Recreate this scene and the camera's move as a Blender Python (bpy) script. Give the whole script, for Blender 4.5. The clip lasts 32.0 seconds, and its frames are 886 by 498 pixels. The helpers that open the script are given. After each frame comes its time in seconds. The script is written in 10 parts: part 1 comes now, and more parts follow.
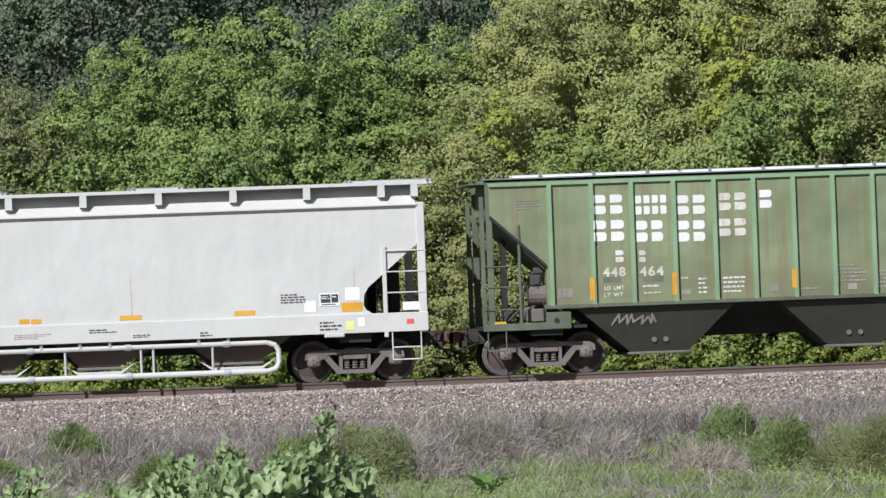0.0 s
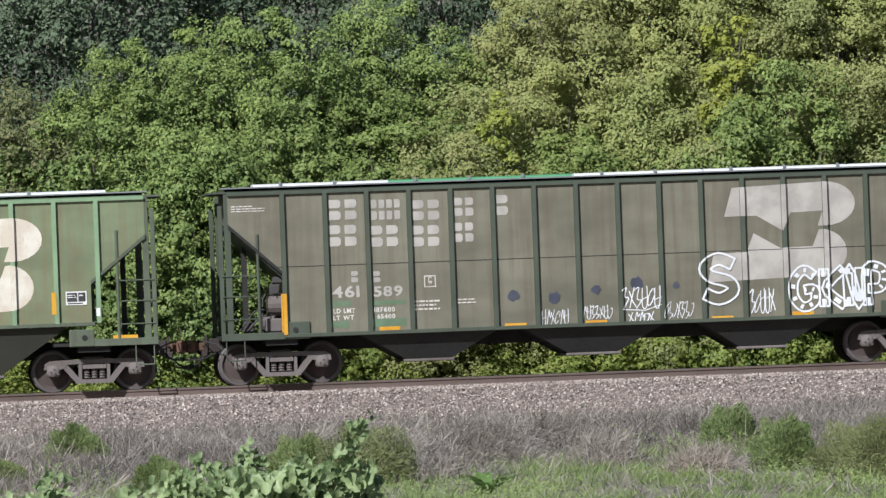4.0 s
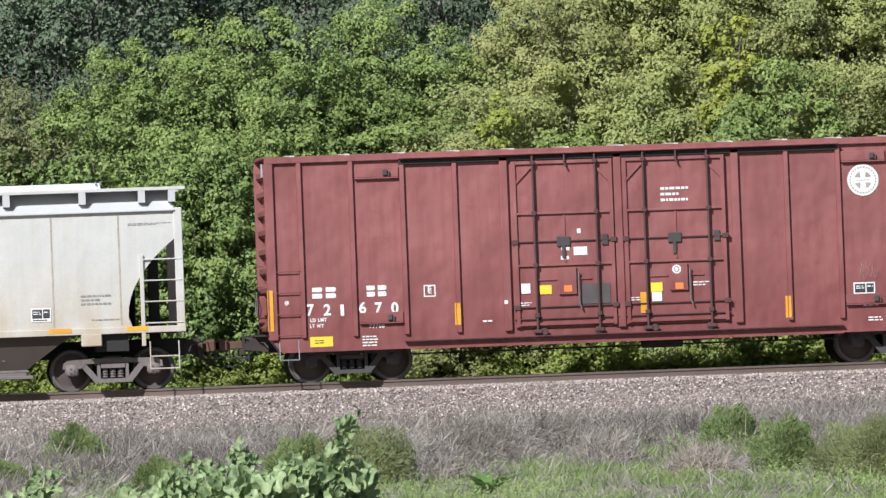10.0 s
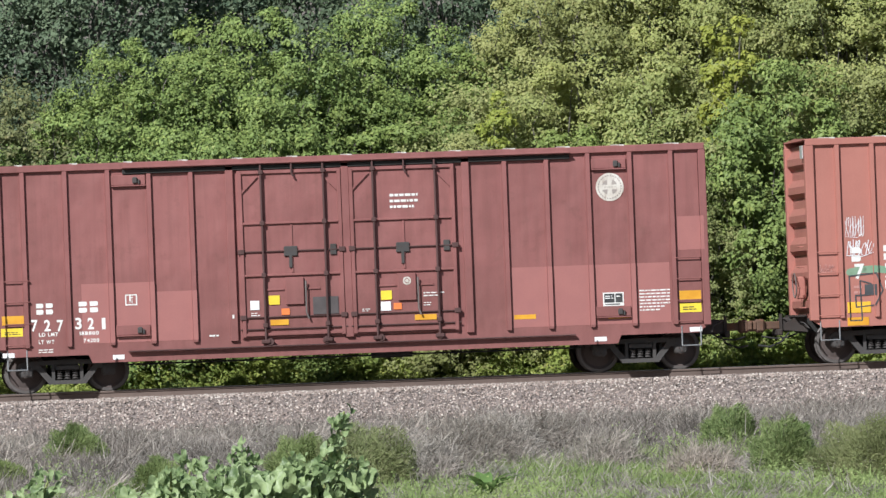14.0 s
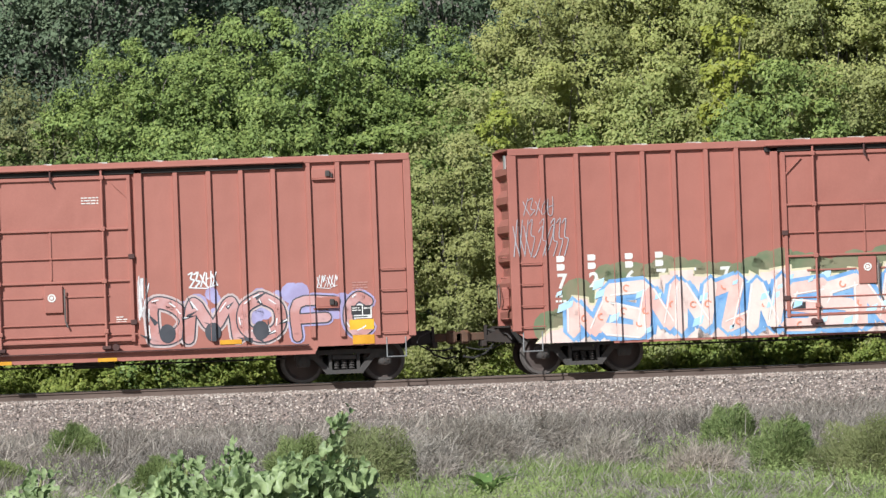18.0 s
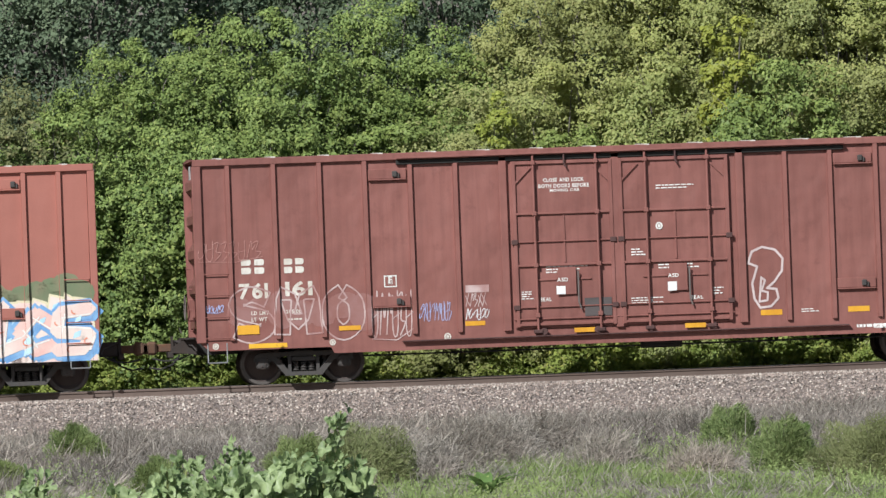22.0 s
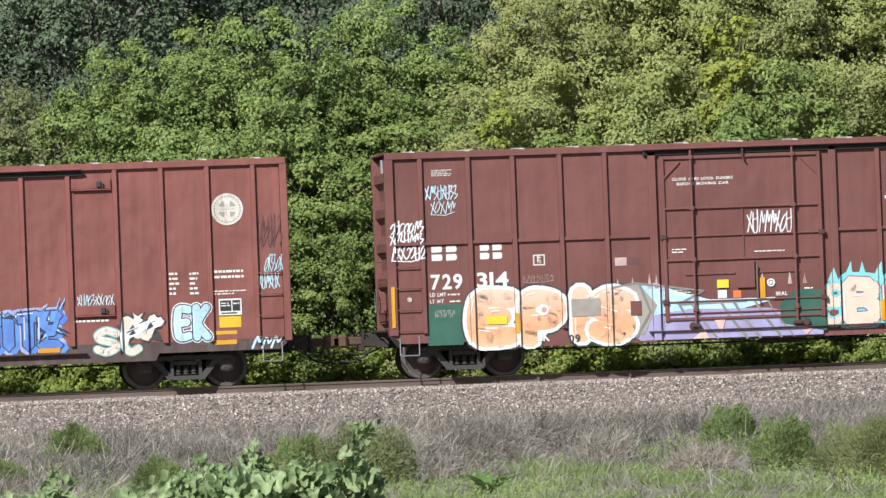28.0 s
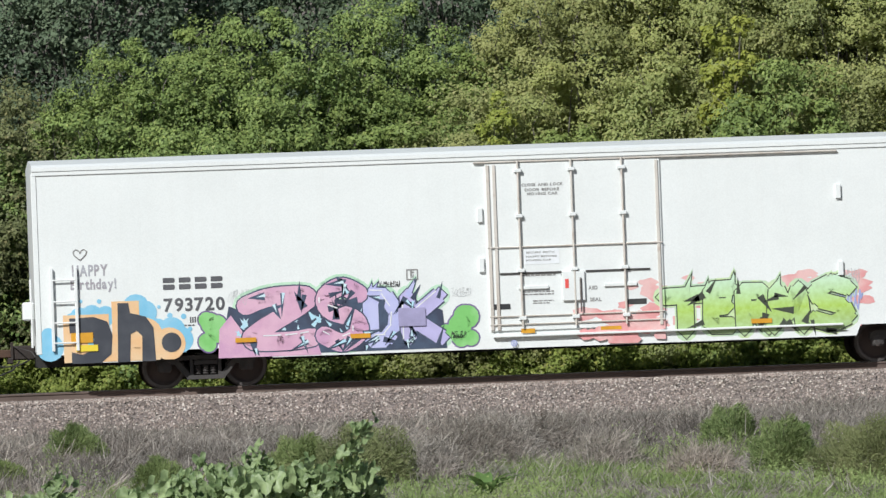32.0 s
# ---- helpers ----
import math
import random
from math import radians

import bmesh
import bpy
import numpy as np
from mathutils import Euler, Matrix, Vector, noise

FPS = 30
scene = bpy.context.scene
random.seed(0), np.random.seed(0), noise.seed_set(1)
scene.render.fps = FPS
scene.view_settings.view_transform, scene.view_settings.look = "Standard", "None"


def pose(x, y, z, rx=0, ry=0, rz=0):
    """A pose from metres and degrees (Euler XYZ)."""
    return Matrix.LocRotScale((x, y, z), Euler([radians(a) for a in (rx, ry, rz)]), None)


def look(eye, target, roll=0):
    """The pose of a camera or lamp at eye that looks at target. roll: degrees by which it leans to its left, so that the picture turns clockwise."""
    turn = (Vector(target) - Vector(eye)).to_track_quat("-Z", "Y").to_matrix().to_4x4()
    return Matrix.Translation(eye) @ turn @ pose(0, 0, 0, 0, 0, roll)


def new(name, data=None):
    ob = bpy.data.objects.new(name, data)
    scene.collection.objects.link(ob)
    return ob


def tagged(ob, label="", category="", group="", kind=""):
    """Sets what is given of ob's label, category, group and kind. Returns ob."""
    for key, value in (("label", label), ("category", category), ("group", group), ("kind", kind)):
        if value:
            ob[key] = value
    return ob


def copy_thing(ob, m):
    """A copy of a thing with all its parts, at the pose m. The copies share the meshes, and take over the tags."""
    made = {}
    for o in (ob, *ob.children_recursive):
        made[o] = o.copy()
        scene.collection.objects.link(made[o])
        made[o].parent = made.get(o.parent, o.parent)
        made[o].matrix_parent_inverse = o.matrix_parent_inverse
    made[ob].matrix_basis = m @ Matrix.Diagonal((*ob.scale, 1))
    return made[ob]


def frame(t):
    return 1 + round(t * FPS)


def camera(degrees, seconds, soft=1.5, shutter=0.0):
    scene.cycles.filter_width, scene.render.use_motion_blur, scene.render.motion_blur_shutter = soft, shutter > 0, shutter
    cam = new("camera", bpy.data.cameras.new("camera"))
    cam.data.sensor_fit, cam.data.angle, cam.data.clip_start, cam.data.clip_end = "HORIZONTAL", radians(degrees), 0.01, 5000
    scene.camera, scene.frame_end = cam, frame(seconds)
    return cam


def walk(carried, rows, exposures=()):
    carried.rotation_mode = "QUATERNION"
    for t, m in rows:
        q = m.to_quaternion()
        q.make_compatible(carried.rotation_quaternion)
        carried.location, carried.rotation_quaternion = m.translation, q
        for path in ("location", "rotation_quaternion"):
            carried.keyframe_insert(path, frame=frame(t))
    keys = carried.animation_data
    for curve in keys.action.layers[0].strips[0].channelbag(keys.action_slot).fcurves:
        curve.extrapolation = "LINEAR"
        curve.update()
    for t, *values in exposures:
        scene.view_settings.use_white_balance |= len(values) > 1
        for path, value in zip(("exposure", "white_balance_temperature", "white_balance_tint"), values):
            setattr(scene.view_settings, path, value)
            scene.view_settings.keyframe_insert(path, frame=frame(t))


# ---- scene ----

# ---------------------------------------------------------------- camera
# x runs along the track, y away from the camera, z = 0 is the top of the rails
EYE = Vector((0.0, -151.6, 1.0))
AHEAD = Vector((0.09973217, 0.99493979, 0.01217858))
cam = camera(7.384, 32.0, soft=1.42)
VIEW = look(EYE, EYE + AHEAD * 150.0, roll=-2.133)
walk(cam, [(0.0, VIEW), (32.0, VIEW)], [(0.0, 0.05, 6080, 9), (1.0, 0.29, 6080, 9), (2.2, 0.09, 6080, 9), (8.0, 0.07, 6080, 9), (10.0, 0.33, 6080, 9), (11.0, 0.27, 6080, 9), (14.0, 0.25, 6130, 7), (17.0, 0.31, 6230, 6), (18.3, 0.19, 6280, 6), (19.0, 0.05, 6280, 6), (22.0, 0.11, 6280, 6), (23.0, 0.25, 6280, 6), (28.2, 0.23, 6280, 6), (29.2, 0.13, 6280, 6), (30.0, -0.05, 6280, 6), (32.0, -0.15, 6230, 6)])


# how far the train has gone to the left after t seconds
def gone(t):
    u = t / 16.0 - 1.0
    return (98.290931 * (u + 1) + 2.62743 * (u * u - 1) + 0.035391 * (u ** 3 + 1) - 0.128307 * (u ** 4 - 1))


# ---------------------------------------------------------------- light
world = bpy.data.worlds.new("sky")
scene.world = world
world.use_nodes = True
wn = world.node_tree
sky = wn.nodes.new("ShaderNodeTexSky")
sky.sky_type = "NISHITA"
sky.sun_disc = False
SUN_EL, SUN_AZ = 37.0, 215.0          # azimuth clockwise from +y
sky.sun_elevation, sky.sun_rotation = radians(SUN_EL), radians(SUN_AZ)
sky.air_density, sky.dust_density = 1.0, 1.0
wn.links.new(sky.outputs[0], wn.nodes["Background"].inputs[0])
wn.nodes["Background"].inputs[1].default_value = 0.050
sun = new("sun", bpy.data.lights.new("sun", "SUN"))
sun.data.energy, sun.data.angle, sun.data.color = 5.0, radians(0.53), (1.0, 0.972, 0.945)
sdir = Vector((math.sin(radians(SUN_AZ)) * math.cos(radians(SUN_EL)), math.cos(radians(SUN_AZ)) * math.cos(radians(SUN_EL)), math.sin(radians(SUN_EL))))
sun.matrix_world = look(sdir * 60, (0, 0, 0))
scene.view_settings.exposure = 0.2


# ---------------------------------------------------------------- materials
def material(name):
    m = bpy.data.materials.new(name)
    m.use_nodes = True
    nt = m.node_tree
    return m, nt, nt.nodes["Principled BSDF"]


def node(nt, kind, **kw):
    n = nt.nodes.new(kind)
    for k, v in kw.items():
        n.inputs[k].default_value = v
    return n


def mixed(nt, fac, a, b, mode="MIX"):
    n = nt.nodes.new("ShaderNodeMix")
    n.data_type, n.blend_type = "RGBA", mode
    for sock, v in ((n.inputs[0], fac), (n.inputs[6], a), (n.inputs[7], b)):
        if isinstance(v, bpy.types.NodeSocket):
            nt.links.new(v, sock)
        elif isinstance(v, (int, float)):
            sock.default_value = v
        else:
            sock.default_value = (*v[:3], 1)
    return n.outputs[2]


def coords(nt, scale=(1, 1, 1)):
    tc = nt.nodes.new("ShaderNodeTexCoord")
    mp = nt.nodes.new("ShaderNodeMapping")
    mp.inputs["Scale"].default_value = scale
    nt.links.new(tc.outputs["Object"], mp.inputs[0])
    return mp.outputs[0]


def noise_of(nt, vec, scale, detail=4.0, rough=0.6, lo=0.35, hi=0.65):
    n = node(nt, "ShaderNodeTexNoise", Scale=scale, Detail=detail, Roughness=rough)
    nt.links.new(vec, n.inputs["Vector"])
    r = nt.nodes.new("ShaderNodeMapRange")
    r.inputs[1].default_value, r.inputs[2].default_value = lo, hi
    nt.links.new(n.outputs[0], r.inputs[0])
    return r.outputs[0]


def scaled(c, k):
    return tuple(min(1.0, v * k) for v in c)


def bumped(nt, bsdf, height, strength, dist):
    b = nt.nodes.new("ShaderNodeBump")
    b.inputs["Strength"].default_value, b.inputs["Distance"].default_value = strength, dist
    nt.links.new(height, b.inputs["Height"])
    nt.links.new(b.outputs[0], bsdf.inputs["Normal"])


def weathered(name, c, rough=0.55, dirt=(0.16, 0.12, 0.09), streak=0.25, blotch=0.25, fade=0.12, grime=0.0, metal=0.0, wave=0.3):
    """Old sheet-metal paint: broad fading, vertical run-off streaks, fine grain, spray dirt thrown up from the track."""
    m, nt, b = material(name)
    broad = noise_of(nt, coords(nt, (0.25, 0.25, 0.5)), 1.6, 3)
    run = noise_of(nt, coords(nt, (5.0, 5.0, 0.22)), 1.5, 5, 0.65, 0.45, 0.78)
    fine = noise_of(nt, coords(nt), 26.0, 4, 0.7)
    col = mixed(nt, broad, scaled(c, 1 - fade), scaled(c, 1 + fade))
    s = nt.nodes.new("ShaderNodeMath")
    s.operation = "MULTIPLY"
    s.inputs[1].default_value = streak
    nt.links.new(run, s.inputs[0])
    col = mixed(nt, s.outputs[0], col, dirt)
    blot = noise_of(nt, coords(nt, (1, 1, 1)), 3.1, 6, 0.7, 0.56, 0.74)
    s2 = nt.nodes.new("ShaderNodeMath")
    s2.operation = "MULTIPLY"
    s2.inputs[1].default_value = blotch
    nt.links.new(blot, s2.inputs[0])
    col = mixed(nt, s2.outputs[0], col, dirt)
    if grime:
        tc = nt.nodes.new("ShaderNodeTexCoord")
        sep = nt.nodes.new("ShaderNodeSeparateXYZ")
        nt.links.new(tc.outputs["Object"], sep.inputs[0])
        r = nt.nodes.new("ShaderNodeMapRange")
        r.inputs[1].default_value, r.inputs[2].default_value, r.inputs[3].default_value, r.inputs[4].default_value = 2.9, 1.0, 0.0, grime
        nt.links.new(sep.outputs[2], r.inputs[0])
        s3 = nt.nodes.new("ShaderNodeMath")
        s3.operation = "MULTIPLY"
        nt.links.new(r.outputs[0], s3.inputs[0])
        nt.links.new(noise_of(nt, coords(nt, (1.2, 1.2, 0.5)), 1.2, 4, 0.6, 0.2, 0.6), s3.inputs[1])
        col = mixed(nt, s3.outputs[0], col, dirt)
    col = mixed(nt, 0.10, col, mixed(nt, fine, scaled(c, 0.55), scaled(c, 1.25)))
    nt.links.new(col, b.inputs["Base Color"])
    b.inputs["Roughness"].default_value, b.inputs["Metallic"].default_value = rough, metal
    b.inputs["Specular IOR Level"].default_value = 0.3
    # oil-canning of the sheets
    bumped(nt, b, noise_of(nt, coords(nt, (1.0, 1.0, 0.7)), 1.3, 2, 0.5, 0.3, 0.7), wave, 0.06)
    return m


def plain(name, c, rough=0.6, metal=0.0, var=0.25, scale=12.0, bump=0.0):
    m, nt, b = material(name)
    n = noise_of(nt, coords(nt), scale, 5, 0.65)
    n2 = noise_of(nt, coords(nt), scale * 0.12, 3, 0.5)
    col = mixed(nt, n, scaled(c, 1 - var), scaled(c, 1 + var))
    col = mixed(nt, 0.4, col, mixed(nt, n2, scaled(c, 1 - var), scaled(c, 1 + var)))
    nt.links.new(col, b.inputs["Base Color"])
    b.inputs["Roughness"].default_value, b.inputs["Metallic"].default_value = rough, metal
    if bump:
        bumped(nt, b, n, bump, 0.02)
    return m


def spray(name, c, c2=None, var=0.12, worn=0.0, under=(0.3, 0.1, 0.09)):
    """Spray paint or stencil paint, uneven, blending to a second tone in clouds; worn lets the old paint show."""
    m, nt, b = material(name)
    n = noise_of(nt, coords(nt), 2.2, 3, 0.5, 0.40, 0.60)
    col = mixed(nt, n, c, c2 or scaled(c, 0.86))
    f = noise_of(nt, coords(nt), 30.0, 4, 0.7)
    col = mixed(nt, var, col, mixed(nt, f, scaled(c, 0.6), scaled(c, 1.2)))
    if worn:
        w = noise_of(nt, coords(nt, (3, 3, 0.8)), 4.0, 6, 0.75, 0.62 - worn, 0.75 - worn * 0.6)
        s = nt.nodes.new("ShaderNodeMath")
        s.operation = "MULTIPLY"
        s.inputs[1].default_value = 0.75
        nt.links.new(w, s.inputs[0])
        col = mixed(nt, s.outputs[0], col, under)
    nt.links.new(col, b.inputs["Base Color"])
    b.inputs["Roughness"].default_value = 0.5
    return m


def leafy(name, lo, hi, odd, trans=0.42, rough=0.5):
    """Leaves: a tone for each leaf, some yellowed; a little light comes through."""
    m, nt, b = material(name)
    g = nt.nodes.new("ShaderNodeNewGeometry")
    r = nt.nodes.new("ShaderNodeValToRGB")
    e = r.color_ramp.elements
    e[0].position, e[0].color = 0.0, (*lo, 1)
    e[1].position, e[1].color = 0.82, (*hi, 1)
    x = e.new(0.97)
    x.color = (*odd, 1)
    nt.links.new(g.outputs["Random Per Island"], r.inputs[0])
    o = nt.nodes.new("ShaderNodeObjectInfo")
    mid = tuple((p + q) / 2 for p, q in zip(lo, hi))
    k = nt.nodes.new("ShaderNodeMapRange")
    k.inputs[3].default_value, k.inputs[4].default_value = 0.0, 0.45
    nt.links.new(o.outputs["Random"], k.inputs[0])
    col = mixed(nt, k.outputs[0], r.outputs[0], scaled((mid[0] * 1.25, mid[1] * 1.02, mid[2] * 0.8), 0.95))
    big = noise_of(nt, coords(nt), 0.55, 3, 0.5)
    col = mixed(nt, 0.35, col, mixed(nt, big, scaled(lo, 0.9), scaled((hi[0] * 1.15, hi[1], hi[2]), 1.05)))
    nt.links.new(col, b.inputs["Base Color"])
    b.inputs["Roughness"].default_value = rough
    b.inputs["Specular IOR Level"].default_value = 0.18
    t = nt.nodes.new("ShaderNodeBsdfTranslucent")
    nt.links.new(col, t.inputs[0])
    mx = nt.nodes.new("ShaderNodeMixShader")
    mx.inputs[0].default_value = trans
    nt.links.new(b.outputs[0], mx.inputs[1])
    nt.links.new(t.outputs[0], mx.inputs[2])
    nt.links.new(mx.outputs[0], nt.nodes["Material Output"].inputs[0])
    return m


M = {}
MAROON_D = (0.115, 0.055, 0.045)
M["white_hopper"] = weathered("white_hopper_paint", (0.58, 0.575, 0.555), 0.5, (0.45, 0.42, 0.37), 0.10, 0.08, 0.03)
M["cream_hopper"] = weathered("grey_hopper_paint", (0.53, 0.525, 0.495), 0.5, (0.42, 0.335, 0.235), 0.24, 0.16, 0.05, grime=1.0)
M["hopper_roof"] = weathered("hopper_roof_paint", (0.50, 0.505, 0.50), 0.45, (0.4, 0.36, 0.32), 0.12, 0.10, 0.05)
M["green_bn"] = weathered("faded_green_paint", (0.200, 0.240, 0.140), 0.6, (0.205, 0.145, 0.082), 0.85, 0.45, 0.24, grime=0.45)
M["green_rib"] = weathered("bright_green_paint", (0.235, 0.345, 0.205), 0.55, (0.15, 0.16, 0.09), 0.35, 0.25, 0.14)
M["green_end"] = weathered("grimy_end_paint", (0.115, 0.135, 0.095), 0.65, (0.06, 0.055, 0.045), 0.5, 0.5, 0.2)
M["dark_bn"] = weathered("grimy_green_paint", (0.176, 0.168, 0.124), 0.65, (0.128, 0.096, 0.068), 0.75, 0.35, 0.25)
M["dark_rib"] = weathered("grimy_rib_paint", (0.075, 0.09, 0.066), 0.65, (0.05, 0.05, 0.04), 0.4, 0.3, 0.15)
M["grimy_sill"] = weathered("grimy_sill_paint", (0.085, 0.058, 0.055), 0.6, (0.24, 0.20, 0.18), 0.3, 0.55, 0.2)
M["maroon4"] = weathered("faded_maroon_paint", (0.252, 0.095, 0.091), 0.52, (0.165, 0.046, 0.044), 0.42, 0.45, 0.14, grime=0.85, wave=0.75)
M["maroon5"] = weathered("chalky_maroon_paint", (0.254, 0.102, 0.096), 0.6, MAROON_D, 0.32, 0.34, 0.12, grime=0.3, wave=0.5)
M["rust6"] = weathered("faded_rust_red_paint", (0.385, 0.158, 0.128), 0.6, (0.3, 0.12, 0.10), 0.12, 0.12, 0.05, wave=0.25)
M["rust7"] = weathered("oxide_red_paint", (0.365, 0.143, 0.115), 0.6, (0.28, 0.11, 0.09), 0.12, 0.12, 0.06, wave=0.25)
M["brown8"] = weathered("brown_red_paint", (0.245, 0.102, 0.088), 0.55, (0.12, 0.05, 0.045), 0.42, 0.40, 0.12, wave=0.6)
M["brown9"] = weathered("dull_brown_red_paint", (0.242, 0.092, 0.078), 0.55, (0.12, 0.05, 0.045), 0.42, 0.40, 0.12, wave=0.6)
M["brown10"] = weathered("dark_brown_paint", (0.186, 0.077, 0.069), 0.55, (0.09, 0.045, 0.04), 0.35, 0.28, 0.10, wave=0.4)
M["reefer"] = weathered("white_reefer_paint", (0.78, 0.80, 0.79), 0.45, (0.52, 0.48, 0.43), 0.06, 0.05, 0.02, wave=0.12)
M["truck"] = weathered("grimy_cast_steel", (0.066, 0.062, 0.061), 0.75, (0.06, 0.04, 0.03), 0.4, 0.4, 0.2)
M["truck_rust"] = weathered("rusty_cast_steel", (0.165, 0.145, 0.138), 0.85, (0.09, 0.05, 0.035), 0.4, 0.5, 0.2)
M["wheel"] = weathered("wheel_steel", (0.075, 0.058, 0.054), 0.85, (0.05, 0.03, 0.022), 0.1, 0.3, 0.2)
M["tread"] = plain("worn_rim", (0.11, 0.097, 0.092), 0.6, 0.2, 0.2)
M["knuckle"] = weathered("rusty_knuckle", (0.115, 0.070, 0.050), 0.85, (0.20, 0.075, 0.030), 0.4, 0.8, 0.3)
M["draft"] = weathered("grimy_draft_gear", (0.048, 0.040, 0.037), 0.85, (0.06, 0.035, 0.025), 0.4, 0.5, 0.3)
M["rod"] = weathered("grimy_door_rod", (0.088, 0.046, 0.044), 0.7, (0.04, 0.025, 0.02), 0.3, 0.4, 0.2)
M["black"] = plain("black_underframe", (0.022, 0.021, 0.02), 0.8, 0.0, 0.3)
M["grate"] = plain("walkway_steel", (0.30, 0.31, 0.32), 0.5, 0.6, 0.15)
M["galv"] = plain("galvanised_steel", (0.60, 0.61, 0.62), 0.4, 0.5, 0.10)
M["hatchwhite"] = plain("hatch_white", (0.80, 0.82, 0.84), 0.45, 0.0, 0.06)
M["hatchgreen"] = plain("hatch_green", (0.10, 0.33, 0.16), 0.5, 0.0, 0.12)
M["whitepaint"] = spray("white_stencil_paint", (0.78, 0.77, 0.75), (0.70, 0.69, 0.66))
M["oldwhite"] = spray("worn_white_paint", (0.70, 0.67, 0.62), (0.55, 0.50, 0.44), worn=0.10, under=(0.28, 0.2, 0.15))
M["logo"] = spray("chalky_white_paint", (0.74, 0.69, 0.60), (0.62, 0.54, 0.44), worn=0.04, under=(0.36, 0.28, 0.2))
M["dimwhite"] = spray("grimy_white_paint", (0.34, 0.31, 0.28), (0.24, 0.22, 0.19), worn=0.10, under=(0.09, 0.09, 0.07))
M["fadewhite"] = spray("ghost_white_paint", (0.42, 0.24, 0.22), (0.34, 0.18, 0.16))
M["ink"] = spray("black_stencil_paint", (0.035, 0.035, 0.038), (0.06, 0.06, 0.06))
M["blackpaint"] = spray("black_spray_paint", (0.045, 0.048, 0.055), (0.07, 0.075, 0.08))
M["yellow"] = spray("reflective_yellow_sheet", (0.70, 0.36, 0.03), (0.60, 0.28, 0.02))
M["lemon"] = spray("yellow_plate", (0.80, 0.62, 0.05), (0.72, 0.54, 0.04))
M["orange"] = spray("orange_sticker", (0.85, 0.22, 0.06))
M["red"] = spray("red_sticker", (0.75, 0.10, 0.09))
M["paper"] = plain("paper", (0.78, 0.78, 0.78), 0.7, 0, 0.05)
M["seam_dark"] = plain("brown_seam_dirt", (0.38, 0.325, 0.265), 0.7)
M["seam"] = plain("panel_seam_dirt", (0.48, 0.455, 0.42), 0.7)


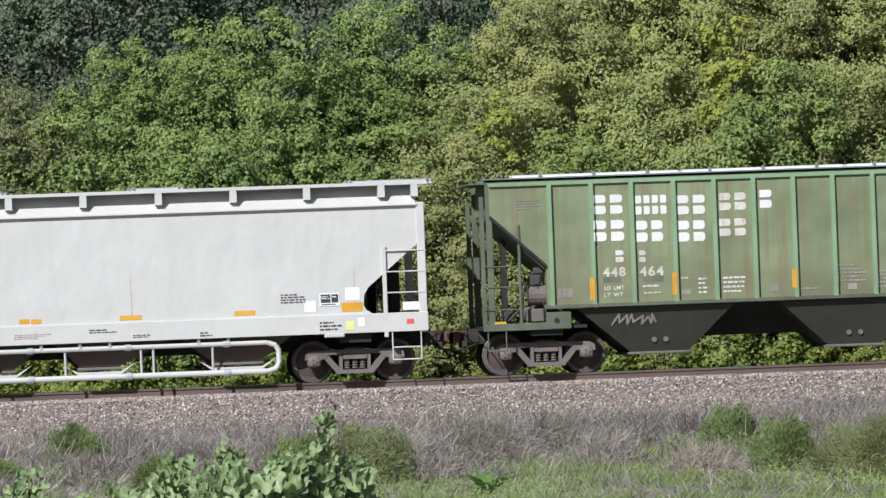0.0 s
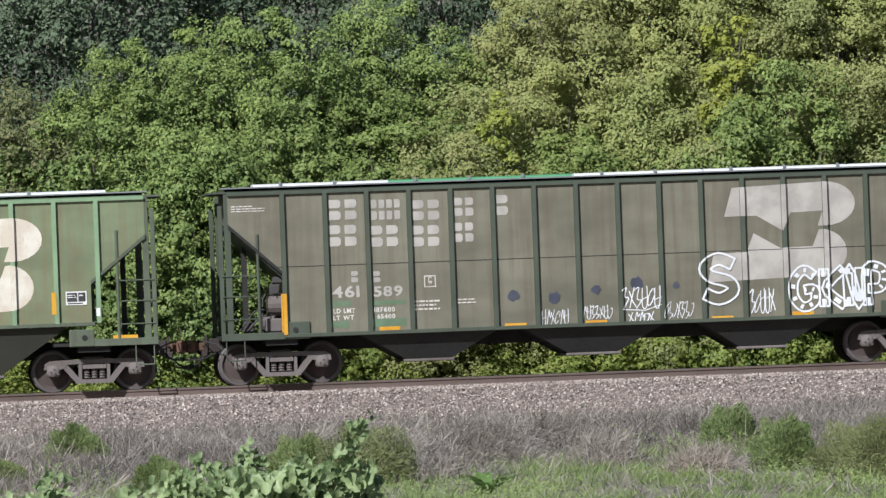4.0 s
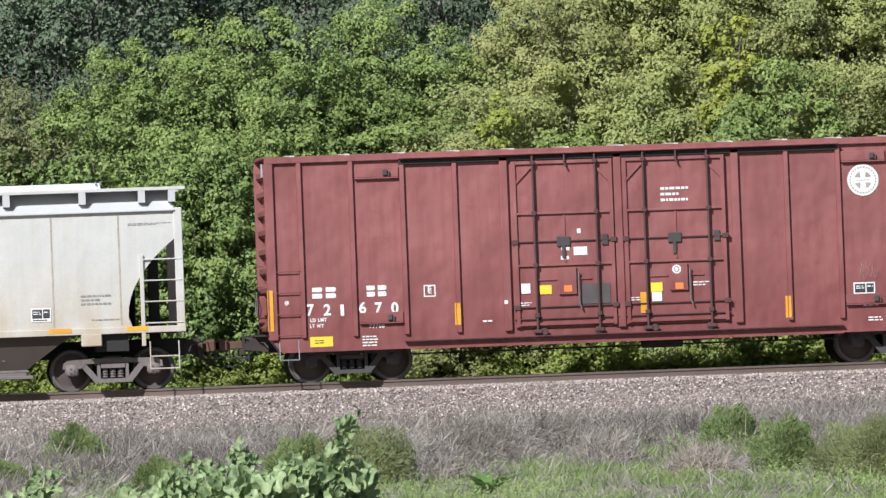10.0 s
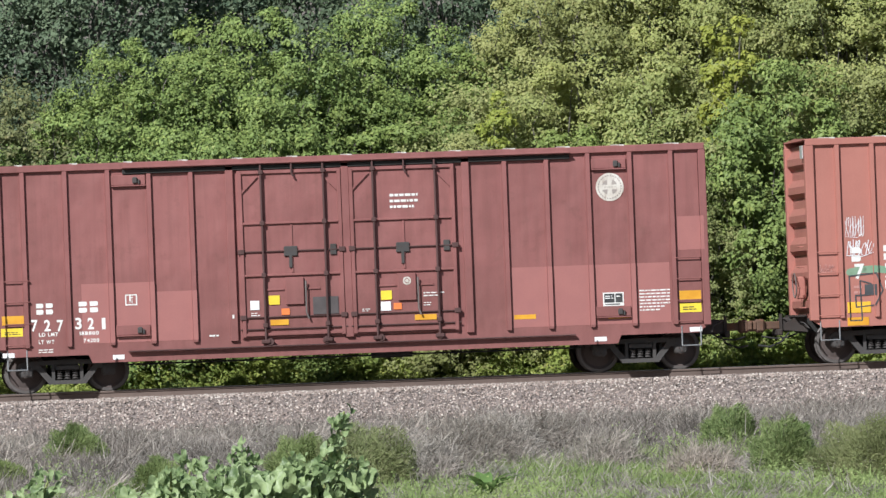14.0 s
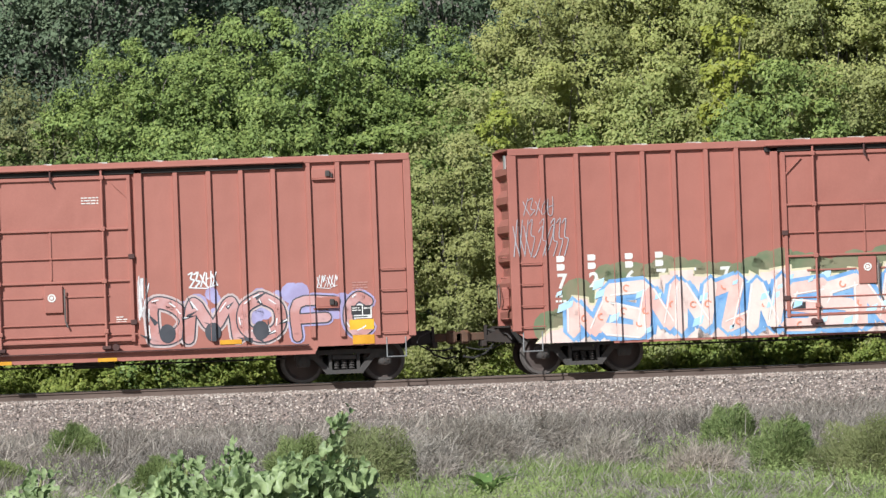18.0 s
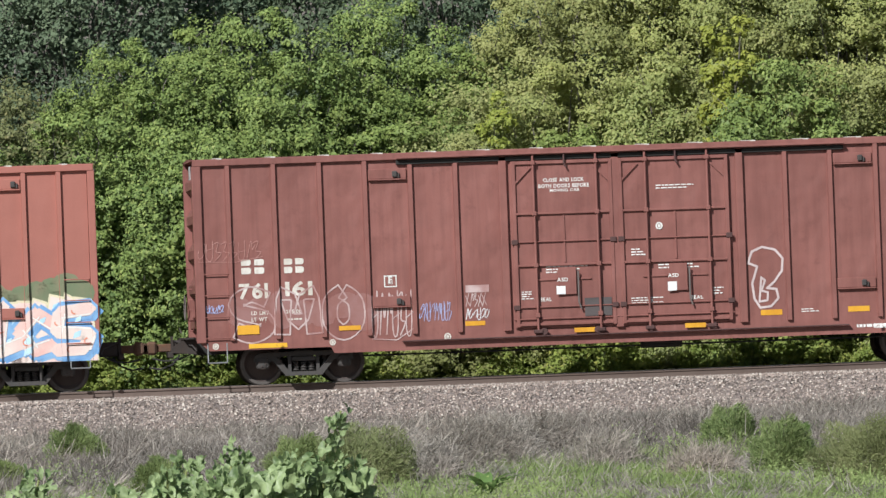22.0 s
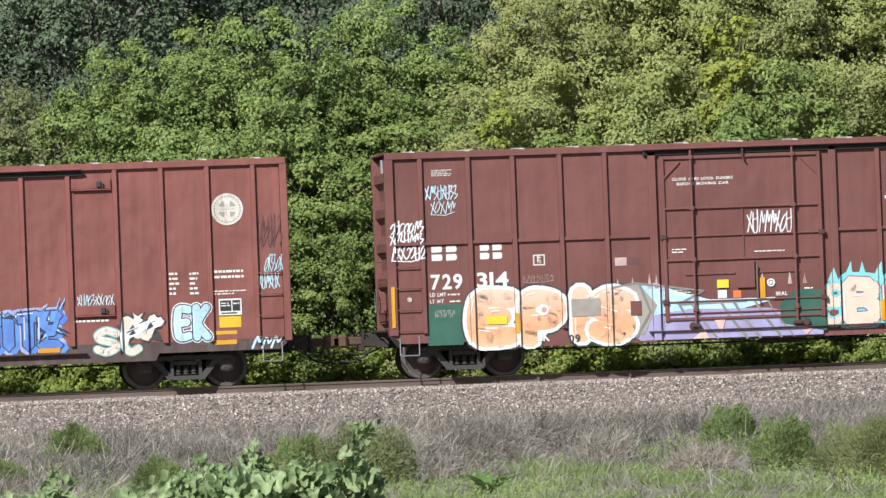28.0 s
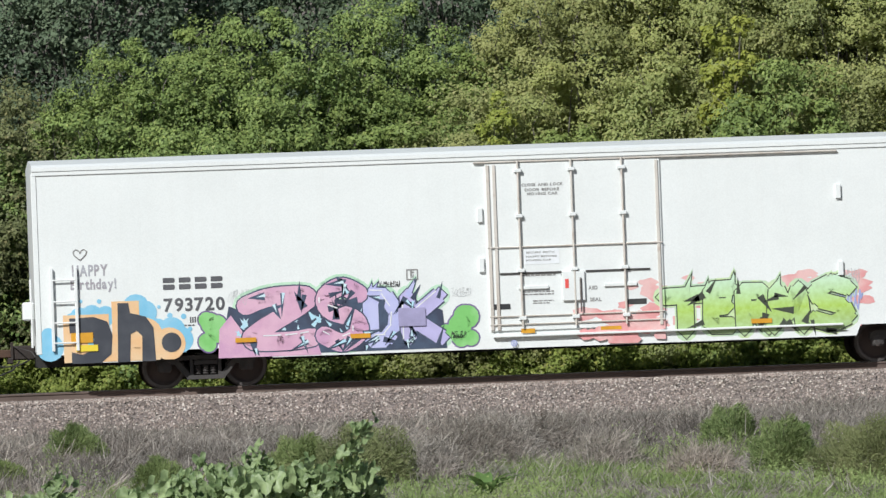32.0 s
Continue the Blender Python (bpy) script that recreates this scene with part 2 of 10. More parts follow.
# ---------------------------------------------------------------- mesh helpers
class Bag:
    """Collects boxes, prisms, tubes and plates into one mesh."""

    def __init__(self):
        self.v, self.f = [], []

    def add(self, verts, faces):
        n = len(self.v)
        self.v += [tuple(p) for p in verts]
        self.f += [tuple(i + n for i in q) for q in faces]
        return self

    def box(self, x0, x1, y0, y1, z0, z1):
        c = [(x0, y0, z0), (x1, y0, z0), (x1, y1, z0), (x0, y1, z0), (x0, y0, z1), (x1, y0, z1), (x1, y1, z1), (x0, y1, z1)]
        return self.add(c, [(3, 2, 1, 0), (4, 5, 6, 7), (0, 1, 5, 4), (1, 2, 6, 5), (2, 3, 7, 6), (3, 0, 4, 7)])

    def cbox(self, x0, x1, y0, y1, z0, z1, c=0.015):
        """A box with chamfered edges."""
        pts = []
        for (x, sx) in ((x0, 1), (x1, -1)):
            for (y, sy) in ((y0, 1), (y1, -1)):
                for (z, sz) in ((z0, 1), (z1, -1)):
                    pts += [(x + sx * c, y + sy * c, z), (x + sx * c, y, z + sz * c), (x, y + sy * c, z + sz * c)]
        bm = bmesh.new()
        for p in pts:
            bm.verts.new(p)
        bmesh.ops.convex_hull(bm, input=bm.verts)
        bm.verts.index_update()
        self.add([v.co[:] for v in bm.verts], [[v.index for v in f.verts] for f in bm.faces])
        bm.free()
        return self

    def prism(self, poly, y0, y1):
        """A flat outline in x and z, drawn out from y0 to y1."""
        n = len(poly)
        tris = geometry_tris(poly)
        v = [(x, y0, z) for x, z in poly] + [(x, y1, z) for x, z in poly]
        f = [(a, b, c) for a, b, c in tris] + [(c + n, b + n, a + n) for a, b, c in tris]
        f += [(i, (i + 1) % n, (i + 1) % n + n, i + n) for i in range(n)]
        return self.add(v, f)

    def section(self, poly, x0, x1):
        """A flat outline in y and z, drawn out from x0 to x1."""
        n = len(poly)
        tris = geometry_tris(poly)
        v = [(x0, y, z) for y, z in poly] + [(x1, y, z) for y, z in poly]
        f = [(a, b, c) for a, b, c in tris] + [(c + n, b + n, a + n) for a, b, c in tris]
        f += [(i, (i + 1) % n, (i + 1) % n + n, i + n) for i in range(n)]
        return self.add(v, f)

    def tube(self, a, b, r, n=8, r2=None):
        a, b = Vector(a), Vector(b)
        d = (b - a).normalized()
        s = d.orthogonal().normalized()
        t = d.cross(s)
        r2 = r if r2 is None else r2
        v = []
        for p, q in ((a, r), (b, r2)):
            v += [p + (s * math.cos(k * 2 * math.pi / n) + t * math.sin(k * 2 * math.pi / n)) * q for k in range(n)]
        return self.add(v, [(k, (k + 1) % n, (k + 1) % n + n, k + n) for k in range(n)] + [tuple(range(n))[::-1], tuple(range(n, 2 * n))])

    def pipe(self, pts, r, n=6):
        for a, b in zip(pts, pts[1:]):
            self.tube(a, b, r, n)
        return self

    def lathe(self, prof, n=28):
        """A profile of (radius, y) turned round the y axis."""
        v = []
        for r, y in prof:
            v += [(r * math.cos(k * 2 * math.pi / n), y, r * math.sin(k * 2 * math.pi / n)) for k in range(n)]
        f = []
        for i in range(len(prof) - 1):
            f += [(i * n + k, i * n + (k + 1) % n, (i + 1) * n + (k + 1) % n, (i + 1) * n + k) for k in range(n)]
        return self.add(v, f)

    def moved(self, dx, dy, dz):
        self.v = [(x + dx, y + dy, z + dz) for x, y, z in self.v]
        return self

    def mesh(self, name, mat, smooth=False):
        me = bpy.data.meshes.new(name)
        me.from_pydata(self.v, [], self.f)
        bm = bmesh.new()
        bm.from_mesh(me)
        bmesh.ops.recalc_face_normals(bm, faces=bm.faces)
        bm.to_mesh(me)
        bm.free()
        me.materials.append(mat)
        if smooth:
            me.shade_smooth()
            me.set_sharp_from_angle(angle=radians(38))
        return me


def geometry_tris(poly):
    from mathutils.geometry import tessellate_polygon
    return tessellate_polygon([[Vector((x, z, 0)) for x, z in poly]])


def part(name, bag, mat, parent, label="", at=None, smooth=False):
    """One mesh object under a thing or under a part. bag: a Bag, or a mesh that alike pieces share."""
    me = bag.mesh(name, mat, smooth) if isinstance(bag, Bag) else bag
    ob = new(name, me)
    ob.parent = parent
    if at:
        ob.location = at
    if label:
        ob["label"] = label
    return ob


def thing(name, label, category, at=(0, 0, 0), group="", kind=""):
    ob = new(name)
    ob.empty_display_size = 0.3
    ob.location = at
    return tagged(ob, label, category, group, kind)


def arc(cx, cz, r, a0, a1, n=8, rz=None):
    return [(cx + r * math.cos(radians(a0 + (a1 - a0) * k / n)), cz + (rz or r) * math.sin(radians(a0 + (a1 - a0) * k / n))) for k in range(n + 1)]


# ---------------------------------------------------------------- paint on the sides of cars
GLYPH = {}


def load_glyphs(chars):
    made = []
    for ch in chars:
        cu = bpy.data.curves.new("glyph", "FONT")
        cu.body, cu.size, cu.resolution_u, cu.offset = ch, 1.0, 3, 0.028
        made.append((ch, new("glyph", cu)))
    dg = bpy.context.evaluated_depsgraph_get()
    dg.update()
    for ch, ob in made:
        me = ob.evaluated_get(dg).to_mesh()
        me.calc_loop_triangles()
        tris = [[(me.vertices[i].co.x, me.vertices[i].co.y) for i in t.vertices] for t in me.loop_triangles]
        xs = [p[0] for t in tris for p in t] or [0, 0.3]
        GLYPH[ch] = ([[(x - min(xs), z) for x, z in t] for t in tris], max(xs) - min(xs))
        ob.to_mesh_clear()
    for ch, ob in made:
        cu = ob.data
        bpy.data.objects.remove(ob)
        bpy.data.curves.remove(cu)


load_glyphs("ABCDEFGHIKLMNOPQRSTUVWXYabdehirty0123456789!.,&-")
CAP = max(p[1] for t in GLYPH["H"][0] for p in t)


def words(s, x0, x1, z0, z1):
    """The triangles of a line of writing, fitted between x0 and x1, z0 and z1."""
    out, pen = [], 0.0
    for ch in s:
        if ch == " ":
            pen += 0.42
            continue
        tris, w = GLYPH[ch]
        out += [[(x + pen, z) for x, z in t] for t in tris]
        pen += w + 0.09
    pen = max(pen - 0.09, 0.1)
    kx, kz = (x1 - x0) / pen, (z1 - z0) / CAP
    return [[(x0 + x * kx, z0 + z * kz) for x, z in t] for t in out]


def rect(x0, x1, z0, z1):
    return [(x0, z0), (x1, z0), (x1, z1), (x0, z1)]


def rows_of_bars(x0, x1, z0, z1, n, rng, gap=0.56):
    """Small print that cannot be read: broken bars in n rows."""
    out, h = [], (z1 - z0) / n
    for k in range(n):
        z, x = z1 - (k + 1) * h, x0
        end = x1 - (x1 - x0) * rng.choice((0, 0, 0.15, 0.35))
        while x < end - 0.02:
            w = min(rng.uniform(0.035, 0.13), end - x)
            out.append(rect(x, x + w, z + h * gap * 0.5, z + h * (1 - gap * 0.5)))
            x += w + 0.022
    return out


def slabs(x0, x1, z0, z1, n, lean=0.0, gap=0.26):
    """A company's name as plain blocks, one for each letter: two bars with cut corners, one above the other."""
    out, w, h = [], (x1 - x0) / n, z1 - z0
    for k in range(n):
        a, b = x0 + k * w, x0 + (k + 1 - gap) * w
        c = min(0.10 * h, 0.2 * (b - a))
        for lo, hi in ((z0, z0 + 0.44 * h), (z0 + 0.58 * h, z1)):
            out.append([(x + lean * (z - z0), z) for x, z in ((a, lo), (b - c, lo), (b, lo + c), (b, hi - c), (b - c, hi), (a, hi))])
    return out


def stroke(pts, w, caps=True, n=8):
    """A painted line of width w through pts."""
    out = []
    for (x0, z0), (x1, z1) in zip(pts, pts[1:]):
        d = math.hypot(x1 - x0, z1 - z0) or 1e-6
        nx, nz = -(z1 - z0) / d * w / 2, (x1 - x0) / d * w / 2
        out.append([(x0 - nx, z0 - nz), (x1 - nx, z1 - nz), (x1 + nx, z1 + nz), (x0 + nx, z0 + nz)])
    if caps:
        out += [[(x + w / 2 * math.cos(k * 2 * math.pi / n), z + w / 2 * math.sin(k * 2 * math.pi / n)) for k in range(n)] for x, z in pts]
    return out


def ring(cx, cz, r0, r1, n=28):
    o = arc(cx, cz, r1, 0, 360, n)
    i = arc(cx, cz, r0, 0, 360, n)
    return [[o[k], o[k + 1], i[k + 1], i[k]] for k in range(n)]


def disc(cx, cz, r, n=24, rz=None):
    return [arc(cx, cz, r, 0, 360, n, rz)[:-1]]


class Car:
    """A railway car: its empty, the depth of its side at each x, and its moving wheelsets."""

    def __init__(self, ob, face):
        self.ob, self.face, self.steps, self.wheels, self.low = ob, face, [], [], (-1.0, face)

    def paint(self, name, polys, mat, layer=1, label="", lo=0.0, hi=9.0):
        """Lays flat painted shapes on the side, over ribs and posts, as one part."""
        cuts = [-99.0]
        ys = []
        for a, b, y in sorted(self.steps):
            if a > cuts[-1]:
                ys.append(self.face)
                cuts.append(a)
            ys.append(y)
            cuts.append(b)
        ys.append(self.face)
        cuts.append(99.0)
        v, f = [], []
        k = 0
        for poly in polys:
            tri_list = [poly] if len(poly) == 3 else [[poly[i] for i in t] for t in geometry_tris(poly)]
            k += 1
            eps = 0.0035 * layer + 0.00002 * (k % 120)
            if max(p[1] for p in poly) < self.low[0]:
                eps += self.face - self.low[1]
            for tri in tri_list:
                a, b = min(p[0] for p in tri), max(p[0] for p in tri)
                for c0, c1, y in zip(cuts, cuts[1:], ys):
                    if c1 <= a or c0 >= b:
                        continue
                    piece = clip(clip(tri, c0, 1), c1, -1) if (c0 > a or c1 < b) else tri
                    if len(piece) < 3:
                        continue
                    n = len(v)
                    v += [(x, y - eps, z) for x, z in piece]
                    f.append(tuple(range(n, n + len(piece))))
        me = bpy.data.meshes.new(name)
        me.from_pydata(v, [], f)
        me.materials.append(mat)
        # faces look outwards
        if me.polygons and sum(p.normal.y * p.area for p in me.polygons) > 0:
            me.flip_normals()
        return part(name, me, mat, self.ob, label)


def clip(poly, x, side):
    out = []
    for p, q in zip(poly, poly[1:] + poly[:1]):
        pi, qi = (p[0] - x) * side >= 0, (q[0] - x) * side >= 0
        if pi:
            out.append(p)
        if pi != qi:
            t = (x - p[0]) / (q[0] - p[0])
            out.append((x, p[1] + t * (q[1] - p[1])))
    return out


# ---------------------------------------------------------------- running gear
R_WHEEL = 0.457
M["cap"] = plain("bare_seam_cap", (0.60, 0.57, 0.51), 0.7, 0.0, 0.25)
SHARED = {}


def shared(key, make):
    if key not in SHARED:
        SHARED[key] = make()
    return SHARED[key]


def wheelset_mesh():
    b = Bag()
    for s in (-1, 1):
        prof = [(0.09, 0.62), (0.13, 0.60), (0.16, 0.68), (0.34, 0.70), (0.385, 0.66), (0.39, 0.66), (0.482, 0.665), (0.482, 0.695), (0.457, 0.71), (0.453, 0.80), (0.39, 0.805), (0.385, 0.77), (0.33, 0.745), (0.17, 0.79), (0.13, 0.80), (0.085, 0.80)]
        b.lathe([(r, s * y) for r, y in prof], 22)
        b.lathe([(r, s * y) for r, y in [(0.085, 0.80), (0.085, 0.98), (0.12, 0.985), (0.12, 1.14), (0.085, 1.15), (0.085, 1.165), (0.0, 1.165)]], 10)
        for k in range(3):
            a = k * 2.094
            b.tube((0.055 * math.cos(a), s * 1.16, 0.055 * math.sin(a)), (0.055 * math.cos(a), s * 1.185, 0.055 * math.sin(a)), 0.018, 6)
    b.lathe([(0.09, -0.62), (0.08, 0.0), (0.09, 0.62)], 12)
    me = b.mesh("wheelset", M["wheel"], True)
    me.materials.append(M["tread"])
    for f in me.polygons:
        if math.hypot(f.center.x, f.center.z) > 0.392 and abs(f.center.y) > 0.69:
            f.material_index = 1
    return me


def side_frame_mesh(mat):
    """The cast frame of a three-piece truck: arched top, bearing jaws, slanted lower members, a spring window."""
    b = Bag()
    y0, y1 = -1.13, -0.93
    top = [(-1.10, 0.50), (-1.08, 0.63), (-0.98, 0.69), (-0.78, 0.70), (-0.30, 0.71), (0.30, 0.71), (0.78, 0.70), (0.98, 0.69), (1.08, 0.63), (1.10, 0.50), (1.02, 0.50), (0.99, 0.58), (0.80, 0.59), (0.76, 0.50), (0.66, 0.52), (0.60, 0.60), (0.34, 0.61), (-0.34, 0.61), (-0.60, 0.60), (-0.66, 0.52), (-0.76, 0.50), (-0.80, 0.59), (-0.99, 0.58), (-1.02, 0.50)]
    b.prism(top, y0, y1)
    for s in (-1, 1):
        b.prism([(s * 0.78, 0.64), (s * 0.62, 0.64), (s * 0.30, 0.26), (s * 0.40, 0.18)], y0 + 0.01, y1 - 0.01)
        b.prism([(s * 0.345, 0.62), (s * 0.275, 0.62), (s * 0.275, 0.24), (s * 0.345, 0.24)], y0 + 0.005, y1)
    b.prism([(-0.42, 0.18), (0.42, 0.18), (0.38, 0.27), (-0.38, 0.27)], y0 - 0.01, y1 + 0.01)
    b.box(-0.26, 0.26, y0 - 0.02, y1 + 0.03, 0.50, 0.59)
    me = b.mesh("side_frame", mat)
    return me


def spring_mesh(mat):
    prof = []
    for j in range(4):
        prof += [(0.052, 0.056 * j), (0.078, 0.056 * j + 0.016), (0.052, 0.056 * j + 0.034)]
    b = Bag().lathe(prof, 8)
    b.v = [(x, z, y) for x, y, z in b.v]
    return b.mesh("spring", mat, True)


def truck(car, x, mat):
    """Bolster with its side frames, springs and two wheelsets, as a part with sub-parts."""
    tr = part("truck", shared(("bolster", mat.name), lambda: Bag().cbox(-0.22, 0.22, -1.0, 1.0, 0.52, 0.76, 0.03).tube((0, 0, 0.7), (0, 0, 0.92), 0.22, 14).mesh("truck", mat)), mat, car.ob, at=(x, 0, 0))
    sf = shared(("sf", mat.name), lambda: side_frame_mesh(mat))
    sp = shared(("sp", mat.name), lambda: spring_mesh(mat))
    for s in (1, -1):
        f = part("side_frame", sf, mat, tr)
        if s < 0:
            f.rotation_euler = (0, 0, math.pi)
        for k in range(3):
            part("spring", sp, mat, tr, at=(-0.17 + 0.17 * k, -1.04 * s, 0.285))
        for dx in (-0.9, 0.9):
            part("bearing", shared(("brg", mat.name), lambda: Bag().cbox(-0.15, 0.15, -1.15, -0.93, -0.13, 0.13, 0.04).lathe([(0.0, -1.17), (0.10, -1.165), (0.13, -1.14), (0.13, -1.0)], 12).mesh("bearing", mat, True)), mat, tr, at=(dx, 0 if s > 0 else 2.08, R_WHEEL + 0.02))
    part("brake_beam", shared("beam", lambda: Bag().box(-0.50, -0.44, -0.85, 0.85, 0.30, 0.38).box(0.44, 0.50, -0.85, 0.85, 0.30, 0.38).box(-0.46, -0.38, -0.80, -0.70, 0.25, 0.55).box(0.38, 0.46, -0.80, -0.70, 0.25, 0.55).box(-0.42, 0.42, -0.80, 0.80, 0.24, 0.54).mesh("brake_beam", M["black"])), M["black"], tr)
    for dx in (-0.9, 0.9):
        w = part("wheelset", shared("wheelset", wheelset_mesh), M["wheel"], tr, at=(dx, 0, R_WHEEL))
        car.wheels.append((w, dx))


def coupler(car, x, s, mat, reach):
    """Draft box, shank, knuckle, cut lever and air hose at one end; s is -1 at the left end."""
    m = M["knuckle"]
    c = part("coupler", Bag().cbox(min(x, x + s * reach * 0.45), max(x, x + s * reach * 0.45), -0.32, 0.32, 0.74, 1.06, 0.03), M["draft"], car.ob)
    x1 = x + s * reach * 0.45
    part("shank", Bag().cbox(min(x1, x1 + s * reach * 0.35), max(x1, x1 + s * reach * 0.35), -0.09, 0.09, 0.80, 0.98, 0.02), m, c)
    xk = x1 + s * reach * 0.33
    k = Bag().cbox(min(xk, xk + s * 0.22), max(xk, xk + s * 0.22), -0.20, 0.12, 0.74, 1.04, 0.05)
    k.cbox(min(xk + s * 0.16, xk + s * 0.36), max(xk + s * 0.16, xk + s * 0.36), -0.20, -0.05, 0.77, 1.01, 0.05)
    part("knuckle", k, m, c)
    part("cut_lever", Bag().pipe([(x + s * 0.05, -1.45, 0.80), (x + s * 0.12, -1.2, 0.92), (x + s * 0.5, -0.25, 1.05)], 0.014), M["truck"], c)
    h = Bag().pipe([(x + s * 0.35, -0.4, 0.72), (x + s * 0.52, -0.38, 0.52), (x + s * 0.78, -0.3, 0.42), (x + s * 1.02, -0.2, 0.46)], 0.022)
    part("air_hose", h, M["black"], c)
    g = Bag().pipe([(x + s * 0.15, -0.9, 0.74), (x + s * 0.40, -0.7, 0.62), (x + s * 0.70, -0.55, 0.60), (x + s * 0.95, -0.3, 0.66)], 0.018)
    part("brake_line", g, M["black"], c)
    part("carrier_iron", Bag().cbox(min(x1, x1 + s * 0.12), max(x1, x1 + s * 0.12), -0.42, 0.42, 0.66, 0.80, 0.02).box(min(x1, x1 + s * 0.06), max(x1, x1 + s * 0.06), -0.36, -0.28, 0.66, 1.14), M["draft"], c)


def ladder_rungs(car, x0, x1, zs, y, mat, rails=False):
    ln = x1 - x0
    me = shared(("rung", round(ln, 2), mat.name), lambda: Bag().pipe([(0, 0.07, 0), (0, 0, 0), (ln, 0, 0), (ln, 0.07, 0)], 0.013).mesh("grab_iron", mat))
    for z in zs:
        part("grab_iron", me, mat, car.ob, at=(x0, y - 0.07, z))


# ---------------------------------------------------------------- boxcars
def end_wall_mesh(half, z0, z1, mat, n):
    """A pressed-steel end: horizontal corrugations between the corner posts."""
    b = Bag()
    v, rows = [], []
    prof = [(0.0, z0)]
    h = (z1 - z0) / n
    for k in range(n):
        z = z0 + k * h
        prof += [(0.0, z + h * 0.22), (-0.11, z + h * 0.36), (-0.11, z + h * 0.60), (0.0, z + h * 0.85)]
    prof.append((0.0, z1))
    for x, z in prof:
        v += [(x, -1.36, z), (x, 1.36, z)]
    f = [(2 * i, 2 * i + 1, 2 * i + 3, 2 * i + 2) for i in range(len(prof) - 1)]
    b.add(v, f)
    b.box(0.005, 0.05, -1.45, 1.45, z0, z1)
    return b.mesh("end_wall", mat)


def boxcar(label, cx, half, tc, mat, ribs, doors, rods, posts, brk, zs_end=0.80, zs_mid=0.62, midrail=None, sillmat=None, group="boxcars of the train", ncorr=7, plug=False):
    """ribs: right edges of the outside posts. brk: where the side sill steps down between the trucks."""
    ob = thing("boxcar", label, "freight car", (cx, 0, 0), group)
    face = -1.50
    car = Car(ob, face)
    part("body", Bag().box(-half + 0.14, half - 0.14, face, 1.50, 1.02, 4.86), mat, ob)
    # roof: low gable with seam caps
    roof = Bag().section([(-1.56, 4.955), (1.56, 4.955), (1.50, 4.98), (0, 5.025), (-1.50, 4.98)], -half - 0.02, half + 0.02)
    roof = part("roof", roof, mat, ob, "low ridged steel roof")
    cap = shared("seam_cap", lambda: Bag().section([(-1.57, 4.96), (-1.57, 4.98), (-1.50, 4.998), (0, 5.042), (1.50, 4.998), (1.57, 4.98), (1.57, 4.96), (0, 5.0)], -0.055, 0.055).mesh("seam_cap", M["cap"]))
    n = int(half * 2 / 1.14)
    for k in range(n):
        part("seam_cap", cap, M["cap"], roof, at=(-half + (k + 0.5) * 2 * half / n, 0, 0))
    for s in (-1, 1):
        part("side_plate", Bag().cbox(-half - 0.01, half + 0.01, min(s * 1.46, s * 1.585), max(s * 1.46, s * 1.585), 4.83, 4.97, 0.01), mat, ob)
        sill = [(-half, 1.03), (half, 1.03), (half, 0.98), (half - 0.25, zs_end), (brk, zs_end), (brk - 0.08, zs_mid), (-brk + 0.08, zs_mid), (-brk, zs_end), (-half + 0.25, zs_end), (-half, 0.98)]
        part("side_sill", Bag().prism(sill, min(s * 1.44, s * 1.5025), max(s * 1.44, s * 1.5025)), sillmat or mat, ob)
    # outside posts
    prof = [(-0.12, 0.0), (-0.105, -0.075), (-0.015, -0.075), (0.0, 0.0)]
    rb = Bag()
    rb.add([(x, y, z) for z in (1.0, 4.83) for x, y in prof], [(0, 1, 5, 4), (1, 2, 6, 5), (2, 3, 7, 6), (3, 0, 4, 7), (0, 3, 2, 1), (4, 5, 6, 7)])
    rib = shared(("rib", mat.name), lambda: rb.mesh("post", mat))
    for x in ribs:
        part("post", rib, mat, ob, at=(x, face, 0))
        o = part("post", rib, mat, ob, at=(x - 0.12, -face, 0))
        o.rotation_euler = (0, 0, math.pi)
        car.steps.append((x - 0.11, x - 0.01, face - 0.075))
    for x in posts:
        part("door_post", Bag().cbox(x - 0.17, x, face - 0.085, face, 0.98, 4.83, 0.012), mat, ob)
        car.steps.append((x - 0.165, x - 0.005, face - 0.085))
    for s in (-1, 1):
        for t in (-1, 1):
            x0, x1 = (-half, -half + 0.17) if s < 0 else (half - 0.13, half)
            y0, y1 = sorted((t * 1.36, t * 1.575))
            part("corner_post", Bag().cbox(x0 - (0.03 if s < 0 else 0), x1 + (0.03 if s > 0 else 0), y0, y1, 0.96, 4.84, 0.012), mat, ob)
        if t == 1:
            car.steps.append((x0, x1, -1.575))
        e = part("end_wall", shared(("end", mat.name, ncorr), lambda: end_wall_mesh(half, 1.02, 4.84, mat, ncorr)), mat, ob, at=(s * (half - 0.12), 0, 0))
        if s > 0:
            e.rotation_euler = (0, 0, math.pi)
    part("end_sheet", Bag().box(-half - 0.06, -half - 0.04, -1.40, -1.05, 4.55, 4.84), M["galv"], ob, "bare galvanised plate at the end of the roof")
    if midrail:
        xs = [-half + 0.17] + sorted(list(ribs) + [p for p in posts]) + [half - 0.13]
        for a, b in zip(xs, xs[1:]):
            if doors and a >= doors[0][0] - 0.4 and b <= doors[-1][1] + 0.5:
                continue
            if b - a > 0.5:
                part("mid_rail", Bag().box(a, b - 0.12, face - 0.06, face, midrail - 0.035, midrail + 0.035), mat, ob)
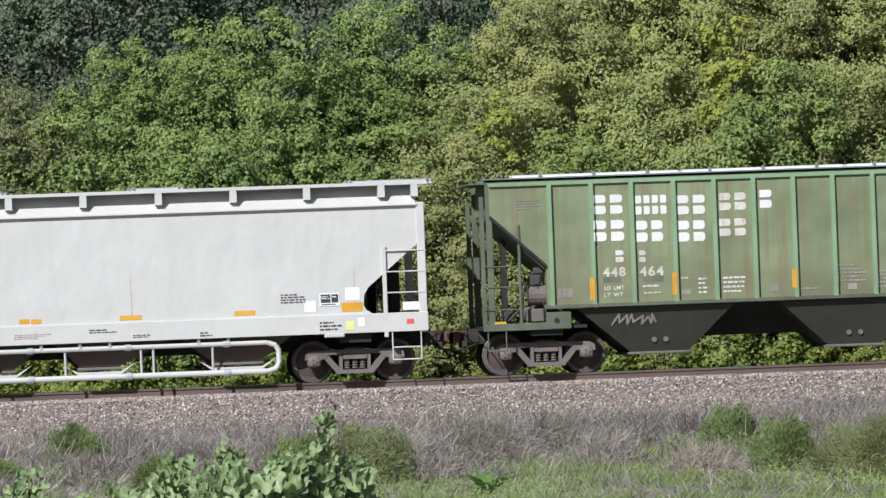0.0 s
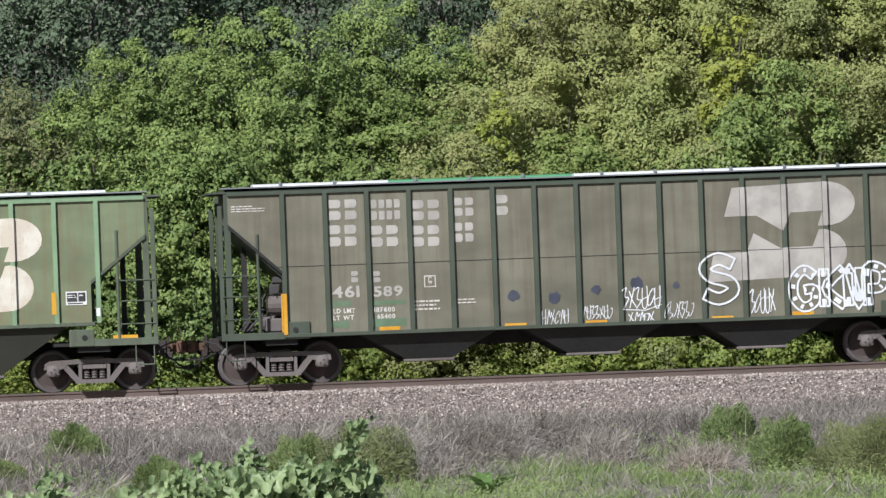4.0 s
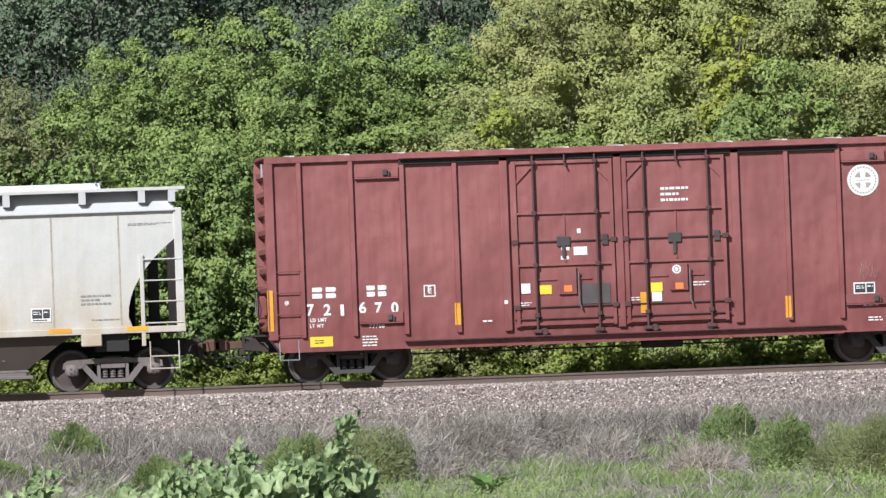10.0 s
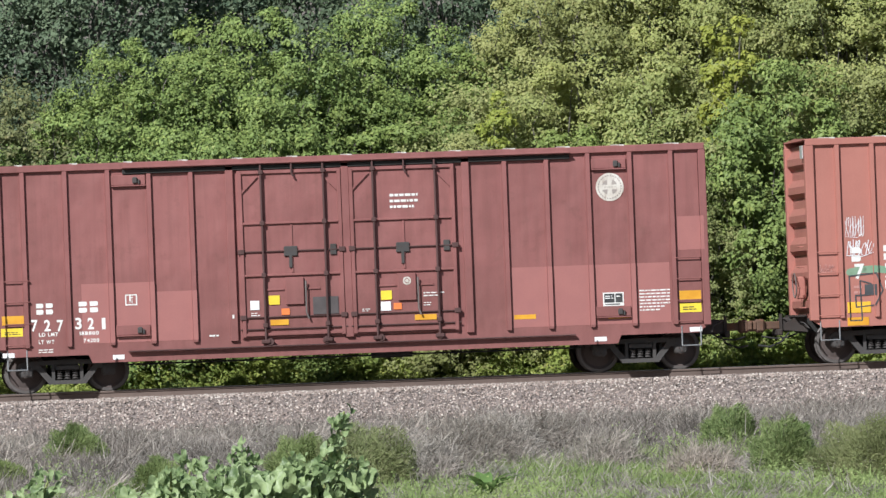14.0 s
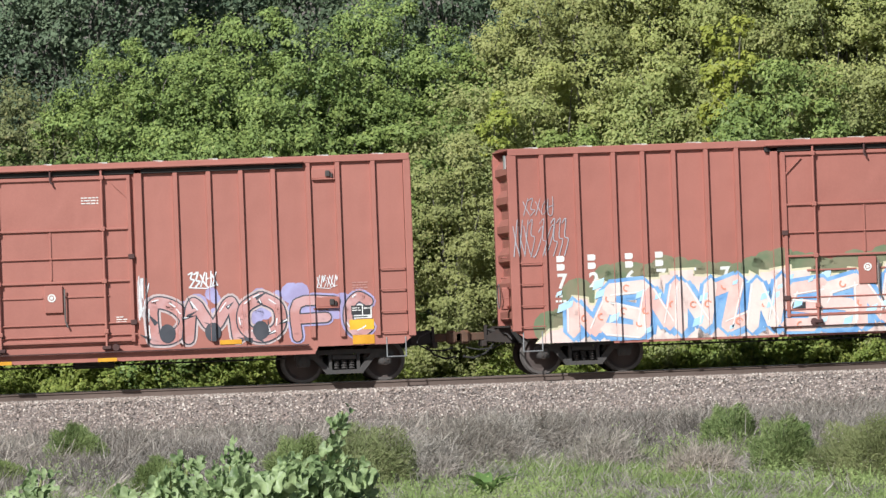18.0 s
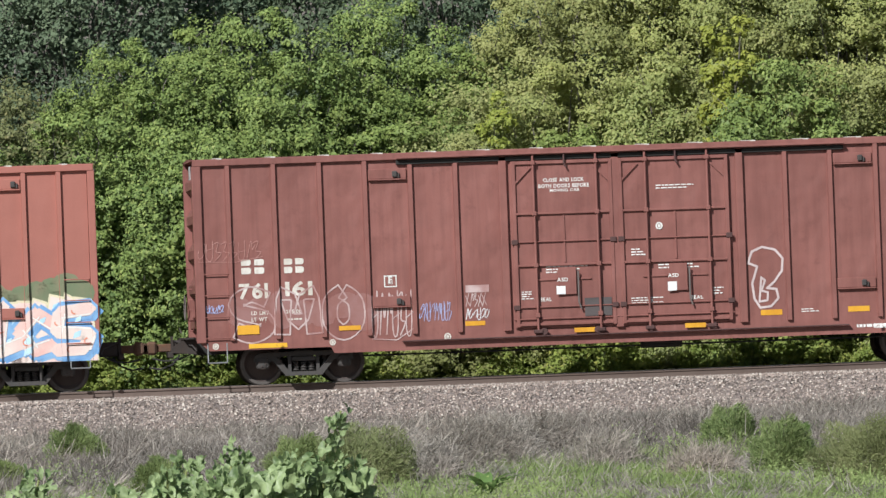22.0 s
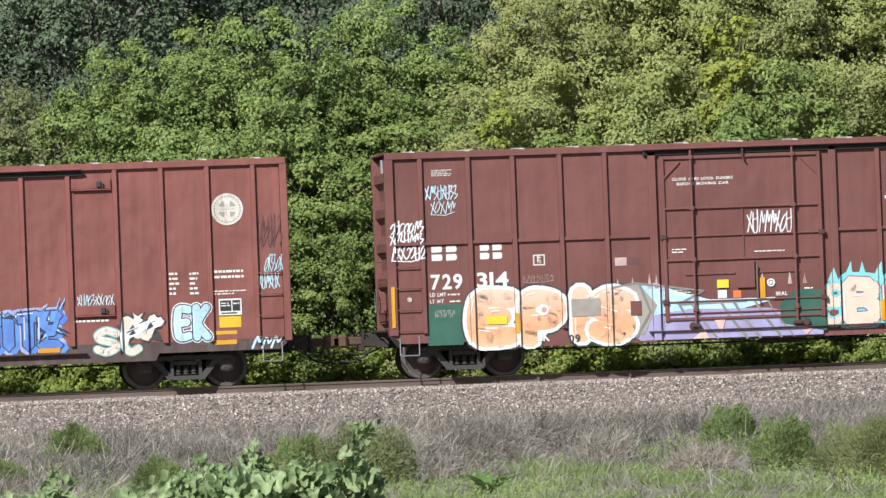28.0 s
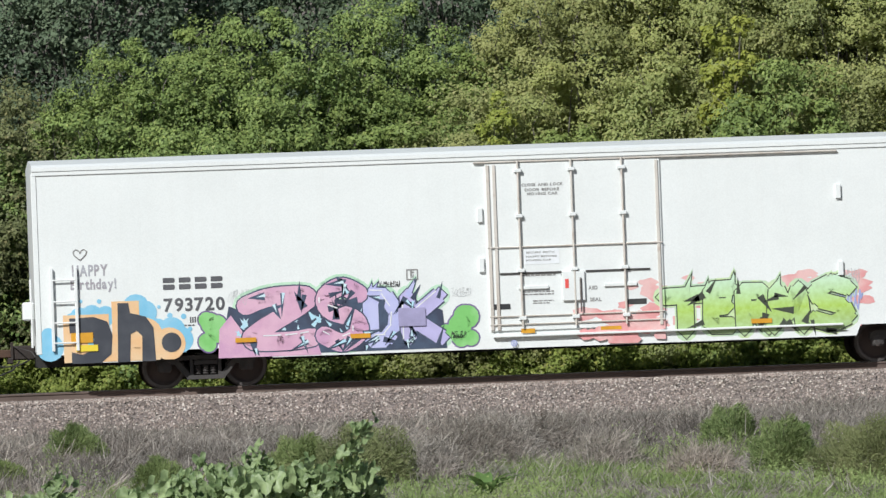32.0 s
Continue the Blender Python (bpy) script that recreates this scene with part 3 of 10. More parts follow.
    # doors with their bars, lifting rods and lock boxes
    d0, d1 = doors[0][0], doors[-1][1]
    dy = face - 0.055
    for a, b in doors:
        d = part("door", Bag().cbox(a, b, dy, face + 0.01, 1.02, 4.72, 0.012), mat, ob)
        car.steps.append((a, b, dy))
        for z, w in ((4.66, 0.07), (3.54, 0.05), (2.40, 0.05), (1.10, 0.06)):
            part("door_bar", Bag().cbox(a + 0.08, b - 0.08, dy - 0.05, dy, z - w / 2, z + w / 2, 0.008), mat, d)
        for x in (a + 0.02, b - 0.10):
            part("door_edge", Bag().cbox(x, x + 0.08, dy - 0.05, dy, 1.05, 4.70, 0.008), mat, d)
        for z in (2.92, 1.48, 1.22):
            part("cross_rod", Bag().tube((a - 0.03, dy - 0.03, z), (b + 0.03, dy - 0.03, z), 0.016, 6), mat if plug else M["rod"], d)
        mid = (a + b) / 2
        lock = part("lock_box", Bag().cbox(mid - 0.16, mid + 0.24, dy - 0.06, dy, 1.74, 2.34, 0.01), mat, d)
        part("handle", Bag().pipe([(mid + 0.28, dy - 0.09, 2.25), (mid + 0.28, dy - 0.09, 1.55), (mid + 0.33, dy - 0.09, 1.42)], 0.02), M["truck_rust"], d)
        part("brace", Bag().cbox(mid - 0.01, mid + 0.03, dy - 0.025, dy, 2.45, 3.50, 0.004), mat, d)
        for z in (2.08,):
            part("door_rail", Bag().cbox(a + 0.5, mid - 0.2, dy - 0.03, dy, z - 0.02, z + 0.02, 0.004).cbox(mid + 0.3, b - 0.55, dy - 0.03, dy, z - 0.02, z + 0.02, 0.004), mat, d)
        for x in [r for r in rods if a < r < b]:
            r = part("lifting_rod", Bag().tube((x, dy - 0.085, 0.97), (x, dy - 0.085, 4.83), 0.026, 8), mat if plug else M["rod"], d)
            for z in (4.66, 3.54, 2.40, 1.30):
                part("rod_guide", shared(("guide", mat.name), lambda: Bag().cbox(-0.05, 0.05, -0.05, 0.06, -0.05, 0.05, 0.012).mesh("rod_guide", mat if plug else M["rod"])), mat, r, at=(x, dy - 0.075, z))
            part("roller", Bag().cbox(x - 0.10, x + 0.10, dy - 0.12, dy, 0.90, 0.99, 0.02), M["rod"], r)
        # braces in the upper corners, keepers where the rods cross the frame, rollers on the rail
        for x, k in ((a + 0.10, 1), (b - 0.10, -1)):
            part("corner_brace", Bag().prism([(x, 4.26), (x + k * 0.30, 4.56), (x + k * 0.36, 4.56), (x, 4.20)], dy - 0.04, dy), mat, d)
            for z in (2.92, 1.48):
                part("keeper", shared(("keeper", mat.name), lambda: Bag().cbox(-0.07, 0.07, -0.075, 0.0, -0.055, 0.055, 0.012).mesh("keeper", M["rod"])), M["rod"], d, at=(x - k * 0.06, dy, z))
        for x in (a + 0.62, b - 0.45):
            part("door_roller", shared("door_roller", lambda: Bag().lathe([(0.0, -0.03), (0.07, -0.03), (0.085, 0.0), (0.07, 0.03), (0.0, 0.03)], 14).mesh("door_roller", M["rod"])), M["rod"], d, at=(x, dy - 0.06, 0.94))
        if not plug:
            part("latch_plate", Bag().cbox(mid - 0.17, mid + 0.13, dy - 0.045, dy, 2.80, 3.02, 0.015).cbox(mid - 0.06, mid + 0.01, dy - 0.05, dy, 2.55, 2.82, 0.01), M["truck"], d)
            part("latch_plate", Bag().cbox(b - 0.30, b - 0.16, dy - 0.04, dy, 2.80, 3.04, 0.012), M["truck"], d)
        part("door_hook", Bag().pipe([(mid + 0.05, dy - 0.10, 4.84), (mid + 0.05, dy - 0.10, 4.62), (mid + 0.09, dy - 0.10, 4.55)], 0.022), M["rod"], d)
    w = d1 - d0
    x1 = min(half - 0.4, d1 + (w if len(doors) == 1 else w / 2) + 0.15)
    x0 = max(-half + 0.4, d0 - (0.35 if len(doors) == 1 else w / 2 + 0.1))
    part("door_track", Bag().cbox(x0, x1, face - 0.13, face - 0.03, 0.83, 0.86, 0.008), M["rod"], ob, "dark lower door rail")
    # black stands for the eave's shade on this rail; the hood adds more
    part("door_track", Bag().cbox(x0, x1, face - 0.085, face - 0.02, 4.72, 4.82, 0.01), M["black"], ob, "upper door rail, coloured black for the shade under the eave")
    part("rail_hood", Bag().cbox(x0, x1, face - 0.20, face - 0.08, 4.845, 4.885, 0.008), mat, ob)
    # ladders, steps, brake gear
    for a in (-half + 0.17, half - 0.72):
        ladder_rungs(car, a, a + 0.55, (1.06, 1.52, 2.0, 2.46), face, mat)
    for x in (-half + 0.20, half - 0.62):
        part("sill_step", Bag().pipe([(x, -1.5, 0.95), (x, -1.5, 0.52), (x + 0.42, -1.5, 0.52), (x + 0.42, -1.5, 0.95)], 0.016), M["grate"], ob, "bent steel step under the sill")
    for z in (1.25, 1.7, 2.15, 2.6):
        part("end_grab", shared(("egrab", mat.name), lambda: Bag().pipe([(0, -1.40, 0), (-0.09, -1.40, 0), (-0.09, -0.95, 0), (0, -0.95, 0)], 0.013).mesh("end_grab", mat)), mat, ob, at=(-half - 0.10, 0, z))
    bw = part("brake_housing", Bag().cbox(-half - 0.16, -half + 0.02, -0.75, -0.45, 1.45, 1.95, 0.03), mat, ob)
    part("brake_wheel", Bag().lathe([(0.26, 0.0), (0.285, 0.015), (0.26, 0.03), (0.245, 0.015), (0.26, 0.0)], 20), M["truck_rust"], bw)
    bpy_w = bw.children[0]
    bpy_w.location, bpy_w.rotation_euler = (-half - 0.20, -0.6, 1.75), (0, 0, math.pi / 2)
    part("end_platform", Bag().box(-half - 0.32, -half - 0.05, -1.2, 0.3, 1.06, 1.10), M["draft"], ob)
    part("bell_crank", Bag().prism([(-half - 0.02, 1.10), (-half - 0.02, 0.72), (-half - 0.55, 0.78), (-half - 0.55, 0.9), (-half - 0.2, 1.1)], -1.0, -0.9), M["draft"], ob)
    # underframe
    part("centre_sill", Bag().box(-half, half, -0.32, 0.32, 0.70, 1.02), M["black"], ob)
    for k in range(6):
        x = -tc + 2.0 + k * (2 * tc - 4.0) / 5
        part("cross_bearer", Bag().prism([(-0.05, 1.02), (0.05, 1.02), (0.05, 0.72), (-0.05, 0.72)], -1.40, 1.40).moved(x, 0, 0), M["black"], ob)
    part("brake_cylinder", Bag().tube((0.4, -0.75, 0.66), (1.3, -0.75, 0.66), 0.17, 12).tube((1.3, -0.75, 0.66), (2.1, -0.75, 0.66), 0.03, 6), M["black"], ob)
    part("train_pipe", Bag().pipe([(-tc + 1.3, -1.1, 0.56), (tc - 1.3, -1.1, 0.56)], 0.02), M["black"], ob)
    for s in (-1, 1):
        truck(car, s * tc, M["truck"])
        coupler(car, s * half, s, M["truck_rust"], 1.08)
    return car


def access_hatch(car, x0, x1, ztop, zbot, mat):
    """A bolted panel in the side: an angle above and below it and two dark latches."""
    y = car.face
    for z in (ztop, zbot):
        h = part("hatch_bar", Bag().cbox(x0, x1, y - 0.055, y, z, z + 0.22, 0.01).cbox(x0, x1, y - 0.085, y, z - 0.03, z, 0.006), mat, car.ob)
        x = x0 + 0.7 * (x1 - x0)
        part("latch", Bag().cbox(x - 0.06, x + 0.05, y - 0.12, y - 0.05, z + 0.03, z + 0.17, 0.02).tube((x + 0.08, y - 0.09, z + 0.02), (x + 0.08, y - 0.09, z + 0.12), 0.02, 6), M["truck"], h)


# ---------------------------------------------------------------- covered hoppers
def hopper_gear(car, half, tc, zsill, mat, zbody):
    ob = car.ob
    part("centre_sill", Bag().box(-half, half, -0.30, 0.30, 0.72, 1.10), M["black"], ob)
    # black slope closes the void between the bays; its colour stands for shade
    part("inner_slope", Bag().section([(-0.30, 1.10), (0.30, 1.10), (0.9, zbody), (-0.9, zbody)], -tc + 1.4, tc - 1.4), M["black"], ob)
    for s in (-1, 1):
        truck(car, s * tc, M["truck_rust"])
        coupler(car, s * (half - 0.05), s, M["truck_rust"], 0.66)
        a, b = sorted((s * (half - 2.3), s * half))
        part("end_deck", Bag().box(a, b, -1.45, 1.45, zsill, zsill + 0.07), mat, ob)
        part("bolster_web", Bag().box(s * tc - 0.35, s * tc + 0.35, -1.42, 1.42, 0.86, zsill), M["black"], ob)


def bay(car, x0, x1, xa, xb, ztop, zbot, mat, gate=0.0):
    """One discharge bay: a funnel between the sills, with its outlet gate."""
    h = part("discharge_bay", Bag().add([(x0, -1.44, ztop), (x1, -1.44, ztop), (x1, 1.44, ztop), (x0, 1.44, ztop), (xa, -1.12, zbot), (xb, -1.12, zbot), (xb, 1.12, zbot), (xa, 1.12, zbot)], [(0, 1, 5, 4), (1, 2, 6, 5), (2, 3, 7, 6), (3, 0, 4, 7), (4, 5, 6, 7), (3, 2, 1, 0)]), mat, car.ob)
    m = (xa + xb) / 2
    part("outlet_gate", Bag().cbox(xa - 0.06, xb + 0.06, -1.16, 1.16, zbot - 0.06, zbot, 0.012), M["truck_rust"], h)
    part("gate_crank", Bag().tube((m - 0.13, -1.22, zbot + 0.26), (m - 0.13, -1.12, zbot + 0.26), 0.06, 10).tube((m + 0.13, -1.22, zbot + 0.26), (m + 0.13, -1.12, zbot + 0.26), 0.06, 10).box(m - 0.2, m + 0.2, -1.20, -1.12, zbot + 0.34, zbot + 0.37), M["truck_rust"], h)
    if gate:
        part("sliding_gate", Bag().cbox(xa - gate * 0.3, xb + gate * 0.15, -1.30, -1.0, zbot - 0.20, zbot - 0.12, 0.012).cbox(xa, xb, -1.2, 1.0, zbot - 0.14, zbot - 0.06, 0.01), M["truck_rust"] if gate > 0.5 else M["seam"], h)


def ribbed_hopper(label, cx, half, tc, mat, ribmat, ribs, zt, zb, hatch, endmat):
    ob = thing("covered_hopper", label, "freight car", (cx, 0, 0), "covered hoppers of the train")
    face = -1.50
    car = Car(ob, face)
    xl, xr = -half + 0.22, half - 0.22
    outline = [(xl, zt), (xl, 3.54), (xl + 1.22, 2.42), (xl + 1.22, zb), (xr - 1.22, zb), (xr - 1.22, 2.42), (xr, 3.40), (xr, zt)]
    part("body", Bag().prism(outline[::-1], face, 1.50), mat, ob)
    part("roof", Bag().section([(-1.53, zt), (1.53, zt), (0.7, zt + 0.13), (-0.7, zt + 0.13)], xl, xr), ribmat, ob)
    part("top_chord", Bag().cbox(xl, xr, -1.56, -1.49, zt - 0.05, zt + 0.02, 0.01), ribmat, ob)
    part("bottom_chord", Bag().cbox(xl + 1.15, xr - 1.15, -1.57, -1.47, zb - 0.07, zb + 0.02, 0.012), endmat, ob)
    prof = [(-0.055, 0.0), (-0.046, -0.075), (0.046, -0.075), (0.055, 0.0)]
    rb = Bag().add([(x, y, z) for z in (zb, zt - 0.04) for x, y in prof], [(0, 1, 5, 4), (1, 2, 6, 5), (2, 3, 7, 6), (3, 0, 4, 7), (0, 3, 2, 1), (4, 5, 6, 7)])
    me = rb.mesh("post", ribmat)
    for x in ribs:
        part("post", me, ribmat, ob, at=(x, face, 0))
        o = part("post", me, ribmat, ob, at=(x, -face, 0))
        o.rotation_euler = (0, 0, math.pi)
        car.steps.append((x - 0.055, x + 0.055, face - 0.075))
    # roof hatches in a trough, one lid after the other
    for x0, x1, m in hatch:
        h = part("hatch_cover", Bag().section([(-0.42, zt + 0.10), (0.42, zt + 0.10), (0.40, zt + 0.20), (0.25, zt + 0.225), (-0.25, zt + 0.225), (-0.40, zt + 0.20)], x0, x1), m, ob)
        for k in range(int((x1 - x0) / 1.2)):
            part("hatch_latch", shared("latch", lambda: Bag().cbox(-0.03, 0.03, -0.45, -0.37, -0.03, 0.055, 0.008).mesh("hatch_latch", M["grate"])), M["grate"], h, at=(x0 + 0.6 + 1.2 * k, 0, zt + 0.2))
    part("running_board", Bag().box(xl - 0.1, xr + 0.1, -1.20, -0.55, zt + 0.12, zt + 0.15), M["grate"], ob)
    for s in (-1, 1):
        part("roof_end_platform", Bag().box(*sorted((s * (half - 0.35), s * (half + 0.18))), -1.2, 1.2, zt + 0.02, zt + 0.06), endmat, ob)
        for y in (-1.49, 1.41):
            part("corner_post", Bag().cbox(*sorted((s * (half - 0.28), s * (half - 0.14))), y, y + 0.10, 0.98, zt, 0.01), endmat, ob)
            part("corner_post", Bag().cbox(*sorted((s * (half - 0.10), s * half)), y, y + 0.08, 1.0, zt - 0.25, 0.01), endmat, ob)
        part("end_sill", Bag().cbox(*sorted((s * (half - 1.45), s * half)), -1.54, -1.44, 0.98, 1.14, 0.01), endmat, ob)
        part("jacking_pad", Bag().cbox(*sorted((s * (half - 1.95), s * (half - 1.40))), -1.55, -1.35, 0.98, 1.36, 0.02), M["green_end"] if endmat is M["green_end"] else endmat, ob)
        lp = s * (half - 0.85)
        part("ladder_post", Bag().tube((lp, -1.5, 1.1), (lp, -1.5, 3.3 if s < 0 else 3.5), 0.035, 8), endmat, ob)
        for z in (1.45, 1.95, 2.4):
            part("grab_iron", Bag().tube((lp, -1.5, z), (s * (half - 0.05), -1.5, z), 0.015, 6), endmat, ob)
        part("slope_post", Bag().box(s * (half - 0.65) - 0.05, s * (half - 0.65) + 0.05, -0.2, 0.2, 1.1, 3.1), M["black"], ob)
        part("sill_step", Bag().pipe([(s * (half - 0.5), -1.5, 1.0), (s * (half - 0.5), -1.5, 0.55), (s * (half - 0.1), -1.5, 0.55), (s * (half - 0.1), -1.5, 1.0)], 0.016), endmat, ob)
    # flanges along the sloping ends
    for s, zt0 in ((-1, 3.54), (1, 3.40)):
        xe = xl if s < 0 else xr
        d = [(xe, zt0), (xe - s * 1.22, 2.42), (xe - s * 1.22, 2.34), (xe, zt0 - 0.09)]
        part("slope_flange", Bag().prism(d, -1.545, -1.40), M["black"] if s < 0 else endmat, ob)
        part("end_slope", Bag().prism([(xe, zt0 - 0.02), (xe - s * 1.2, 2.40), (xe - s * 1.2, 2.30), (xe, zt0 - 0.12)], -1.40, 1.40), endmat, ob)
        part("pad_eye", Bag().tube((s * (half - 1.62), -1.565, 1.18), (s * (half - 1.62), -1.54, 1.18), 0.06, 12), M["black"], ob)
    # brake gear on the left deck
    res = part("air_reservoir", Bag().tube((-half + 0.95, -0.5, 1.35), (-half + 1.75, -0.5, 1.35), 0.19, 12), M["truck_rust"], ob)
    part("strap", Bag().tube((-half + 1.12, -0.5, 1.35), (-half + 1.17, -0.5, 1.35), 0.205, 12).tube((-half + 1.52, -0.5, 1.35), (-half + 1.57, -0.5, 1.35), 0.205, 12), M["truck"], res)
    part("control_valve", Bag().cbox(-half + 1.10, -half + 1.34, -1.25, -1.0, 1.95, 2.20, 0.03).tube((-half + 1.22, -1.27, 2.08), (-half + 1.22, -1.0, 2.08), 0.09, 10).cbox(-half + 1.18, -half + 1.40, -1.2, -1.0, 2.22, 2.36, 0.02), M["truck"], ob)
    for pts in ([(-half + 0.35, -1.3, 1.12), (-half + 0.75, -1.28, 1.62), (-half + 1.15, -1.25, 1.68), (-half + 1.18, -1.2, 2.0)], [(-half + 0.9, -1.22, 1.1), (-half + 0.95, -1.2, 1.9), (-half + 1.2, -1.18, 2.28), (-half + 1.35, -1.15, 2.3)], [(-half + 1.45, -1.3, 1.12), (-half + 1.40, -1.28, 1.5), (-half + 1.25, -1.25, 1.95)]):
        part("brake_pipe", Bag().pipe(pts, 0.018), M["truck"], ob)
    br = part("brake_cylinder", Bag().tube((-half + 1.05, -1.1, 1.75), (-half + 1.45, -1.1, 1.75), 0.22, 14).cbox(-half + 1.0, -half + 1.4, -1.2, -0.9, 1.15, 1.45, 0.03), M["truck_rust"], ob)
    part("brake_rigging", Bag().pipe([(-half + 0.6, -1.2, 1.2), (-half + 0.9, -1.2, 1.5), (-half + 1.3, -1.15, 1.55), (-half + 1.3, -1.1, 2.1)], 0.025).cbox(-half + 0.5, -half + 0.75, -1.2, -1.0, 1.15, 1.4, 0.03), M["truck"], ob)
    hopper_gear(car, half, tc, 1.0, M["black"], max(zb, 1.16))
    return car


def smooth_hopper(label, cx, half, tc, mat, roofmat, zeave, zsill0, zsill1, curve, brackets, seams, hatches, gates, bays, endmat):
    ob = thing("covered_hopper", label, "freight car", (cx, 0, 0), "covered hoppers of the train")
    face = -1.52
    car = Car(ob, face)
    xl, xr = -half + 0.20, half - 0.22
    if curve:
        left = [(xl, zeave)] + [(xl + 1.08 * (1 - k * k / 64.0), 1.60 + 1.70 * k / 8.0) for k in range(8, -1, -1)] + [(xl + 1.0, zsill1)]
    else:
        left = [(xl, zeave), (xl, 2.99), (xl + 1.12, 2.06), (xl + 1.22, 1.90), (xl + 1.24, 1.66), (xl + 1.18, 1.56), (xl + 1.05, zsill1)]
    right = [(-x, z) for x, z in left][::-1]
    right = [(x + (xr + xl), z) for x, z in right]
    body = part("body", Bag().prism(left + right, face, 1.52), mat, ob)
    part("roof", Bag().section([(-1.53, zeave), (1.53, zeave), (0.85, zeave + 0.50), (-0.85, zeave + 0.50)], xl + 0.02, xr - 0.02), roofmat, ob)
    part("eave_angle", Bag().cbox(xl, xr, -1.60, -1.50, zeave - 0.02, zeave + 0.02, 0.008), roofmat, ob)
    part("side_sill", Bag().cbox(-half + 0.9, half - 0.05, -1.585, -1.50, zsill0, zsill1, 0.01), endmat, ob)
    part("side_sill", Bag().cbox(-half + 0.9, half - 0.05, 1.50, 1.585, zsill0, zsill1, 0.01), endmat, ob)
    for x in seams:
        part("weld_seam", shared(("seam", mat.name), lambda: Bag().box(-0.018 if curve else -0.011, 0.018 if curve else 0.011, face - 0.006, face, zsill1 + 0.05, zeave - 0.08 if curve else zsill1 + 1.0).mesh("weld_seam", M["seam_dark"] if curve else M["seam"])), M["seam"], ob, at=(x, 0, 0))
    zr = zeave + 0.50
    for s in (-1, 1):
        rb = part("running_board", Bag().box(xl - 0.25, xr + 0.25, *sorted((s * 1.50, s * 0.95)), zr - 0.05, zr - 0.01).box(xl - 0.25, xr + 0.25, *sorted((s * 1.505, s * 1.46)), zr - 0.055, zr + 0.015), mat, ob)
        bk = shared(("brk", roofmat.name), lambda: Bag().prism([(-0.075, zr - 0.32), (0.075, zr - 0.32), (0.075, zr), (-0.075, zr)], -1.50, -1.20).mesh("bracket", roofmat))
        for x in brackets:
            o = part("bracket", bk, roofmat, rb, at=(x, 0, 0))
            if s > 0:
                o.rotation_euler = (0, 0, math.pi)
    hh = 0.17 if curve else 0.09
    for x0, x1, m in hatches:
        h = part("hatch_cover", Bag().section([(-0.40, zr - 0.02), (0.40, zr - 0.02), (0.38, zr + hh - 0.03), (0.24, zr + hh), (-0.24, zr + hh), (-0.38, zr + hh - 0.03)], x0, x1), m, ob)
        for x in (x0 + 0.05, x1 - 0.05):
            part("hatch_latch", Bag().cbox(x - 0.07, x - 0.03, -0.44, -0.34, zr + hh - 0.06, zr + hh + 0.025, 0.008).cbox(x + 0.03, x + 0.07, -0.44, -0.34, zr + hh - 0.06, zr + hh + 0.025, 0.008), M["grate"], h)
    for s in (-1, 1):
        part("corner_post", Bag().cbox(*sorted((s * (half - 0.24), s * (half - 0.06))), -1.56, -1.44, zsill0 - 0.02, zeave + 0.05, 0.012), endmat, ob)
        part("corner_post", Bag().cbox(*sorted((s * (half - 0.24), s * (half - 0.06))), 1.44, 1.56, zsill0 - 0.02, zeave + 0.05, 0.012), endmat, ob)
        lp = s * (half - 0.98)
        part("ladder_post", Bag().cbox(lp - 0.045, lp + 0.045, -1.58, -1.50, 0.95, 2.95, 0.01), endmat, ob)
        for z in (1.45, 1.92, 2.38, 2.84):
            part("grab_iron", Bag().tube((lp, -1.56, z), (s * (half - 0.1), -1.56, z), 0.016, 6), endmat, ob)
        for z in (0.45, 0.72):
            part("step_rung", Bag().tube((s * (half - 0.85), -1.56, z), (s * (half - 0.22), -1.56, z), 0.016, 6), endmat, ob)
        for xx in (0.85, 0.22):
            part("step_hanger", Bag().tube((s * (half - xx), -1.56, 0.45), (s * (half - xx), -1.56, 1.05), 0.016, 6), endmat, ob)
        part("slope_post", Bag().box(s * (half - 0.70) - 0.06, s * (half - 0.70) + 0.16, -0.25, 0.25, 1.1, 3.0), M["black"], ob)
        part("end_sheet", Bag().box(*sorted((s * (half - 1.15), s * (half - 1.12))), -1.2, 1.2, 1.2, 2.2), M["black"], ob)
    part("brake_cylinder", Bag().tube((-half + 1.0, -1.0, 1.5), (-half + 1.5, -1.0, 1.5), 0.18, 14).cbox(-half + 0.75, -half + 1.0, -1.2, -0.95, 1.3, 1.62, 0.03), M["seam"], ob)
    part("brake_rigging", Bag().pipe([(-half + 0.6, -1.3, 1.25), (-half + 1.2, -1.3, 1.42), (-half + 1.9, -1.25, 1.36)], 0.03).cbox(-half + 1.5, -half + 2.05, -1.57, -1.3, 1.0, 1.32, 0.02), endmat, ob)
    part("jacking_pad", Bag().cbox(half - 2.35, half - 1.90, -1.595, -1.4, 0.98, zsill0 + 0.02, 0.02), endmat, ob)
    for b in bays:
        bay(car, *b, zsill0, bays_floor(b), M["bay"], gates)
    hopper_gear(car, half, tc, zsill0 - 0.02, M["black"], zsill1 + 0.1)
    return car


def bays_floor(b):
    return 0.52


# bay colours include the shade under the sills, with some grime over it
M["bay"] = weathered("grimy_bay_with_shade", (0.075, 0.060, 0.050), 0.7, (0.07, 0.05, 0.04), 0.3, 0.3, 0.15)
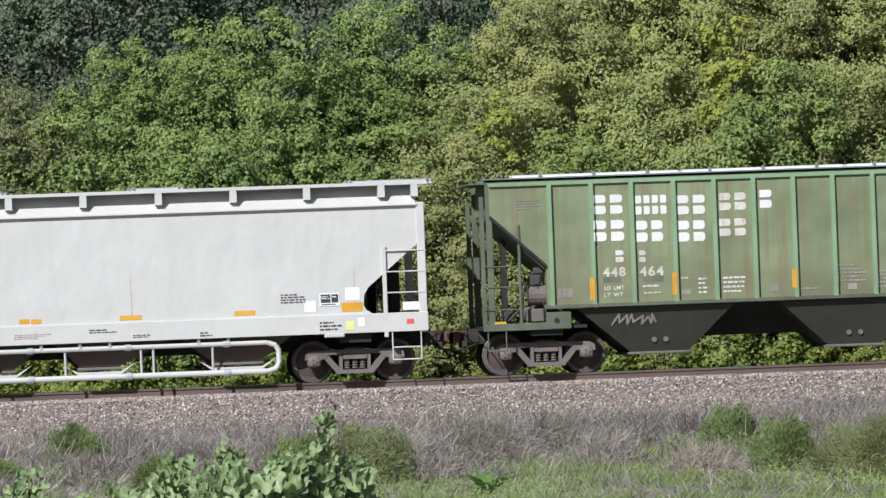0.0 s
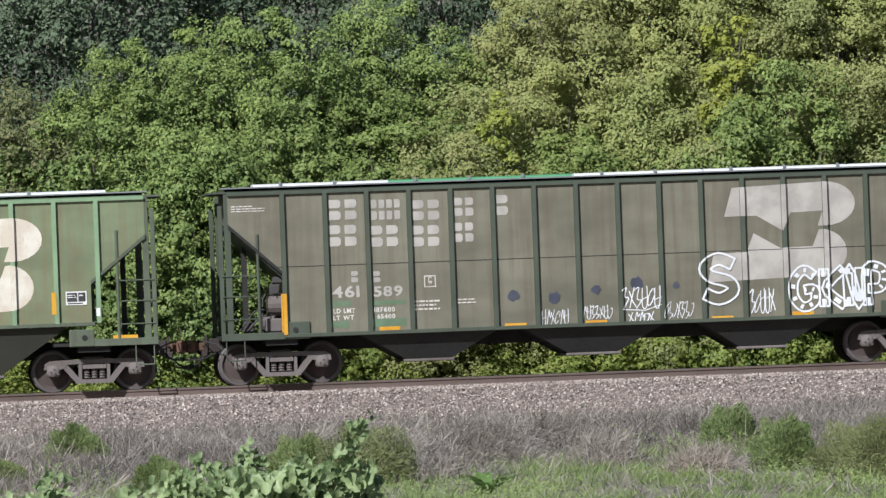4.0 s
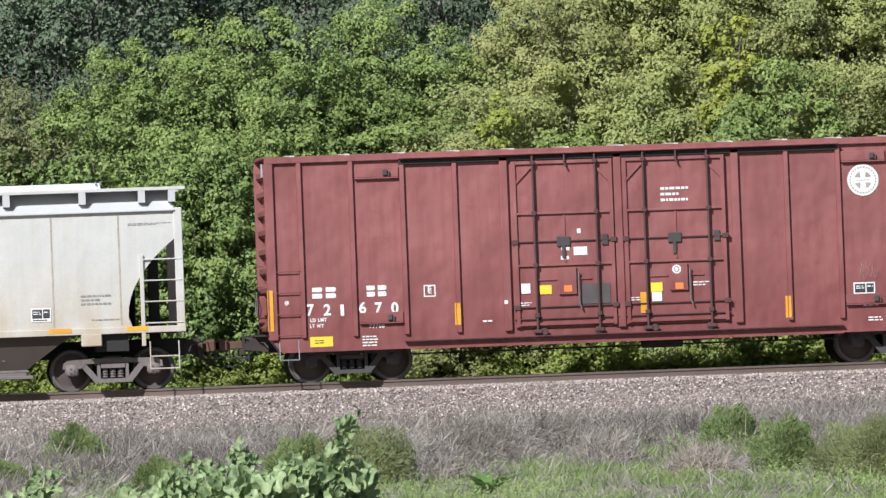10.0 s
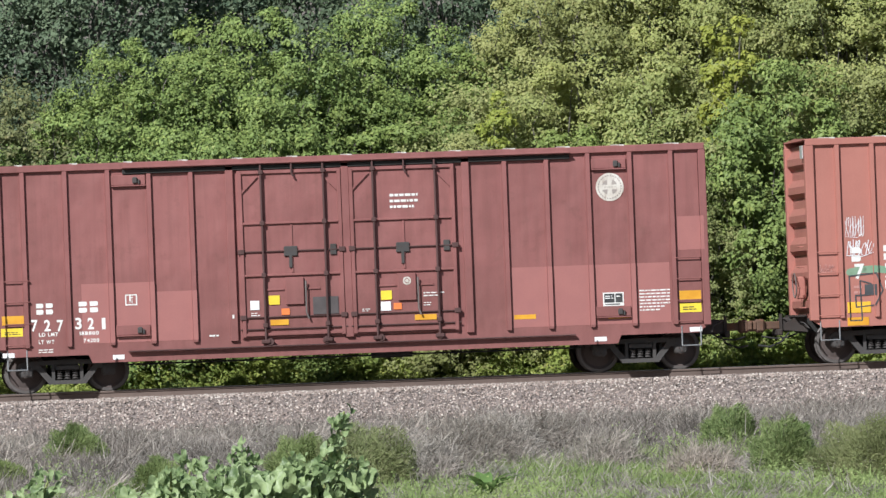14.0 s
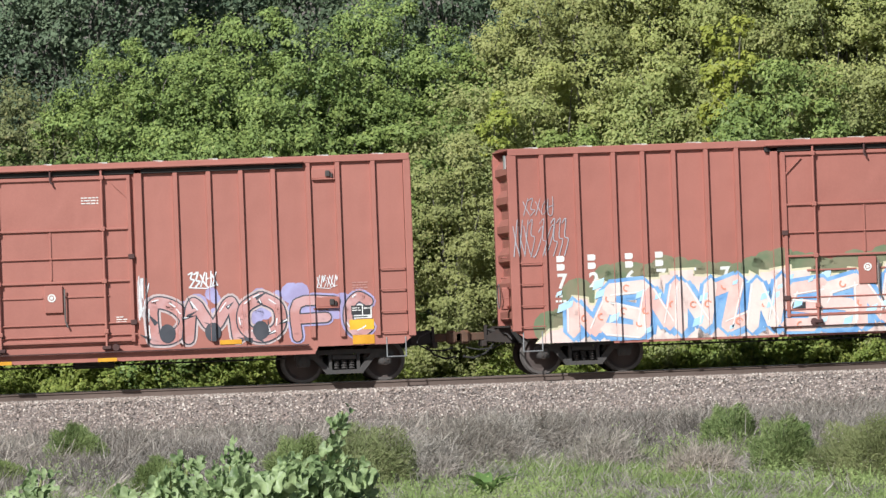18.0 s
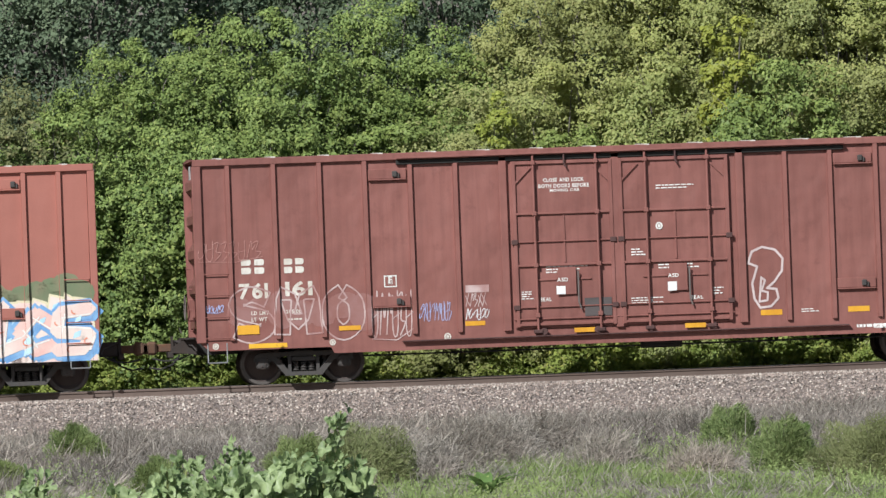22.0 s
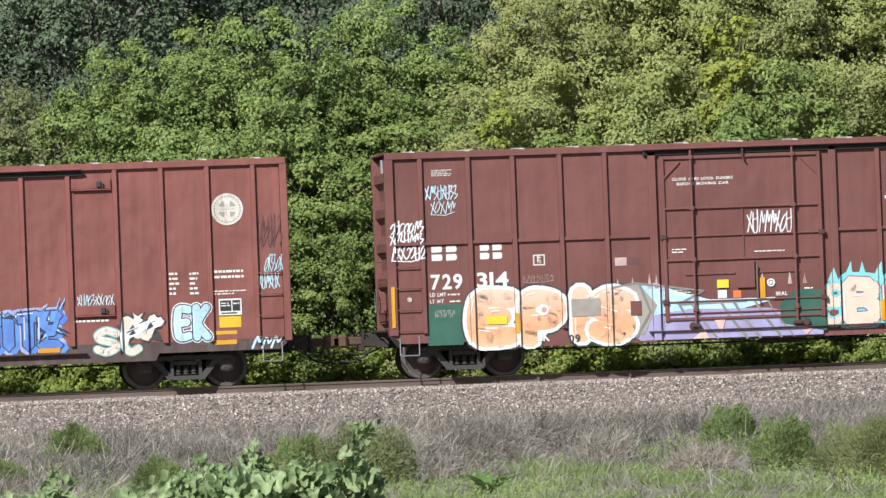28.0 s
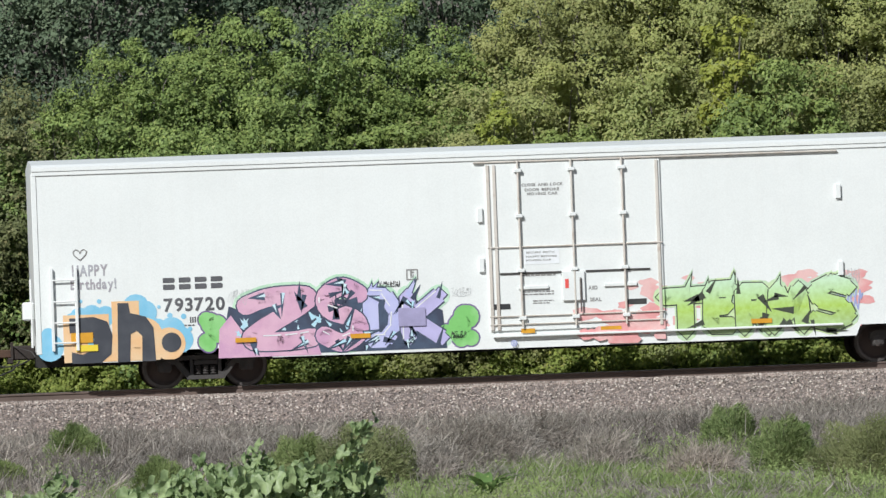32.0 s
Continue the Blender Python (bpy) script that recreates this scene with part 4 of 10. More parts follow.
M["shadebay"] = weathered("dark_bay_with_shade", (0.040, 0.041, 0.031), 0.7, (0.03, 0.028, 0.025), 0.3, 0.3, 0.15)


# ---------------------------------------------------------------- the train, from its head at the left
CARS = []
M["rustrod"] = weathered("rust_stained_white", (0.62, 0.58, 0.53), 0.6, (0.30, 0.19, 0.12), 0.45, 0.7, 0.1)
# white hopper at the head
c0 = smooth_hopper("clean white covered hopper with discharge pipes along its side", 6.05, 8.66, 7.0, M["white_hopper"], M["white_hopper"], 3.84, 1.06, 1.48, False,
                   [-8.2, -6.9, -5.4, -3.8, -2.15, -0.5, 1.13, 2.78, 4.42, 6.04, 7.68, 8.41], [2.1, 7.0], [(-6.5, -4.6, M["hopper_roof"]), (-2.5, -0.5, M["hopper_roof"]), (2.2, 3.4, M["hopper_roof"]), (7.0, 8.9, M["hopper_roof"])],
                   0.0, [(-5.6, -2.9, -4.9, -3.6), (-2.6, 0.2, -1.9, -0.5), (0.4, 2.9, 0.95, 1.8), (3.2, 5.6, 3.9, 4.9)], M["white_hopper"])
GRN, WHT = M["hatchgreen"], M["hatchwhite"]
c1 = ribbed_hopper("faded green covered hopper with bright green posts", 24.066, 8.19, 6.78, M["green_bn"], M["green_rib"],
                   [-6.64, -5.71, -4.82, -3.88, -2.98, -2.10, -1.21, -0.33, 0.56, 1.45, 2.29, 3.20, 4.11, 5.06, 5.99, 6.91], 4.20, 1.50, [(-7.3, -3.6, WHT), (-3.5, 0.1, WHT), (0.2, 3.6, WHT), (3.7, 7.2, WHT)], M["green_end"])
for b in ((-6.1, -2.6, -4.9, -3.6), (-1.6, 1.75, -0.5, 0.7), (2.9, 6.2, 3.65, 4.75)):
    bay(c1, *b, 1.42, 0.42, M["shadebay"])
c2 = ribbed_hopper("grimy dark green covered hopper with white graffiti", 41.922, 8.28, 6.96, M["dark_bn"], M["dark_rib"],
                   [-6.86, -5.92, -5.00, -4.07, -3.15, -2.22, -1.30, -0.37, 0.55, 1.47, 2.40, 3.32, 4.24, 5.16, 6.08, 6.98], 4.20, 1.08, [(-7.4, -4.4, WHT), (-4.4, -0.3, GRN), (-0.25, 2.6, WHT), (2.65, 7.3, WHT)], M["dark_rib"])
part("side_seam", Bag().box(-7.0, 7.0, -1.506, -1.50, 2.56, 2.575), M["black"], c2.ob)
# these bays are plain black, shade under the body included in the colour
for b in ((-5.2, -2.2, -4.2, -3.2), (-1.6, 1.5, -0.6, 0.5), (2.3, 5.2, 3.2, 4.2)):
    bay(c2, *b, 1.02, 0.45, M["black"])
c3 = smooth_hopper("off-white covered hopper with brown grime along the bottom", 60.056, 8.66, 7.0, M["cream_hopper"], M["hopper_roof"], 3.91, 1.24, 1.38, True,
                   [-8.46, -7.81, -6.53, -4.89, -3.29, -1.65, -0.07, 1.53, 3.17, 4.78, 6.44, 7.74, 8.4], [-7.29, -5.83, -4.37, -2.93, -1.51, -0.06, 1.36, 2.8, 4.27, 5.73, 7.2],
                   [(-7.3, -4.1, WHT), (-4.0, -1.0, WHT), (-0.9, 0.3, WHT), (0.4, 3.4, WHT), (3.5, 6.9, WHT)], 1.0, [(-6.1, -3.1, -5.25, -4.05), (-1.5, 1.5, -0.72, 0.62), (3.0, 6.1, 3.85, 5.1)], M["cream_hopper"])

R4 = [-7.09, -5.95, -4.82, -3.66, 3.70, 4.86, 6.01, 7.18]
c4 = boxcar("faded maroon boxcar with two double doors", 78.399, 7.887, 6.08, M["maroon4"], R4, [(-2.47, -0.21), (-0.02, 2.28)], [-2.0, -0.62, 0.45, 1.87], [-2.55, 0.0 - 0.03, 2.58], 4.85, zs_end=0.68, zs_mid=0.66, ncorr=9)
R5 = [-7.14, -6.21, -5.27, -4.37, -3.45, 3.46, 4.39, 5.31, 6.24, 7.15]
c5 = boxcar("chalky maroon boxcar with two double doors", 96.635, 7.837, 6.33, M["maroon5"], R5, [(-2.5, -0.2), (-0.06, 2.3)], [-1.98, -0.61, 0.48, 1.85], [-2.58, -0.04, 2.62], 5.87, ncorr=7)
R6 = [-7.13, -6.35, -5.54, -4.91, -4.19, -3.47, -2.83, 2.79, 3.52, 4.23, 4.94, 5.71, 6.36, 7.14]
c6 = boxcar("sun-faded rust red boxcar with graffiti", 114.627, 7.88, 6.34, M["rust6"], R6, [(-1.87, 1.76)], [-1.2, 1.11], [-1.93, 2.0], 5.75, zs_end=0.80, zs_mid=0.64, ncorr=6, plug=True)
R7 = [-7.09, -6.32, -5.50, -4.85, -4.16, -3.44, -2.76, 2.83, 3.54, 4.25, 4.96, 5.76, 6.41, 7.18]
c7 = boxcar("oxide red boxcar with a long pastel graffiti piece", 132.587, 7.88, 6.31, M["rust7"], R7, [(-1.84, 1.78)], [-1.13, 1.16], [-1.90, 2.06], 5.75, zs_end=0.80, zs_mid=0.63, ncorr=6, plug=True)
R8 = [-8.64, -7.63, -6.62, -5.62, -4.62, -3.62, 3.69, 4.70, 5.72, 6.75, 7.76, 8.78]
c8 = boxcar("long brown-red boxcar with two plug doors", 152.103, 9.45, 7.13, M["brown8"], R8, [(-2.46, -0.2), (-0.10, 2.38)], [-1.97, -0.58, 0.51, 1.89], [-2.55, -0.06, 2.70], 6.55, zs_end=0.78, zs_mid=0.64, ncorr=5, plug=True)
R9 = [-8.64, -7.63, -6.64, -5.65, -4.65, -3.67, 3.71, 4.73, 5.76, 6.77, 7.78, 8.79]
c9 = boxcar("long dull brown-red boxcar with blue and pale graffiti", 173.175, 9.45, 7.15, M["brown9"], R9, [(-2.50, -0.2), (-0.10, 2.38)], [-2.01, -0.62, 0.47, 1.88], [-2.58, -0.06, 2.70], 6.55, zs_end=0.78, zs_mid=0.62, ncorr=5, plug=True, sillmat=M["grimy_sill"])
R10 = [-7.08, -6.02, -5.03, -3.99, -2.99, 3.08, 4.11, 5.11, 6.15, 7.15]
c10 = boxcar("dark brown boxcar with a plug door and large colourful graffiti", 192.725, 7.90, 6.25, M["brown10"], R10, [(-1.84, 1.76)], [-1.15, 1.11], [-1.92, 2.10], 5.6, zs_end=0.78, zs_mid=0.62, midrail=2.97, ncorr=5, plug=True)


def reefer(label, cx, half, tc, mat):
    """A tall smooth-sided refrigerator car with one wide plug door."""
    ob = thing("refrigerator_car", label, "freight car", (cx, 0, 0))
    face = -1.55
    car = Car(ob, face)
    part("body", Bag().box(-half + 0.06, half - 0.06, face, 1.55, 0.85, 4.86), mat, ob)
    part("roof", Bag().section([(-1.60, 4.84), (1.60, 4.84), (1.60, 4.92), (1.45, 4.98), (0, 5.12), (-1.45, 4.98), (-1.60, 4.92)], -half, half), mat, ob)
    part("top_band", Bag().cbox(-half, half, face - 0.03, face, 4.74, 4.84, 0.01), mat, ob)
    sill = [(-half + 0.05, 0.95), (-half + 0.05, 0.84), (-half + 0.8, 0.80), (-half + 0.85, 0.62), (-tc - 1.35, 0.62), (-tc - 1.25, 0.84), (-tc + 1.35, 0.84), (-tc + 1.45, 0.60), (tc - 1.45, 0.60), (tc - 1.35, 0.84), (tc + 1.25, 0.84), (tc + 1.35, 0.62), (half - 0.85, 0.62), (half - 0.8, 0.80), (half - 0.05, 0.84), (half - 0.05, 0.95)]
    for s in (-1, 1):
        part("side_sill", Bag().prism(sill, *sorted((s * 1.50, s * (1.555)))), mat, ob)
        part("corner_post", Bag().cbox(*sorted((s * (half - 0.10), s * (half + 0.02))), -1.57, -1.40, 0.84, 4.80, 0.012), mat, ob)
        part("end_wall", Bag().box(*sorted((s * (half - 0.06), s * half)), -1.5, 1.5, 0.9, 4.84), mat, ob)
        truck(car, s * tc, M["truck"])
        coupler(car, s * half, s, M["truck"], 1.08)
        x = s * (half - 0.62)
        lad = part("ladder", Bag().cbox(x - 0.30, x - 0.23, face - 0.09, face - 0.03, 0.9, 2.72, 0.01).cbox(x + 0.23, x + 0.30, face - 0.09, face - 0.03, 0.9, 2.72, 0.01), mat, ob)
        for z in (1.08, 1.52, 1.98, 2.45):
            part("rung", Bag().tube((x - 0.26, face - 0.08, z), (x + 0.26, face - 0.08, z), 0.018, 6), mat, lad)
    part("end_box", Bag().cbox(-half - 0.28, -half - 0.02, -1.2, -0.8, 1.6, 2.0, 0.03), mat, ob)
    part("end_ladder", Bag().tube((-half - 0.09, -1.35, 1.0), (-half - 0.09, -1.35, 2.5), 0.02, 6).tube((-half - 0.09, -1.0, 1.0), (-half - 0.09, -1.0, 2.5), 0.02, 6), mat, ob)
    # door
    a, b = -1.66, 2.22
    dy = face - 0.05
    d = part("door", Bag().cbox(a, b, dy, face + 0.01, 0.98, 4.66, 0.012), mat, ob)
    car.steps.append((a, b, dy))
    for x in (a + 0.02, b - 0.12, a + 0.16):
        part("door_edge", Bag().cbox(x, x + 0.07, dy - 0.035, dy, 1.0, 4.64, 0.008), M["rustrod"], d)
    for z in (2.82, 1.30, 1.12):
        part("cross_rod", Bag().tube((a, dy - 0.03, z), (b, dy - 0.03, z), 0.016, 6), M["rustrod"], d)
    for x in (a + 0.72, a + 1.90, a + 3.02):
        r = part("lifting_rod", Bag().tube((x, dy - 0.06, 1.05), (x, dy - 0.06, 4.72), 0.024, 8), M["rustrod"], d)
        for z in (4.5, 3.5, 2.3, 1.25):
            part("rod_guide", Bag().cbox(x - 0.08, x + 0.08, dy - 0.10, dy, z - 0.04, z + 0.04, 0.01), mat, r)
    for x0, x1 in ((a + 0.25, a + 1.62), (a + 2.15, b - 0.3)):
        part("door_bar", Bag().cbox(x0, x1, dy - 0.03, dy, 2.22, 2.26, 0.006), M["truck"], d)
        part("door_bar", Bag().cbox(x0 + 0.4, x1 - 0.3, dy - 0.05, dy, 1.88, 1.96, 0.01), mat, d)
    part("lock_box", Bag().cbox(a + 1.62, a + 2.12, dy - 0.07, dy, 1.60, 2.25, 0.01), mat, d)
    part("handle", Bag().pipe([(a + 2.02, dy - 0.10, 2.1), (a + 2.02, dy - 0.10, 1.35)], 0.02), M["truck_rust"], d)
    part("door_track", Bag().cbox(a - 0.25, b + 3.95, face - 0.075, face - 0.02, 4.68, 4.72, 0.01), M["rustrod"], ob, "rusty upper door rail")
    part("door_track", Bag().cbox(a + 0.05, b + 3.95, face - 0.12, face - 0.02, 0.84, 0.89, 0.01), mat, ob, "lower door rail")
    for x, z in ((a - 0.14, 3.55), (a - 0.14, 2.45), (b + 3.95, 3.8), (b + 3.95, 2.1)):
        part("door_stop", Bag().cbox(x - 0.06, x + 0.06, face - 0.07, face, z - 0.16, z + 0.16, 0.012), mat, ob)
    part("centre_sill", Bag().box(-half, half, -0.32, 0.32, 0.55, 0.92), M["black"], ob)
    part("floor_pan", Bag().box(-half + 0.1, half - 0.1, -1.5, 1.5, 0.86, 0.93), M["black"], ob)
    for k in range(6):
        x = -tc + 2.2 + k * (2 * tc - 4.4) / 5
        part("cross_bearer", Bag().box(x - 0.05, x + 0.05, -1.4, 1.4, 0.62, 0.9), M["black"], ob)
    return car


c11 = reefer("tall white refrigerator car with bright graffiti along the bottom", 214.33, 11.61, 7.92, M["reefer"])
CARS = [c0, c1, c2, c3, c4, c5, c6, c7, c8, c9, c10, c11]

for car, m, hs in ((c4, "maroon4", ((-5.92, -4.95, 4.46, 1.28), (4.88, 5.86, 4.46, 1.30))), (c5, "maroon5", ((-5.25, -4.50, 4.48, 1.20), (5.33, 6.1, 4.48, 1.22))), (c6, "rust6", ((5.73, 6.24, 4.48, 1.66),)), (c7, "rust7", ((5.78, 6.28, 4.48, 1.66),)),
                   (c8, "brown8", ((-5.60, -4.76, 4.42, 1.62), (4.72, 5.58, 4.42, 1.66))), (c9, "brown9", ((-5.63, -4.79, 4.42, 1.62), (4.75, 5.62, 4.42, 1.66))), (c10, "brown10", ((5.13, 6.02, 4.55, 1.64),))):
    for h in hs:
        access_hatch(car, *h, M[m])


def pneumatic_pipes(car):
    """Two long pale pipes along the side with upright risers, elbows and brackets."""
    ob = car.ob
    for z, r, x0, x1 in ((0.93, 0.055, -7.4, 5.05), (0.30, 0.065, -7.4, 5.05)):
        p = part("discharge_pipe", Bag().tube((x0, -1.46, z), (x1, -1.46, z), r, 12), M["white_hopper"], ob)
        for k in range(6):
            x = -6.6 + 2.15 * k
            part("pipe_coupling", Bag().tube((x - 0.07, -1.46, z), (x + 0.07, -1.46, z), r + 0.022, 12), M["galv"], p)
    part("pipe_elbow", Bag().pipe([(5.05, -1.46, 0.93), (5.24, -1.46, 0.86), (5.30, -1.46, 0.74), (5.30, -1.46, 0.48), (5.24, -1.46, 0.36), (5.05, -1.46, 0.30)], 0.058, 10), M["white_hopper"], ob)
    for x in (-3.2, -1.0, 0.62, 2.28, 2.55, 3.85):
        part("riser", Bag().tube((x, -1.44, 0.30), (x, -1.44, 0.98), 0.03, 8), M["galv"], ob)
    for k, x in enumerate((-5.0, -2.6, 0.1, 0.95, 1.6, 3.55, 4.2)):
        part("pipe_bracket", Bag().cbox(x - 0.035, x + 0.035, -1.52, -1.40, 0.93, 1.06, 0.008), M["galv"], ob)
    for xa, xb in ((0.95, 1.8), (3.9, 4.9), (-1.9, -0.5)):
        part("outlet_cone", Bag().prism([(xa - 0.35, 0.58), (xa - 0.05, 0.42), (xb + 0.05, 0.42), (xb + 0.40, 0.62), (xb + 0.05, 0.36), (xa - 0.05, 0.36)], -1.25, -0.9), M["white_hopper"], ob)


pneumatic_pipes(c0)


# ---------------------------------------------------------------- ground, ballast and track
def ground_z(y):
    pts = [(-2000, -0.6), (-175, -0.6), (-150, -0.6), (-130, -1.3), (-103, -2.0), (-50, -1.75), (-35, -1.5), (-20, -1.25), (-4.6, -1.0), (-3.4, -0.87), (-2.6, -0.60), (2.6, -0.60), (3.4, -0.85), (5.0, -0.95), (12.0, -0.7), (25.0, 0.6), (45.0, 7.0), (70, 14.0), (400, 20.0), (2000, 20.0)]
    for (a, za), (b, zb) in zip(pts, pts[1:]):
        if a <= y <= b:
            return za + (zb - za) * (y - a) / (b - a)
    return -0.6


M["soil"] = plain("dry_soil", (0.215, 0.188, 0.162), 0.95, 0, 0.3, 9.0, 0.6)
M["ballast"] = plain("crushed_stone", (0.27, 0.225, 0.205), 0.9, 0, 0.5, 30.0, 1.0)
M["rail"] = weathered("rail_steel", (0.135, 0.100, 0.086), 0.75, (0.07, 0.045, 0.035), 0.2, 0.4, 0.2)
M["railtop"] = plain("polished_rail", (0.42, 0.41, 0.40), 0.3, 0.85, 0.1)
M["tie"] = plain("creosoted_timber", (0.06, 0.045, 0.036), 0.9, 0, 0.35, 14.0, 0.5)


def ground():
    ys = [-2000, -600, -250, -175, -150, -140, -130, -118, -103] + [-103 + 4.417 * k for k in range(1, 12)] + [-50 + 2.27 * k for k in range(1, 20)] + [-4.6, -3.4, -2.6, 2.6, 3.4, 5.0, 8.0, 12.0, 18.0, 25.0, 35.0, 45.0, 57, 70, 120, 400, 2000]
    ys = sorted(set(ys))
    xs = [-2000, -600, -200, -80] + [-40 + 2.0 * k for k in range(56)] + [80, 110, 200, 600, 2000]
    v = []
    for y in ys:
        for x in xs:
            w = 1.0 if -60 < y < -4.0 else 0.0
            v.append((x, y, ground_z(y) + w * 0.10 * noise.noise(Vector((x * 0.35, y * 0.22, 3.0)))))
    nx = len(xs)
    f = [(j * nx + i, j * nx + i + 1, (j + 1) * nx + i + 1, (j + 1) * nx + i) for j in range(len(ys) - 1) for i in range(nx - 1)]
    b = Bag().add(v, f)
    ob = new("ground", b.mesh("ground", M["soil"]))
    tagged(ob, "dry weedy soil falling away from the railway bank", "ground", kind="structure")
    bed = Bag().section([(-3.7, -0.98), (-2.15, -0.24), (-1.45, -0.185), (1.45, -0.185), (2.15, -0.24), (3.7, -0.98)], -230, 260)
    ob = new("ballast", bed.mesh("ballast", M["ballast"]))
    tagged(ob, "pinkish grey crushed stone ballast of the railway", "ballast", kind="structure")


def track():
    t = thing("railway_track", "rusty steel rails on timber ties in ballast", "railway track", kind="structure")
    prof = [(-0.076, -0.186), (0.076, -0.186), (0.076, -0.176), (0.02, -0.155), (0.012, -0.14), (0.012, -0.055), (0.036, -0.042), (0.038, -0.012), (0.030, -0.002), (-0.030, -0.002), (-0.038, -0.012), (-0.036, -0.042), (-0.012, -0.055), (-0.012, -0.14), (-0.02, -0.155), (-0.076, -0.176)]
    for s in (-1, 1):
        y = s * 0.755
        r = part("rail", Bag().section([(y + a, z) for a, z in prof], -230, 260), M["rail"], t)
        part("running_surface", Bag().box(-230, 260, y - 0.028, y + 0.028, -0.002, 0.002), M["railtop"], r)
    tie = Bag().cbox(-0.11, 0.11, -1.30, 1.30, -0.36, -0.188, 0.012).mesh("tie", M["tie"])
    plate = Bag().box(-0.09, 0.09, -0.92, -0.60, -0.19, -0.178).box(-0.09, 0.09, 0.60, 0.92, -0.19, -0.178).mesh("tie_plate", M["rail"])
    for k in range(110):
        o = part("tie", tie, M["tie"], t, at=(-16 + k * 0.53, random.uniform(-0.02, 0.02), random.uniform(-0.01, 0.008)))
        part("tie_plate", plate, M["rail"], o)


ground()
track()


# ---------------------------------------------------------------- plants
def quads(name, P, mat):
    """P: (n, 3 or 4, 3) corners of small leaves."""
    n, c = P.shape[:2]
    me = bpy.data.meshes.new(name)
    me.vertices.add(c * n)
    me.vertices.foreach_set("co", P.reshape(-1).astype(np.float32))
    me.loops.add(c * n)
    me.loops.foreach_set("vertex_index", np.arange(c * n, dtype=np.int32))
    me.polygons.add(n)
    me.polygons.foreach_set("loop_start", np.arange(0, c * n, c, dtype=np.int32))
    me.update(calc_edges=True)
    me.validate()
    me.materials.append(mat)
    return me


def leaves_at(C, N, size, rng, aspect=0.75, jitter=0.5):
    """Small pointed leaves of about that size at C, roughly facing N."""
    n = len(C)
    N = N + rng.normal(0, jitter, (n, 3))
    N /= np.linalg.norm(N, axis=1)[:, None] + 1e-9
    A = rng.normal(0, 1, (n, 3))
    A -= (A * N).sum(1)[:, None] * N
    A /= np.linalg.norm(A, axis=1)[:, None] + 1e-9
    B = np.cross(N, A)
    s = size * rng.uniform(0.7, 1.25, n)[:, None]
    return np.stack([C - A * s * 0.45 - B * s * 0.45 * aspect, C + A * s * 0.55, C - A * s * 0.35 + B * s * 0.5 * aspect], 1)


SUNWARD = np.array([-0.41, -0.62, 0.62])


def puff_crown(rng, rx, ry, z0, z1, boughs, leaves, leaf):
    """Boughs over an uneven crown; each bough is a dome of small leaf sprays, with shaded gaps between the boughs."""
    out, centres = [], []
    h = (z1 - z0) / 2
    per = max(1, leaves // (boughs * 15))
    placed = []
    for _ in range(boughs):
        best = None
        for _ in range(5):
            u = rng.normal(0, 1, 3)
            u /= np.linalg.norm(u)
            if u[1] > 0.15 and rng.uniform() < 0.72:
                u[1] = -u[1]
            k = rng.uniform(0.62, 1.06) * (0.90 + 0.14 * math.sin(3.1 * u[0] + 5.0 * u[2] + rx))
            c = np.array([u[0] * rx * k, u[1] * ry * k, (z0 + z1) / 2 + u[2] * h * k])
            d = min((np.linalg.norm(c - p) for p in placed), default=9.0)
            if best is None or d > best[0]:
                best = (d, c, u)
        _, c, u = best
        placed.append(c)
        r = min(rx * 0.42, rng.choice((0.28, 0.40, 0.55, 0.75)) * rng.uniform(0.85, 1.15) * (0.75 + 0.14 * rx))
        centres.append((c, r))
        # sprays on the outer and upper side of the bough
        q = rng.normal(0, 1, (15, 3)) + 0.75 * u + np.array([-0.1, -0.25, 0.35])
        q /= np.linalg.norm(q, axis=1)[:, None]
        S = c + q * (r * rng.uniform(0.55, 1.12, 15))[:, None] * np.array([1.05, 1.0, 0.95])
        i = np.repeat(np.arange(15), per)
        n = len(i)
        w = (r * rng.uniform(0.20, 0.38, 15))[i]
        p = rng.normal(0, 1, (n, 3))
        C = S[i] + p * w[:, None] * np.array([0.72, 0.72, 0.50])
        N = 0.60 * q[i] + 0.45 * p + 0.55 * SUNWARD
        out.append(leaves_at(C, N, leaf, rng, 0.85, 0.42))
    # thin scatter of inner leaves
    n = leaves // 14
    u = rng.normal(0, 1, (n, 3))
    u /= np.linalg.norm(u, axis=1)[:, None]
    C = u * (rng.uniform(0.2, 0.85, n) ** 0.6)[:, None] * np.array([rx, ry, h]) + np.array([0, 0, (z0 + z1) / 2])
    out.append(leaves_at(C, u + np.array([0, -0.3, 0.5]), leaf * 1.15, rng, 0.85, 0.6))
    return np.concatenate(out), centres


def branch_bag(rng, centres, base_r, z_fork, lean=0.0, share=0.45):
    b = Bag()
    b.tube((0, 0, -0.3), (lean * 0.5, 0, z_fork), base_r, 8, base_r * 0.7)
    for c, r in centres:
        if rng.uniform() < share:
            m = np.array([lean * 0.5 + c[0] * 0.4, c[1] * 0.4, z_fork + (c[2] - z_fork) * 0.55])
            b.tube((lean * 0.5, 0, z_fork - rng.uniform(0, 0.3)), m, base_r * 0.35, 5, base_r * 0.2)
            b.tube(m, c, base_r * 0.2, 4, base_r * 0.12)
            e = c + np.array([rng.normal(0, 0.25), rng.normal(-0.15, 0.2), 0.55]) * r * 1.9
            b.tube(c, e, base_r * 0.12, 4, base_r * 0.04)
    return b


